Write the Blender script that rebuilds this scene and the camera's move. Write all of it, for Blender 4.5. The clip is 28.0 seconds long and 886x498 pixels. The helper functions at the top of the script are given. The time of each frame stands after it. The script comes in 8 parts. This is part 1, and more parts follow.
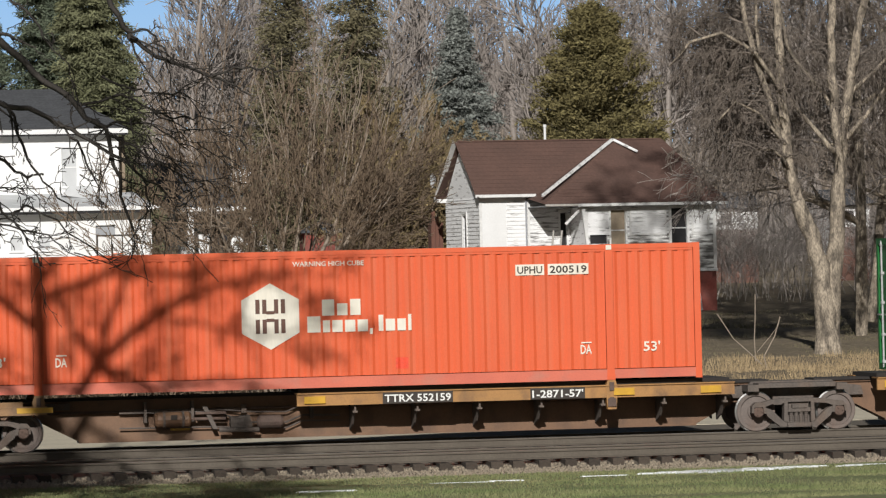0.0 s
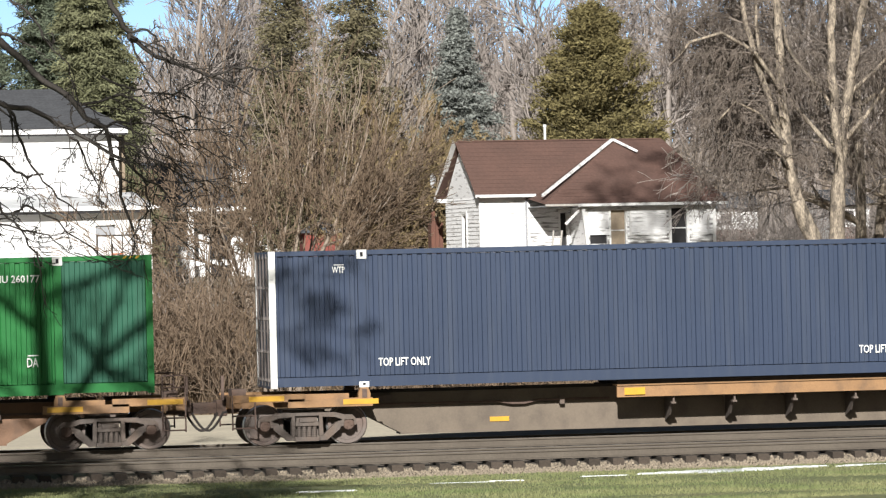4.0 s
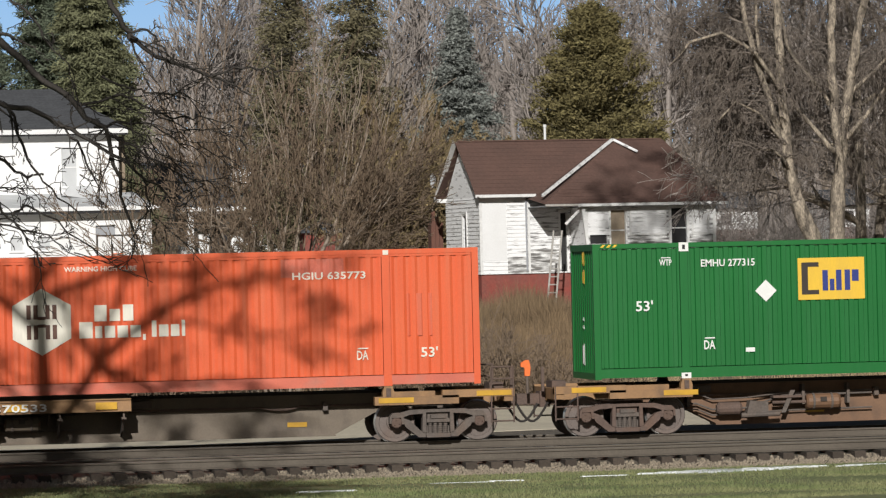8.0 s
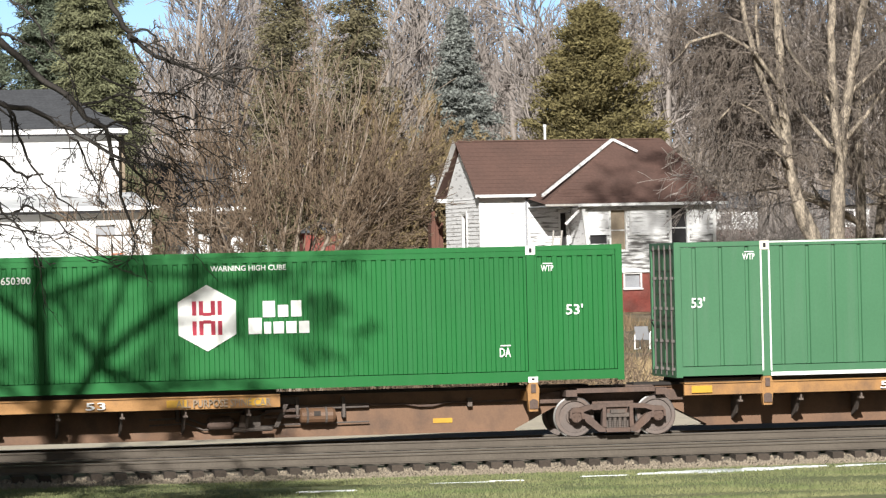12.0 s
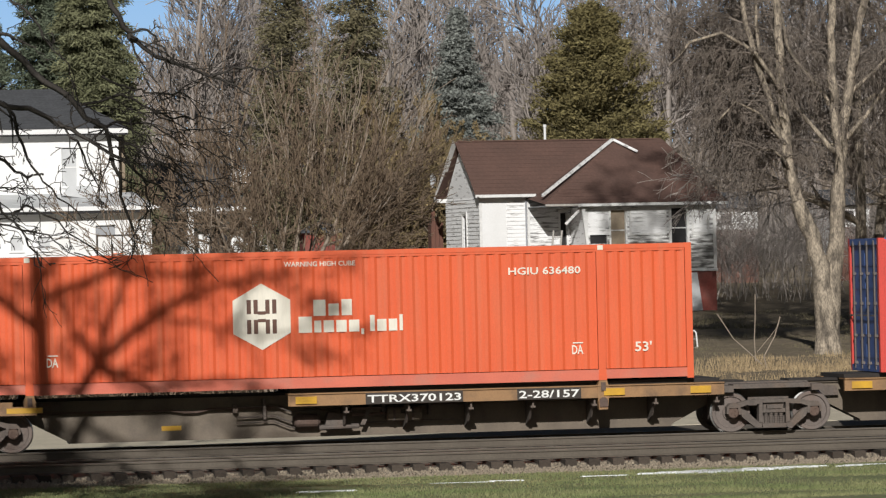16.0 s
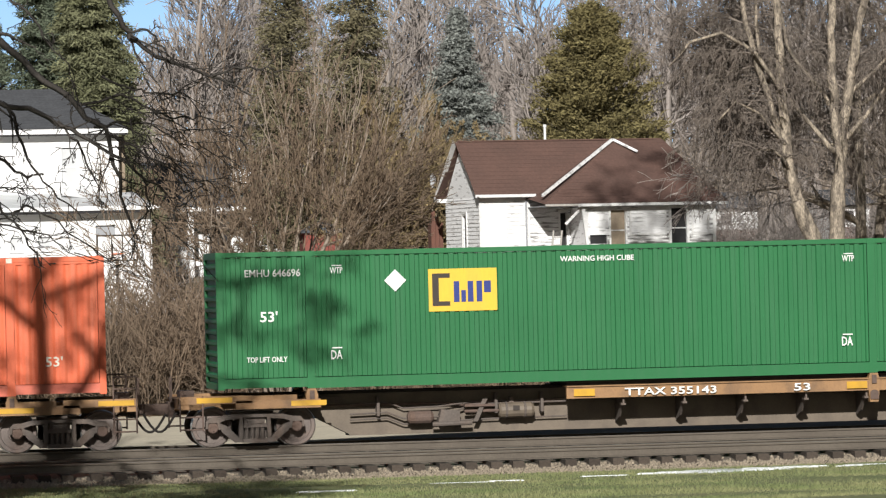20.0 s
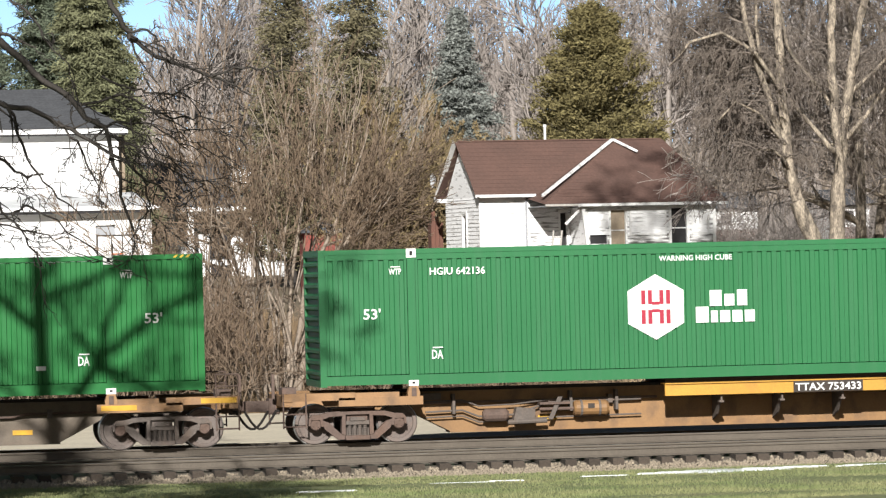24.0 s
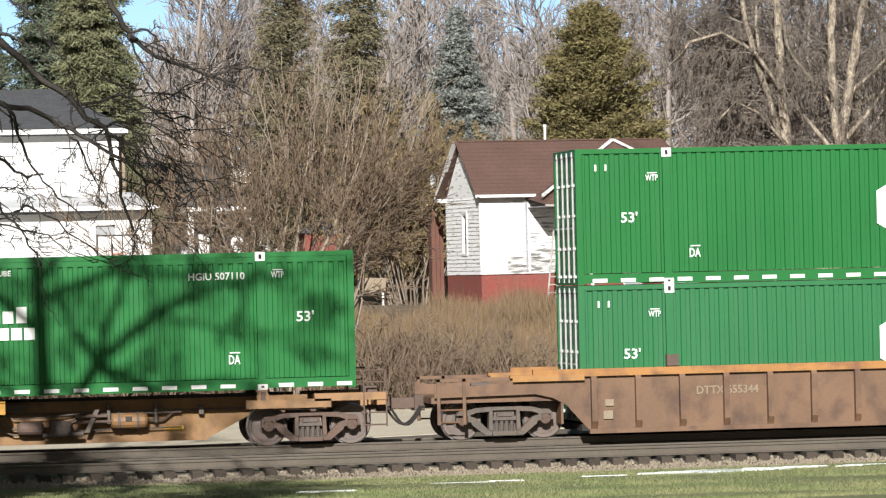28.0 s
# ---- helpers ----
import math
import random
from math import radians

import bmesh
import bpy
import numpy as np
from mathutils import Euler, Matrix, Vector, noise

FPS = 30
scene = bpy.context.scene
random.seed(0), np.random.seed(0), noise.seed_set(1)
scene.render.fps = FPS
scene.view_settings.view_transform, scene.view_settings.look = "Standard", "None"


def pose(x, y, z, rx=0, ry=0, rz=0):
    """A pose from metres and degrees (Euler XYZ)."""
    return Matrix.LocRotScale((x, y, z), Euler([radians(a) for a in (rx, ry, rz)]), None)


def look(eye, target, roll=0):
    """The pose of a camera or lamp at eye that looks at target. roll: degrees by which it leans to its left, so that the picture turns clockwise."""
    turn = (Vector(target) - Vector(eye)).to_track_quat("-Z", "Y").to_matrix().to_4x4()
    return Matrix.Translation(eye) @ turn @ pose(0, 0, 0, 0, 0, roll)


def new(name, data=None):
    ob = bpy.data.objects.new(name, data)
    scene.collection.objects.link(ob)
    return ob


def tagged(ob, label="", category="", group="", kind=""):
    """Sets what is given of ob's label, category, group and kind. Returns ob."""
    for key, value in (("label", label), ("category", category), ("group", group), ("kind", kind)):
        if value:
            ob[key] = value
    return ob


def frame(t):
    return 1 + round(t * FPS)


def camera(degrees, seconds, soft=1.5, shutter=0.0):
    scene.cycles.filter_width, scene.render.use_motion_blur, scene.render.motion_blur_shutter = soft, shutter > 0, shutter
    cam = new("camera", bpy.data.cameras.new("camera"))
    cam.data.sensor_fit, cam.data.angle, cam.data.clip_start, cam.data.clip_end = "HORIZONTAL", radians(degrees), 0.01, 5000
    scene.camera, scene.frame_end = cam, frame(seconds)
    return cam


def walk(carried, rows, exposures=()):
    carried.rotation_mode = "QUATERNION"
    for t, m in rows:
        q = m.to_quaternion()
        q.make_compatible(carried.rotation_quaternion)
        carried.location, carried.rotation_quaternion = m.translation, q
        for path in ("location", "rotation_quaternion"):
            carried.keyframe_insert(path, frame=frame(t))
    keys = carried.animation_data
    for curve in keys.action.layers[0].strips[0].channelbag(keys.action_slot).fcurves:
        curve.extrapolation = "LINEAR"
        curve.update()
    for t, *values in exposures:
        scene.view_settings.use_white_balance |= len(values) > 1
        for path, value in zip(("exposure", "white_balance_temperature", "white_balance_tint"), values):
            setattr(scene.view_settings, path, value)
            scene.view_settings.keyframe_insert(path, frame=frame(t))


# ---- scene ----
# The camera stands still on a rise south of the tracks. X runs along the rails, Y across them, z = 0 is the far track's railhead.
EYE = (0.0, 0.0, 3.615)
YAW, PITCH, ROLL = radians(8.843), radians(0.294), -1.352
cam = camera(11.89, 28.0, soft=1.3)
AIM = (EYE[0] + math.sin(YAW) * math.cos(PITCH), EYE[1] + math.cos(YAW) * math.cos(PITCH), EYE[2] + math.sin(PITCH))
STAND = look(EYE, AIM, ROLL)
walk(cam, [(0.0, STAND), (28.0, STAND)], exposures=[(0.0, -0.18), (0.6, -0.18), (1.0, 0.22), (2.0, 0.52), (3.0, 0.58), (5.0, 0.52), (5.5, -0.2), (6.5, -0.2), (7.0, -0.12), (7.5, -0.1), (8.0, -0.2), (8.2, -0.15), (9.0, 0.49), (10.0, 0.64), (12.0, 0.58), (14.4, 0.57), (15.0, 0.48), (16.0, -0.21), (16.7, -0.05), (17.0, 0.11), (18.0, 0.12), (18.5, -0.17), (19.3, -0.2), (20.0, 0.23), (21.0, 0.57), (24.0, 0.63), (25.0, 0.56), (26.0, 0.58), (28.0, 0.59)])

# ---- world and sun ----
SUN_AZ, SUN_EL = radians(12.0), radians(26.0)
TO_SUN = Vector((-math.sin(SUN_AZ) * math.cos(SUN_EL), -math.cos(SUN_AZ) * math.cos(SUN_EL), math.sin(SUN_EL)))
world = bpy.data.worlds.new("world")
scene.world = world
world.use_nodes = True
wn, wl = world.node_tree.nodes, world.node_tree.links
sky = wn.new("ShaderNodeTexSky")
sky.sky_type, sky.sun_disc = "NISHITA", False
sky.sun_elevation, sky.sun_rotation = SUN_EL, math.atan2(TO_SUN.x, TO_SUN.y)
sky.air_density, sky.dust_density, sky.ozone_density = 1.0, 1.2, 1.0
wl.new(sky.outputs[0], wn["Background"].inputs[0])
wn["Background"].inputs[1].default_value = 0.018
lamp = bpy.data.lights.new("sun", "SUN")
lamp.energy, lamp.angle, lamp.color = 4.7, radians(0.7), (1.0, 0.975, 0.93)
sun = new("sun", lamp)
sun.matrix_world = look((0, 0, 60), Vector((0, 0, 60)) - TO_SUN)
# ---- materials ----
def mat(name, col, col2=None, rough=0.7, metal=0.0, scale=4.0, mix=0.5, bump=0.0, bump_scale=30.0, stretch=(1, 1, 1), grain=0.12, rnd=0.0, sharp=None, spec=0.5, dirt=None, dirt_amount=0.0, dirt_scale=(1, 1, 0.25), own=None):
    """A painted, rusty or grown surface: two colours mixed by large stains, a fine grain, relief, and streaks of dirt."""
    m = bpy.data.materials.new(name)
    m.use_nodes = True
    n, l = m.node_tree.nodes, m.node_tree.links
    b = n["Principled BSDF"]
    b.inputs["Roughness"].default_value, b.inputs["Metallic"].default_value = rough, metal
    b.inputs["Specular IOR Level"].default_value = spec
    co = n.new("ShaderNodeTexCoord")
    mp = n.new("ShaderNodeMapping")
    mp.inputs["Scale"].default_value = stretch
    l.new(co.outputs["Object"], mp.inputs[0])
    big = n.new("ShaderNodeTexNoise")
    big.inputs["Scale"].default_value, big.inputs["Detail"].default_value = scale, 5
    l.new(mp.outputs[0], big.inputs[0])
    ramp = n.new("ShaderNodeMapRange")
    ramp.inputs[1].default_value, ramp.inputs[2].default_value = sharp or (0.3, 0.72)
    l.new(big.outputs[0], ramp.inputs[0])
    mx = n.new("ShaderNodeMix")
    mx.data_type = "RGBA"
    mx.inputs[6].default_value = (*col, 1)
    mx.inputs[7].default_value = (*(col2 or [c * 0.75 for c in col]), 1)
    mm = n.new("ShaderNodeMath")
    mm.operation = "MULTIPLY"
    mm.inputs[1].default_value = mix
    l.new(ramp.outputs[0], mm.inputs[0])
    l.new(mm.outputs[0], mx.inputs[0])
    out = mx.outputs[2]
    if dirt:
        mp2 = n.new("ShaderNodeMapping")
        mp2.inputs["Scale"].default_value = dirt_scale
        l.new(co.outputs["Object"], mp2.inputs[0])
        dn = n.new("ShaderNodeTexNoise")
        dn.inputs["Scale"].default_value, dn.inputs["Detail"].default_value = 3.0, 6
        l.new(mp2.outputs[0], dn.inputs[0])
        dr = n.new("ShaderNodeMapRange")
        dr.inputs[1].default_value, dr.inputs[2].default_value = 0.48, 0.75
        dr.inputs[4].default_value = dirt_amount
        l.new(dn.outputs[0], dr.inputs[0])
        dm = n.new("ShaderNodeMix")
        dm.data_type = "RGBA"
        l.new(dr.outputs[0], dm.inputs[0])
        l.new(out, dm.inputs[6])
        dm.inputs[7].default_value = (*dirt, 1)
        out = dm.outputs[2]
    fine = n.new("ShaderNodeTexNoise")
    fine.inputs["Scale"].default_value, fine.inputs["Detail"].default_value = bump_scale, 3
    l.new(mp.outputs[0], fine.inputs[0])
    hv = n.new("ShaderNodeHueSaturation")
    vr = n.new("ShaderNodeMapRange")
    vr.inputs[1].default_value, vr.inputs[2].default_value = 0.3, 0.7
    vr.inputs[3].default_value, vr.inputs[4].default_value = 1 - grain, 1 + grain
    l.new(fine.outputs[0], vr.inputs[0])
    val = vr.outputs[0]
    if rnd:
        oi = n.new("ShaderNodeObjectInfo")
        rr = n.new("ShaderNodeMapRange")
        rr.inputs[3].default_value, rr.inputs[4].default_value = (1 - rnd, 1 + rnd) if own is None else (1 - own, 1 + own)
        l.new(oi.outputs["Random"], rr.inputs[0])
        geo = n.new("ShaderNodeNewGeometry")
        gr = n.new("ShaderNodeMapRange")
        gr.inputs[3].default_value, gr.inputs[4].default_value = 1 - rnd, 1 + rnd
        l.new(geo.outputs["Random Per Island"], gr.inputs[0])
        for src in (rr, gr):
            pr = n.new("ShaderNodeMath")
            pr.operation = "MULTIPLY"
            l.new(val, pr.inputs[0])
            l.new(src.outputs[0], pr.inputs[1])
            val = pr.outputs[0]
    l.new(val, hv.inputs["Value"])
    l.new(out, hv.inputs["Color"])
    l.new(hv.outputs[0], b.inputs["Base Color"])
    if bump:
        bp = n.new("ShaderNodeBump")
        bp.inputs["Strength"].default_value, bp.inputs["Distance"].default_value = bump, 0.02
        l.new(fine.outputs[0], bp.inputs["Height"])
        l.new(bp.outputs[0], b.inputs["Normal"])
    return m


# ---- mesh tools ----
class Shape:
    """Vertices and faces of one mesh, put together from simple solids."""

    def __init__(self):
        self.v, self.f = [], []

    def faces(self, verts, faces):
        k = len(self.v)
        self.v += [tuple(p) for p in verts]
        self.f += [tuple(i + k for i in q) for q in faces]
        return self

    def box(self, x0, y0, z0, x1, y1, z1):
        return self.faces([(x0, y0, z0), (x1, y0, z0), (x1, y1, z0), (x0, y1, z0), (x0, y0, z1), (x1, y0, z1), (x1, y1, z1), (x0, y1, z1)],
                          [(3, 2, 1, 0), (4, 5, 6, 7), (0, 1, 5, 4), (1, 2, 6, 5), (2, 3, 7, 6), (3, 0, 4, 7)])

    def prism(self, poly, a, b, axis="y"):
        """A polygon drawn out from a to b: in (x, z) along y, in (y, z) along x, or in (x, y) along z."""
        put = {"y": lambda p, c: (p[0], c, p[1]), "x": lambda p, c: (c, p[0], p[1]), "z": lambda p, c: (p[0], p[1], c)}[axis]
        k = len(poly)
        fs = [tuple(range(k))[::-1], tuple(range(k, 2 * k))] + [(i, (i + 1) % k, (i + 1) % k + k, i + k) for i in range(k)]
        return self.faces([put(p, a) for p in poly] + [put(p, b) for p in poly], fs)

    def rod(self, p, q, r, n=8, r2=None):
        p, q = Vector(p), Vector(q)
        w = (q - p).normalized()
        u = w.orthogonal().normalized()
        s = w.cross(u)
        ring = [(math.cos(2 * math.pi * i / n), math.sin(2 * math.pi * i / n)) for i in range(n)]
        vs = [p + (u * c + s * d) * r for c, d in ring] + [q + (u * c + s * d) * (r if r2 is None else r2) for c, d in ring]
        return self.faces(vs, [tuple(range(n))[::-1], tuple(range(n, 2 * n))] + [(i, (i + 1) % n, (i + 1) % n + n, i + n) for i in range(n)])

    def path(self, pts, r, n=6):
        """One bent round bar through the points."""
        pts = [Vector(p) for p in pts]
        vs, u = [], None
        for i, p in enumerate(pts):
            w = (pts[min(i + 1, len(pts) - 1)] - pts[max(i - 1, 0)]).normalized()
            u = w.orthogonal().normalized() if u is None else (u - w * u.dot(w)).normalized()
            q = w.cross(u)
            vs += [p + (u * math.cos(2 * math.pi * k / n) + q * math.sin(2 * math.pi * k / n)) * r for k in range(n)]
        m = (len(pts) - 1) * n
        fs = [(j * n + i, j * n + (i + 1) % n, (j + 1) * n + (i + 1) % n, (j + 1) * n + i) for j in range(len(pts) - 1) for i in range(n)]
        return self.faces(vs, fs + [tuple(range(n))[::-1], tuple(range(m, m + n))])

    def lathe(self, prof, c, axis="y", n=24):
        """Rings of (radius, offset along the axis) round the centre c."""
        k = len(self.v)
        for r, o in prof:
            for i in range(n):
                a, b = r * math.cos(2 * math.pi * i / n), r * math.sin(2 * math.pi * i / n)
                self.v.append({"y": (c[0] + a, c[1] + o, c[2] + b), "z": (c[0] + a, c[1] + b, c[2] + o), "x": (c[0] + o, c[1] + a, c[2] + b)}[axis])
        for j in range(len(prof) - 1):
            for i in range(n):
                a, b = k + j * n + i, k + j * n + (i + 1) % n
                self.f.append((a, b, b + n, a + n))
        self.f.append(tuple(k + i for i in range(n))[::-1])
        self.f.append(tuple(k + (len(prof) - 1) * n + i for i in range(n)))
        return self

    def mesh(self, name):
        me = bpy.data.meshes.new(name)
        me.from_pydata(self.v, [], self.f)
        bm = bmesh.new()
        bm.from_mesh(me)
        bmesh.ops.recalc_face_normals(bm, faces=bm.faces)
        bm.to_mesh(me)
        bm.free()
        return me


def part(name, shape, material, parent=None, label=""):
    """Links a shape, or a mesh made before, as one mesh object under a thing or a part."""
    me = shape.mesh(name) if isinstance(shape, Shape) else shape
    if material and not me.materials:
        me.materials.append(material)
    ob = new(name, me)
    if parent:
        ob.parent = parent
    if label:
        ob["label"] = label
    return ob


def thing(name, label, category, group="", kind="", at=None):
    ob = new(name)
    if at:
        ob.location = at
    return tagged(ob, label, category, group, kind)


def sheet_mesh(name, verts, quads):
    me = bpy.data.meshes.new(name)
    me.from_pydata(verts, [], quads)
    return me


def np_mesh(name, verts, faces, material):
    """A large mesh out of arrays; all faces have the same number of corners."""
    me = bpy.data.meshes.new(name)
    n, k = faces.shape
    me.vertices.add(len(verts))
    me.vertices.foreach_set("co", verts.astype(np.float32).ravel())
    me.loops.add(n * k)
    me.loops.foreach_set("vertex_index", faces.astype(np.int32).ravel())
    me.polygons.add(n)
    me.polygons.foreach_set("loop_start", np.arange(0, n * k, k, dtype=np.int32))
    me.update(calc_edges=True)
    me.materials.append(material)
    return me


def tubes(segs, sides=3):
    """Tapered tubes from rows of x, y, z, x, y, z, radius, radius."""
    s = np.asarray(segs, dtype=float)
    p, q = s[:, 0:3], s[:, 3:6]
    w = q - p
    w /= np.linalg.norm(w, axis=1)[:, None] + 1e-9
    ref = np.where(np.abs(w[:, 2:3]) > 0.9, np.array([[1.0, 0, 0]]), np.array([[0, 0, 1.0]]))
    u = np.cross(w, ref)
    u /= np.linalg.norm(u, axis=1)[:, None] + 1e-9
    t = np.cross(w, u)
    vs = []
    for c, r in ((p, s[:, 6:7]), (q, s[:, 7:8])):
        for i in range(sides):
            a = 2 * math.pi * i / sides
            vs.append(c + (u * math.cos(a) + t * math.sin(a)) * r)
    verts = np.stack(vs, axis=1).reshape(-1, 3)
    base = np.arange(len(s))[:, None] * (2 * sides)
    fs = [np.concatenate([base + i, base + (i + 1) % sides, base + (i + 1) % sides + sides, base + i + sides], axis=1) for i in range(sides)]
    return verts, np.concatenate(fs)


def join_arrays(pieces):
    vs, fs, k = [], [], 0
    for v, f in pieces:
        vs.append(v)
        fs.append(f + k)
        k += len(v)
    return np.concatenate(vs), np.concatenate(fs)


def grow(rng, start, way, length, radius, depth, spread=0.6, kids=4, up=0.15, droop=0.0, shrink=0.62, steps=4, wobble=0.12, out=None, least=0.006, level=0, clear=0.25):
    """A bare limb with its branches and twigs, as rows for tubes()."""
    out = [] if out is None else out
    p, w = np.array(start, float), np.array(way, float)
    w /= np.linalg.norm(w)
    pts, r = [], radius
    for i in range(steps):
        w = w + rng.normal(0, wobble, 3) + np.array([0, 0, up - droop * (level / 3.0)])
        w /= np.linalg.norm(w)
        q = p + w * length / steps
        r2 = max(radius * (1 - 0.75 * (i + 1) / steps), least)
        out.append((*p, *q, r, r2))
        pts.append((p, q, w, r))
        p, r = q, r2
    if depth > 0:
        for j in range(kids):
            f = clear + (1 - clear) * (j + rng.random()) / kids
            a, b, d, rr = pts[min(int(f * steps), steps - 1)]
            at = a + (b - a) * (f * steps % 1.0 if f < 1 else 1.0)
            side = rng.normal(0, 1, 3)
            side -= d * side.dot(d)
            side /= np.linalg.norm(side) + 1e-9
            grow(rng, at, d * (1 - spread * 0.5) + side * spread, length * shrink * (1.15 - 0.45 * f) * rng.uniform(0.8, 1.15), max(rr * 0.6, least), depth - 1, spread, kids, up, droop, shrink, max(steps - 1, 2), wobble, out, least, level + 1)
    return out
M = {}
M["grass"] = mat("lawn_grass", (0.125, 0.16, 0.06), (0.22, 0.21, 0.11), rough=0.9, scale=0.7, mix=0.8, bump=0.6, bump_scale=9, grain=0.35)
M["blade"] = mat("grass_blade", (0.14, 0.18, 0.065), (0.28, 0.265, 0.13), rough=0.8, scale=0.5, mix=0.9, grain=0.2, rnd=0.15, own=0.0)
M["snow"] = mat("old_snow", (0.8, 0.82, 0.85), (0.62, 0.64, 0.66), rough=0.6, scale=3, mix=0.6, bump=0.5, bump_scale=14, grain=0.06)
M["ballast"] = mat("ballast_stone", (0.155, 0.13, 0.10), (0.09, 0.076, 0.06), rough=0.95, scale=5, mix=0.7, bump=1.0, bump_scale=22, grain=0.3)
M["stone"] = mat("crushed_stone", (0.33, 0.275, 0.205), (0.23, 0.19, 0.145), rough=0.95, scale=9, mix=0.6, grain=0.15, rnd=0.2, own=0.0)
M["tie"] = mat("old_timber_tie", (0.075, 0.058, 0.045), (0.042, 0.034, 0.027), rough=0.95, scale=5, mix=0.7, bump=0.5, bump_scale=25, stretch=(6, 1, 6), grain=0.25, rnd=0.25)
M["rail"] = mat("rusty_rail", (0.125, 0.105, 0.083), (0.085, 0.07, 0.056), rough=0.85, scale=2, mix=0.7, bump=0.2, bump_scale=40, grain=0.15)
M["railhead"] = mat("worn_rail_steel", (0.32, 0.31, 0.30), (0.24, 0.22, 0.2), rough=0.42, metal=0.8, scale=2, mix=0.5, grain=0.06)
M["road"] = mat("pale_gravel_road", (0.60, 0.535, 0.41), (0.47, 0.415, 0.315), rough=0.95, scale=0.6, mix=0.7, bump=0.6, bump_scale=8, grain=0.12)
M["bank"] = mat("dry_bank_soil", (0.20, 0.155, 0.10), (0.105, 0.085, 0.055), rough=0.95, scale=0.6, mix=0.8, bump=0.9, bump_scale=5, grain=0.35)
M["white_old"] = mat("peeling_white_paint", (0.82, 0.82, 0.82), (0.26, 0.25, 0.24), rough=0.75, scale=2.2, mix=0.9, sharp=(0.56, 0.70), bump=0.3, bump_scale=20, stretch=(0.8, 0.8, 5), grain=0.08)
# level dark streaks: peeled paint, and lap shadows between boards put into the colour
M["white_worn_lapshade"] = mat("bare_weathered_clapboard", (0.80, 0.80, 0.80), (0.15, 0.142, 0.135), rough=0.8, scale=2.2, mix=0.95, sharp=(0.50, 0.64), bump=0.3, bump_scale=20, stretch=(0.7, 0.7, 5.5), grain=0.12)
M["white_bare"] = mat("half_bare_clapboard", (0.78, 0.78, 0.77), (0.13, 0.123, 0.115), rough=0.85, scale=1.9, mix=0.95, sharp=(0.40, 0.58), bump=0.3, bump_scale=20, stretch=(0.8, 0.8, 5.0), grain=0.2)
M["white"] = mat("white_paint", (0.8, 0.8, 0.8), (0.68, 0.68, 0.67), rough=0.6, scale=1.2, mix=0.5, grain=0.04)
M["trim"] = mat("white_trim", (0.78, 0.78, 0.77), (0.55, 0.54, 0.52), rough=0.6, scale=5, mix=0.6, grain=0.06)
M["trim_worn"] = mat("worn_white_trim", (0.76, 0.76, 0.75), (0.30, 0.29, 0.28), rough=0.7, scale=4, mix=0.9, sharp=(0.52, 0.68), grain=0.1)
M["roof_brown"] = mat("brown_shingle", (0.118, 0.066, 0.052), (0.088, 0.052, 0.042), rough=0.9, scale=0.8, mix=0.7, bump=0.3, bump_scale=9, grain=0.12, rnd=0.05)
M["old_red_wood"] = mat("weathered_red_planks", (0.16, 0.07, 0.048), (0.10, 0.05, 0.038), rough=0.9, scale=2.5, mix=0.8, stretch=(3, 3, 0.6), grain=0.2)
M["roof_grey"] = mat("grey_shingle", (0.075, 0.078, 0.085), (0.05, 0.052, 0.058), rough=0.9, scale=1.5, mix=0.7, bump=0.4, bump_scale=9, grain=0.2)
M["roof_pale"] = mat("pale_metal_roof", (0.55, 0.56, 0.57), (0.40, 0.41, 0.42), rough=0.6, scale=1.0, mix=0.6, grain=0.06)
M["red_block"] = mat("red_painted_block", (0.26, 0.06, 0.045), (0.17, 0.075, 0.062), rough=0.85, scale=1.6, mix=0.8, bump=0.3, bump_scale=12, grain=0.12)
M["dark_in"] = mat("dark_interior", (0.02, 0.02, 0.022), (0.035, 0.03, 0.028), rough=0.9)
M["board"] = mat("weathered_plywood", (0.30, 0.24, 0.17), (0.2, 0.16, 0.12), rough=0.9, scale=3, mix=0.6, grain=0.15)
M["grey_wood"] = mat("weathered_grey_wood", (0.45, 0.43, 0.40), (0.28, 0.26, 0.23), rough=0.9, scale=4, mix=0.7, stretch=(4, 4, 0.6), grain=0.15)
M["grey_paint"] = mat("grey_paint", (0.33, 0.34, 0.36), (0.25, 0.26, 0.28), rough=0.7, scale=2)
glass = bpy.data.materials.new("window_glass")
glass.use_nodes = True
_b = glass.node_tree.nodes["Principled BSDF"]
_b.inputs["Base Color"].default_value, _b.inputs["Roughness"].default_value = (0.05, 0.06, 0.07, 1), 0.08
M["glass"] = glass
# the train
M["orange"] = mat("orange_container_paint", (0.72, 0.125, 0.045), (0.60, 0.10, 0.042), rough=0.5, spec=0.35, scale=0.5, mix=0.6, grain=0.04, dirt=(0.55, 0.2, 0.11), dirt_amount=0.35, dirt_scale=(1.6, 1, 0.12))
M["orange_worn"] = mat("faded_orange_paint", (0.71, 0.135, 0.058), (0.56, 0.10, 0.05), rough=0.55, spec=0.35, scale=0.6, mix=0.7, grain=0.05, dirt=(0.5, 0.22, 0.15), dirt_amount=0.45, dirt_scale=(1.6, 1, 0.12))
M["orange_rail"] = mat("chalky_orange_paint", (0.66, 0.16, 0.095), (0.50, 0.12, 0.08), rough=0.6, scale=1.2, mix=0.8, grain=0.06, dirt=(0.4, 0.2, 0.15), dirt_amount=0.5, dirt_scale=(0.6, 1, 1))
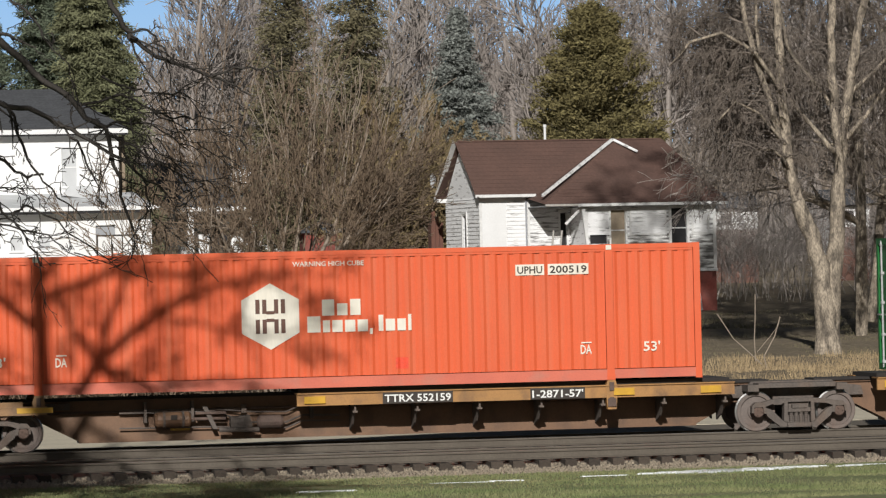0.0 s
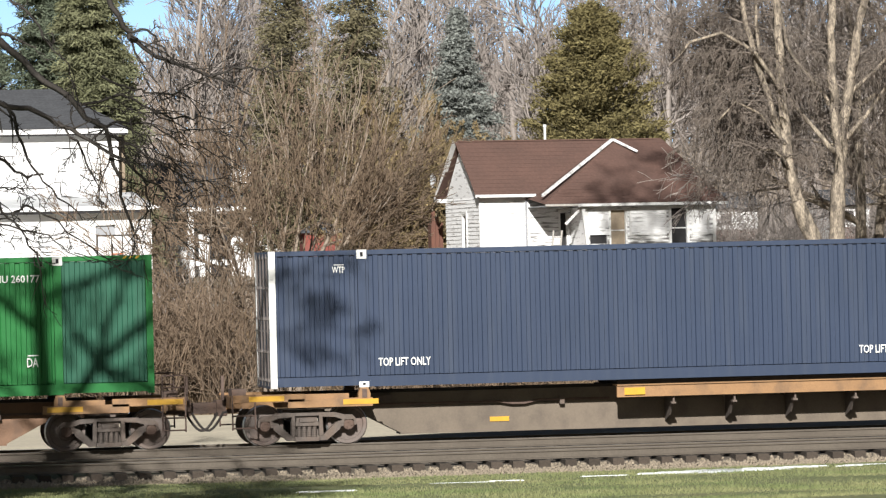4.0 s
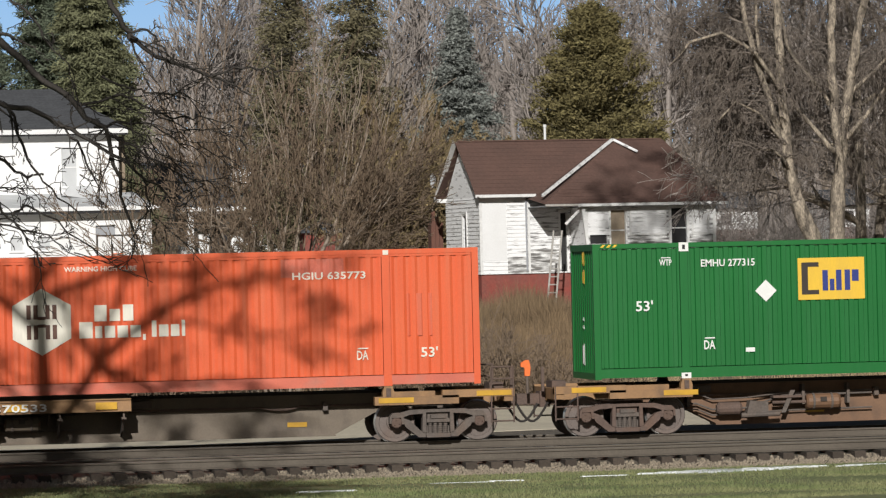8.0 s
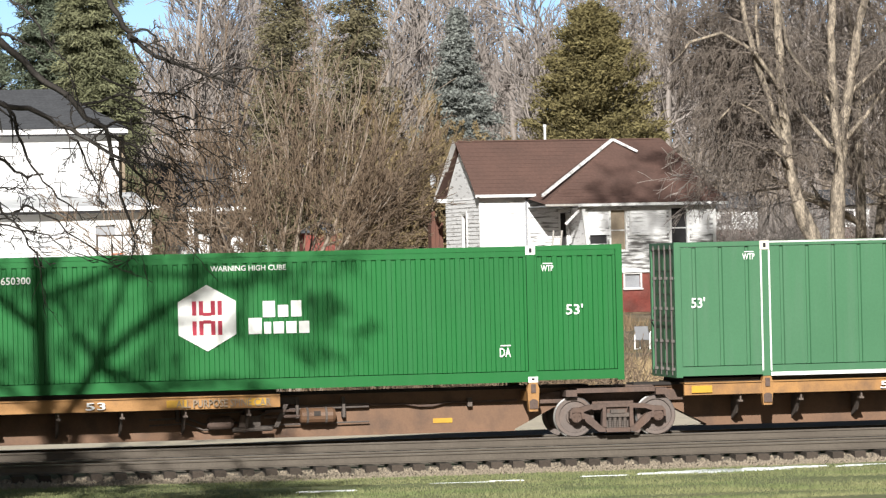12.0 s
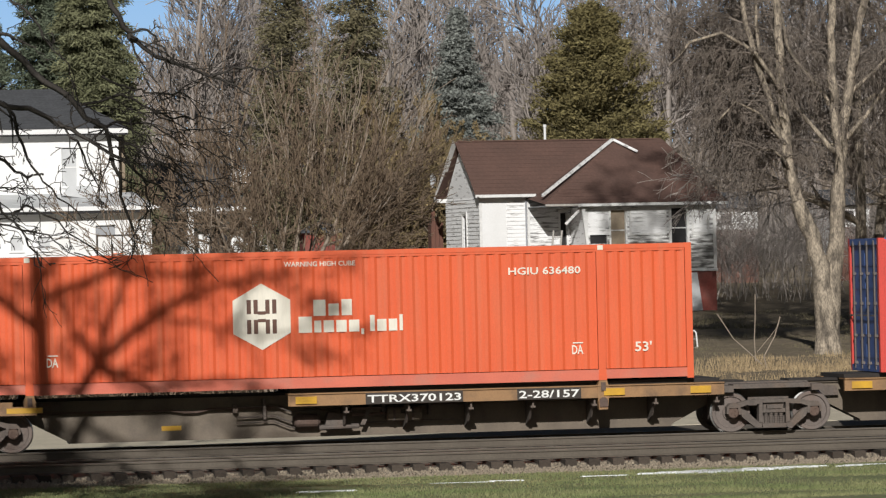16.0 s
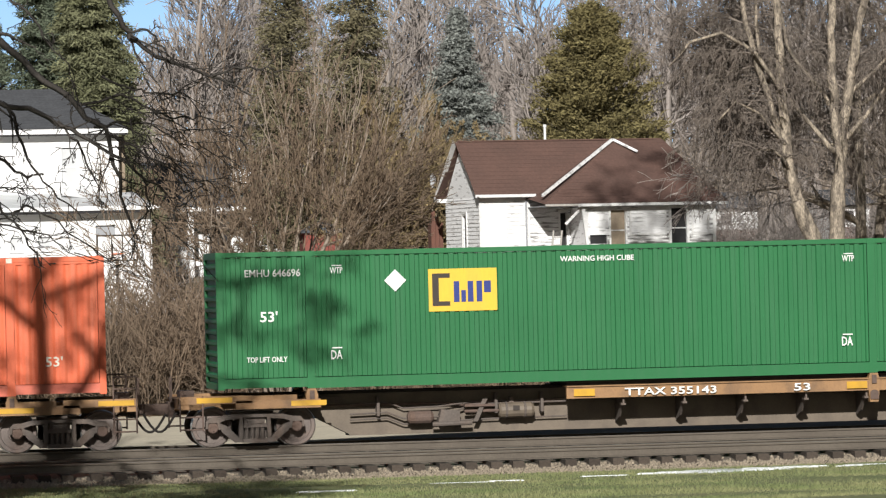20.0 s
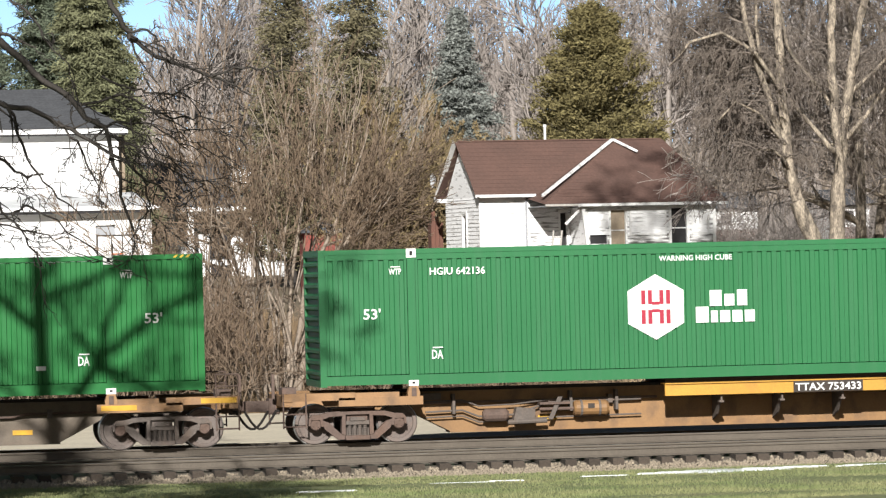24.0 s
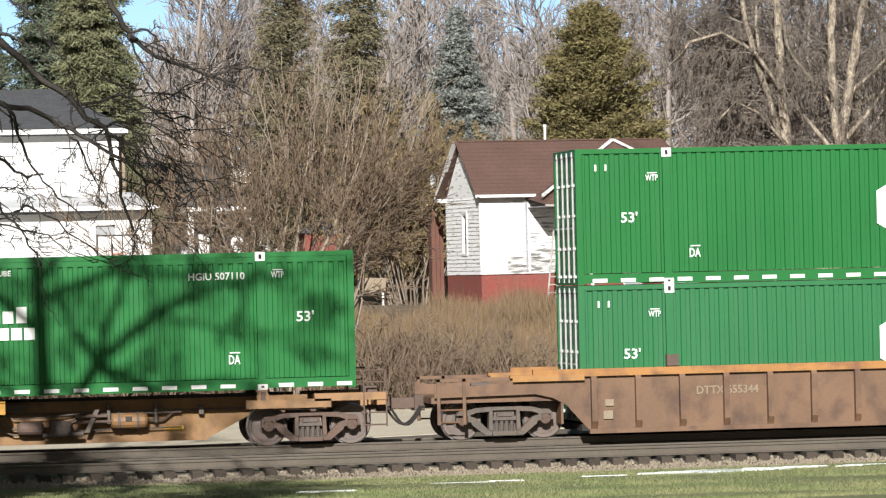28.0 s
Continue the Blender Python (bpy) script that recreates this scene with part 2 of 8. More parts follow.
M["orange_pale"] = mat("chalky_orange_container_paint", (0.72, 0.155, 0.072), (0.62, 0.13, 0.062), rough=0.55, spec=0.35, scale=0.5, mix=0.6, grain=0.05, dirt=(0.5, 0.2, 0.13), dirt_amount=0.5, dirt_scale=(1.6, 1, 0.12))
M["red_patch"] = mat("fresh_red_patch", (0.76, 0.07, 0.03), (0.68, 0.08, 0.035), rough=0.5, scale=2)
M["green"] = mat("green_container_paint", (0.01, 0.145, 0.03), (0.008, 0.115, 0.025), rough=0.5, spec=0.3, scale=0.5, mix=0.6, grain=0.05, dirt=(0.03, 0.15, 0.05), dirt_amount=0.35, dirt_scale=(1.6, 1, 0.12))
M["green_dull"] = mat("faded_green_paint", (0.024, 0.155, 0.055), (0.019, 0.125, 0.045), rough=0.5, spec=0.3, scale=0.5, mix=0.6, grain=0.05, dirt=(0.055, 0.16, 0.08), dirt_amount=0.35, dirt_scale=(1.6, 1, 0.12))
M["green_pale"] = mat("pale_green_paint", (0.062, 0.18, 0.09), (0.05, 0.152, 0.074), rough=0.5, spec=0.3, scale=0.5, mix=0.6, grain=0.05, dirt=(0.10, 0.19, 0.12), dirt_amount=0.35, dirt_scale=(1.6, 1, 0.12))
M["green_blue"] = mat("blue_green_repaint", (0.018, 0.1, 0.06), (0.015, 0.085, 0.05), rough=0.5, spec=0.3, scale=0.5, mix=0.6, grain=0.05, dirt=(0.04, 0.12, 0.08), dirt_amount=0.35, dirt_scale=(1.6, 1, 0.12))
M["patch_blue"] = mat("blue_grey_overpaint", (0.085, 0.178, 0.128), (0.075, 0.175, 0.11), rough=0.5, scale=0.6, mix=0.7, grain=0.03)
M["navy"] = mat("navy_container_paint", (0.035, 0.052, 0.095), (0.028, 0.042, 0.075), rough=0.5, spec=0.3, scale=0.5, mix=0.6, grain=0.05, dirt=(0.07, 0.085, 0.115), dirt_amount=0.35, dirt_scale=(1.6, 1, 0.12))
M["blue"] = mat("blue_container_paint", (0.075, 0.14, 0.37), (0.06, 0.115, 0.31), rough=0.5, spec=0.3, scale=0.5, mix=0.6, grain=0.05, dirt=(0.08, 0.13, 0.3), dirt_amount=0.35, dirt_scale=(1.6, 1, 0.12))
M["post_red"] = mat("red_corner_paint", (0.62, 0.06, 0.045), (0.5, 0.06, 0.045), rough=0.5)
M["mark_white"] = mat("white_marking", (0.82, 0.82, 0.80), (0.66, 0.66, 0.62), rough=0.5, scale=3, mix=0.5, grain=0.03)
M["mark_cream"] = mat("cream_marking", (0.80, 0.76, 0.66), (0.62, 0.56, 0.46), rough=0.5, scale=3, mix=0.6, stretch=(1, 1, 0.2), grain=0.04)
M["mark_yellow"] = mat("yellow_marking", (0.80, 0.50, 0.035), (0.62, 0.40, 0.06), rough=0.5, scale=2, mix=0.6, stretch=(1.5, 1, 0.3), grain=0.04)
M["mark_black"] = mat("black_marking", (0.03, 0.022, 0.018), (0.05, 0.035, 0.025), rough=0.5)
M["mark_blue"] = mat("blue_marking", (0.02, 0.04, 0.22), (0.02, 0.03, 0.16), rough=0.5)
M["mark_red"] = mat("red_marking", (0.36, 0.014, 0.04), (0.30, 0.014, 0.036), rough=0.5)
M["mark_orange"] = mat("orange_marking", (0.75, 0.12, 0.05), (0.62, 0.12, 0.06), rough=0.5)
M["mark_brown"] = mat("dark_brown_marking", (0.10, 0.045, 0.03), (0.14, 0.06, 0.04), rough=0.6)
M["rod"] = mat("galvanised_rod", (0.55, 0.55, 0.55), (0.36, 0.35, 0.34), rough=0.45, metal=0.3, scale=4, mix=0.6)
M["rod_dark"] = mat("dark_steel_rod", (0.16, 0.14, 0.13), (0.10, 0.085, 0.08), rough=0.5, metal=0.3, scale=4, mix=0.6)
M["rubber"] = mat("dark_underframe", (0.025, 0.021, 0.019), (0.04, 0.033, 0.029), rough=0.9, scale=3, mix=0.6)
M["bogie"] = mat("grimy_cast_steel", (0.135, 0.112, 0.097), (0.08, 0.067, 0.06), rough=0.85, scale=4, mix=0.7, bump=0.3, bump_scale=25, grain=0.15, dirt=(0.17, 0.11, 0.075), dirt_amount=0.4)
M["bogie_rust"] = mat("rusty_cast_steel", (0.135, 0.092, 0.075), (0.08, 0.058, 0.048), rough=0.85, scale=4, mix=0.7, bump=0.3, bump_scale=25, grain=0.15, dirt=(0.16, 0.085, 0.05), dirt_amount=0.35)
M["wheel"] = mat("grimy_wheel_steel", (0.17, 0.14, 0.125), (0.11, 0.09, 0.08), rough=0.8, scale=5, mix=0.6, grain=0.12, dirt=(0.2, 0.10, 0.06), dirt_amount=0.35)
M["tread"] = mat("bright_wheel_tread", (0.85, 0.84, 0.82), (0.7, 0.68, 0.66), rough=0.28, metal=0.9, grain=0.04)


def car_paint(name, col, dirt, amount):
    return mat(name, col, [c * 0.7 for c in col], rough=0.6, scale=0.8, mix=0.7, grain=0.08, dirt=dirt, dirt_amount=amount, dirt_scale=(0.8, 1, 0.6), bump=0.1, bump_scale=30)


M["y_clean"] = car_paint("yellow_car_paint", (0.56, 0.29, 0.04), (0.22, 0.11, 0.04), 0.55)
M["y_dirty"] = car_paint("dirty_yellow_car_paint", (0.42, 0.215, 0.07), (0.13, 0.075, 0.045), 0.85)
M["y_brown"] = car_paint("grimy_ochre_car_paint", (0.34, 0.19, 0.085), (0.11, 0.07, 0.045), 0.8)
M["s_yellow"] = car_paint("dusty_yellow_spine_paint", (0.29, 0.16, 0.065), (0.11, 0.065, 0.04), 0.9)
M["s_brown"] = car_paint("rusty_brown_spine_paint", (0.20, 0.11, 0.062), (0.085, 0.052, 0.036), 0.8)
M["s_grey"] = car_paint("grimy_grey_spine_paint", (0.17, 0.135, 0.10), (0.09, 0.07, 0.055), 0.8)
M["well"] = car_paint("rusty_tan_car_paint", (0.185, 0.105, 0.06), (0.08, 0.045, 0.03), 1.0)
M["well_chord"] = car_paint("rust_stained_yellow_paint", (0.40, 0.19, 0.055), (0.16, 0.075, 0.04), 1.0)
M["reflector"] = mat("yellow_reflector", (0.66, 0.37, 0.03), (0.42, 0.24, 0.04), rough=0.4, scale=3, mix=0.8, grain=0.03)
M["hazard"] = mat("orange_marker", (0.85, 0.17, 0.03), (0.8, 0.16, 0.03), rough=0.6)
M["bark"] = mat("grey_brown_bark", (0.34, 0.285, 0.22), (0.10, 0.083, 0.066), rough=0.95, scale=2.2, mix=0.95, sharp=(0.40, 0.66), bump=1.0, bump_scale=11, stretch=(2.2, 2.2, 0.9), grain=0.5)
M["bark_dark"] = mat("dark_bark", (0.055, 0.047, 0.041), (0.022, 0.019, 0.017), rough=0.95, scale=2.5, mix=0.8, grain=0.3)
M["twig"] = mat("brown_twigs", (0.32, 0.26, 0.205), (0.20, 0.162, 0.128), rough=0.9, scale=0.35, mix=0.7, grain=0.2, rnd=0.2, own=0.0)
M["twig_red"] = mat("reddish_brown_twigs", (0.225, 0.163, 0.112), (0.125, 0.092, 0.066), rough=0.9, scale=0.35, mix=0.7, grain=0.2, rnd=0.25, own=0.0)
M["twig_grey"] = mat("grey_twigs", (0.34, 0.30, 0.275), (0.23, 0.20, 0.18), rough=0.9, scale=0.3, mix=0.7, grain=0.2, rnd=0.25, own=0.0)
M["twig_soft"] = mat("soft_grey_brown_twigs", (0.215, 0.178, 0.148), (0.125, 0.104, 0.088), rough=0.9, scale=0.35, mix=0.7, grain=0.2, rnd=0.3, own=0.0)
M["weed"] = mat("dry_weeds", (0.25, 0.172, 0.096), (0.13, 0.092, 0.058), rough=0.95, scale=0.5, mix=0.8, grain=0.25, rnd=0.3, own=0.0)
M["weed_pale"] = mat("pale_dry_grass", (0.40, 0.30, 0.17), (0.27, 0.20, 0.12), rough=0.95, scale=0.5, mix=0.8, grain=0.25, rnd=0.3, own=0.0)
M["spruce_dark"] = mat("dark_spruce_needles", (0.10, 0.125, 0.085), (0.14, 0.16, 0.10), rough=0.8, scale=1.0, mix=0.7, grain=0.2, rnd=0.35, own=0.0)
M["spruce"] = mat("yellow_green_spruce_needles", (0.14, 0.148, 0.078), (0.205, 0.205, 0.11), rough=0.8, scale=1.0, mix=0.7, grain=0.2, rnd=0.35, own=0.0)
M["cedar"] = mat("olive_cedar_foliage", (0.165, 0.14, 0.058), (0.215, 0.178, 0.075), rough=0.85, scale=0.8, mix=0.7, grain=0.2, rnd=0.35, own=0.0)
M["cedar_dark"] = mat("grey_olive_cedar_foliage", (0.155, 0.14, 0.08), (0.20, 0.172, 0.098), rough=0.85, scale=0.8, mix=0.7, grain=0.2, rnd=0.35, own=0.0)
M["blue_spruce"] = mat("blue_spruce_needles", (0.23, 0.245, 0.225), (0.16, 0.175, 0.16), rough=0.8, scale=1.0, mix=0.6, grain=0.2, rnd=0.35, own=0.0)
M["olive_twig"] = mat("olive_brown_twigs", (0.25, 0.195, 0.11), (0.17, 0.13, 0.075), rough=0.9, scale=0.4, mix=0.7, grain=0.2, rnd=0.25, own=0.0)
M["olive_leaf"] = mat("olive_dry_leaf", (0.24, 0.18, 0.09), (0.16, 0.12, 0.06), rough=0.85, scale=0.6, mix=0.7, grain=0.2, rnd=0.3, own=0.0)
# clear sky low over the horizon, far behind the woods
sky_far = bpy.data.materials.new("sky_light")
sky_far.use_nodes = True
_n, _l = sky_far.node_tree.nodes, sky_far.node_tree.links
_n.remove(_n["Principled BSDF"])
_e, _g, _r = _n.new("ShaderNodeEmission"), _n.new("ShaderNodeTexCoord"), _n.new("ShaderNodeValToRGB")
_s = _n.new("ShaderNodeSeparateXYZ")
_l.new(_g.outputs["Generated"], _s.inputs[0])
_l.new(_s.outputs["Z"], _r.inputs[0])
_r.color_ramp.elements[0].color, _r.color_ramp.elements[1].color = (0.46, 0.68, 0.90, 1), (0.18, 0.42, 0.85, 1)
_r.color_ramp.elements[0].position, _r.color_ramp.elements[1].position = 0.28, 0.65
_l.new(_r.outputs[0], _e.inputs[0])
_e.inputs[1].default_value = 1.1
_l.new(_e.outputs[0], _n["Material Output"].inputs[0])
M["sky"] = sky_far
# olive-brown lawn and litter, its colour darkened for the tree shade on it
M["litter_shaded"] = mat("brown_leaf_litter", (0.185, 0.16, 0.092), (0.115, 0.105, 0.06), rough=0.95, scale=0.7, mix=0.9, grain=0.3, rnd=0.3, own=0.0)
# ---- ground, tracks, road ----
def ground_z(x, y):
    ys = (-3000, -20, 0, 40, 70, 84, 93, 100, 116, 130, 175, 200, 260, 420, 900, 3000)
    zs = (1.0, 1.9, 1.95, 0.9, -0.28, -0.46, -0.45, -0.62, -0.55, 0.25, 1.75, 2.6, 4.6, 14.0, 30.0, 60.0)
    return float(np.interp(y, ys, zs))


def ground_mesh():
    ys = [-3000, -800, -200, -60, -20, 0, 20, 40, 50, 60] + [64 + 1.0 * i for i in range(22)] + [86, 93, 96, 100, 106, 112, 117] + [120 + 3 * i for i in range(28)] + [206, 220, 240, 260, 300, 350, 420, 600, 900, 1600, 3000]
    xs = [-3000, -1200, -500, -200, -80, -30, -10] + [-4 + 1.5 * i for i in range(42)] + [65, 80, 110, 180, 300, 600, 1300, 3000]
    verts, quads = [], []
    for y in ys:
        for x in xs:
            soft = 0.0 if y < 60 or 83 < y < 118 else noise.noise(Vector((x * 0.35, y * 0.35, 0))) * (0.05 if y < 84 else 0.16)
            verts.append((x, y, ground_z(x, y) + soft))
    n = len(xs)
    for j in range(len(ys) - 1):
        for i in range(n - 1):
            quads.append((j * n + i, j * n + i + 1, (j + 1) * n + i + 1, (j + 1) * n + i))
    me = sheet_mesh("ground", verts, quads)
    me.materials.append(M["grass"])
    me.materials.append(M["bank"])
    for p in me.polygons:
        p.use_smooth = True
        p.material_index = 1 if p.center.y > 84 else 0
    return me


tagged(new("ground", ground_mesh()), "ground of green lawn before the tracks and dry brown bank behind", "ground", kind="structure")
def loft(stations):
    """A long body along x with one profile of (y, z) at each station (x, profile)."""
    k = len(stations[0][1])
    vs = [(x, y, z) for x, prof in stations for y, z in prof]
    fs = [(a * k + i, a * k + (i + 1) % k, (a + 1) * k + (i + 1) % k, (a + 1) * k + i) for a in range(len(stations) - 1) for i in range(k)]
    m = (len(stations) - 1) * k
    return Shape().faces(vs, fs + [tuple(range(k))[::-1], tuple(range(m, m + k))])


LEVELS = ((-400, -0.375), (9.5, -0.37), (12.5, -0.335), (15.5, -0.265), (18.5, -0.228), (460, -0.228))
road = loft([(x, [(99.9, -0.9), (100.35, z), (104.0, z + 0.02), (110.0, z + 0.05), (117.0, -0.20), (117.9, -0.8)]) for x, z in LEVELS])
tagged(part("road", road, M["road"]), "pale sunlit gravel road beside the railway", "road", kind="structure")
# ballast colour here helps the strip under the train's shadow read black
verge = loft([(x, [(93.2, -0.8), (94.2, z - 0.012), (100.34, z - 0.01), (100.34, -0.8)]) for x, z in LEVELS])
tagged(part("verge", verge, M["ballast"]), "ballast-coloured strip between track and road, darkened for the train's shadow", "verge", kind="structure")
bed = Shape().prism([(83.0, -0.8), (83.3, -0.50), (84.05, -0.40), (84.35, -0.33), (84.8, -0.30), (86.6, -0.28), (89.0, -0.235), (92.6, -0.235), (94.0, -0.42), (94.4, -0.75)], -420, 470, "x")
tagged(part("ballast_bed", bed, M["ballast"]), "brown-grey crushed stone ballast under both tracks", "track bed", kind="structure")
RAIL = [(-0.07, 0.0), (0.07, 0.0), (0.07, 0.012), (0.012, 0.035), (0.012, 0.13), (0.036, 0.145), (0.036, 0.178), (-0.036, 0.178), (-0.036, 0.145), (-0.012, 0.13), (-0.012, 0.035), (-0.07, 0.012)]
TRACKS = ((85.42, -0.05, "near"), (TRACK_Y_ := 90.425, 0.0, "far"))
tie_me = Shape().box(-0.115, -1.3, -0.17, 0.115, 1.3, 0.0).mesh("tie")
tie_me.materials.append(M["tie"])
for yc, top, which in TRACKS:
    tr = tagged(new("railway_track"), "rusty steel rails on dark timber ties, " + which + " track", "railway track", kind="structure")
    tr.location = (0, yc, 0)
    base = top - 0.178
    for sy in (-1, 1):
        r = part("rail", Shape().prism([(sy * 0.7535 + a, base + b) for a, b in RAIL], -420, 470, "x"), M["rail"], tr)
        part("rail_head", Shape().box(-420, sy * 0.7535 - 0.028, top - 0.004, 470, sy * 0.7535 + 0.028, top + 0.002), M["railhead"], r)
    rng = random.Random(5)
    rest = Shape()
    for i in range(-840, 940):
        x = i * 0.502
        if -6 < x < 34:
            t = part("tie", tie_me, None, tr)
            t.location = (x + rng.uniform(-0.03, 0.03), rng.uniform(-0.06, 0.06), base - 0.012)
            t.rotation_euler.z = rng.uniform(-0.012, 0.012)
        else:
            rest.box(x - 0.115, -1.3, base - 0.18, x + 0.115, 1.3, base - 0.012)
    me = bpy.data.meshes.new("ties")
    me.from_pydata(rest.v, [], rest.f)
    tagged(part("ties", me, M["tie"], tr), kind="stuff")

# plain backdrop of clear sky far beyond the woods
tagged(new("backdrop", np_mesh("backdrop", np.array([(-900, 2600, -60), (1700, 2600, -60), (1700, 2600, 460), (-900, 2600, 460)], float), np.array([(0, 1, 2, 3)]), M["sky"])), "clear pale blue winter sky", "sky", "", "structure")
# ---- houses behind the tracks ----
def clap(x0, x1, z0, z1, y, holes=(), course=0.165, proud=0.034):
    """Lapped boards on a wall that faces -y, broken by openings (x0, x1, z0, z1)."""
    sh = Shape()
    z = z0
    while z < z1 - 0.02:
        zt = min(z + course, z1)
        mid = (z + zt) / 2
        cuts = sorted((max(h[0], x0), min(h[1], x1)) for h in holes if h[2] < mid < h[3] and h[0] < x1 and h[1] > x0)
        a = x0
        for c0, c1 in cuts + [(x1, x1)]:
            if c0 - a > 0.01:
                sh.prism([(y, z), (y - proud, z), (y - 0.005, zt), (y, zt)], a, c0, "x")
            a = max(a, c1)
        z += course
    return sh


def wall_slab(x0, x1, z0, z1, y, thick, holes=()):
    """One wall with thickness and openings that go through it."""
    xs = sorted({x0, x1, *[max(x0, min(x1, v)) for h in holes for v in h[:2]]})
    zs = sorted({z0, z1, *[max(z0, min(z1, v)) for h in holes for v in h[2:]]})
    nx, nz = len(xs), len(zs)
    vs = [(x, y + k * thick, z) for k in (0, 1) for z in zs for x in xs]

    def solid(i, j):
        if not (0 <= i < nx - 1 and 0 <= j < nz - 1):
            return False
        cx, cz = (xs[i] + xs[i + 1]) / 2, (zs[j] + zs[j + 1]) / 2
        return not any(h[0] < cx < h[1] and h[2] < cz < h[3] for h in holes)

    fs, o = [], nx * nz
    for i in range(nx - 1):
        for j in range(nz - 1):
            if solid(i, j):
                a, b, c, d = j * nx + i, j * nx + i + 1, (j + 1) * nx + i + 1, (j + 1) * nx + i
                fs += [(a, b, c, d), (d + o, c + o, b + o, a + o)]
                for u, v, e in ((a, b, solid(i, j - 1)), (b, c, solid(i + 1, j)), (c, d, solid(i, j + 1)), (d, a, solid(i - 1, j))):
                    if not e:
                        fs.append((v, u, u + o, v + o))
    return Shape().faces(vs, fs)


def sash(parent, x0, x1, z0, z1, y, pane="glass", trim="trim", bars=1, w=0.11):
    """A window: casing proud of the boards, sill, sashes and panes set back."""
    fr = part("window", wall_slab(x0 - w, x1 + w, z0 - w, z1 + w, y - 0.05, 0.07, [(x0, x1, z0, z1)]), M[trim], parent, "window with white casing")
    part("sill", Shape().box(x0 - w - 0.03, y - 0.10, z0 - w, x1 + w + 0.03, y - 0.05, z0 - w + 0.06), M[trim], fr)
    h = (z1 - z0) / (bars + 1)
    for i in range(bars + 1):
        part("pane", Shape().box(x0, y + 0.07, z0 + i * h, x1, y + 0.08, z0 + (i + 1) * h), M[pane], fr)
        part("sash_bar", Shape().box(x0, y + 0.04, z0 + i * h - 0.025, x1, y + 0.07, z0 + i * h + 0.025), M[trim], fr)
    return fr


def shingles(name, quad, material, parent, rows=14, thick=0.016):
    """A roof plane from eave to ridge in lapped courses. quad: eave left, eave right, ridge right, ridge left."""
    a, b, c, d = [Vector(p) for p in quad]
    n = (b - a).cross(d - a).normalized()
    vs, fs = [], []
    for i in range(rows):
        for f, lift in ((i / rows, thick), ((i + 1) / rows, 0.006)):
            vs += [a.lerp(d, f) + n * lift, b.lerp(c, f) + n * lift]
    for i in range(2 * rows - 1):
        fs.append((2 * i, 2 * i + 1, 2 * i + 3, 2 * i + 2))
    k = len(vs)
    vs += [a, b, c, d]
    fs += [(k + 3, k + 2, k + 1, k), (k, k + 1, 1, 0), (k - 2, k - 1, k + 2, k + 3), (k, *range(0, k, 2), k + 3)[::-1], (k + 1, *range(1, k, 2), k + 2)]
    sh = Shape().faces(vs, fs)
    return part(name, sh, M[material], parent)


def trim_bar(name, p, q, w, t, material, parent):
    """A flat board from p to q, w high and t thick."""
    p, q = Vector(p), Vector(q)
    d = (q - p).normalized()
    side = Vector((0, 1, 0)) if abs(d.y) < 0.9 else Vector((1, 0, 0))
    up = d.cross(side).normalized() * w * 0.5
    s = side * t * 0.5
    vs = [p - up - s, q - up - s, q - up + s, p - up + s, p + up - s, q + up - s, q + up + s, p + up + s]
    return part(name, Shape().faces(vs, [(3, 2, 1, 0), (4, 5, 6, 7), (0, 1, 5, 4), (1, 2, 6, 5), (2, 3, 7, 6), (3, 0, 4, 7)]), M[material], parent)


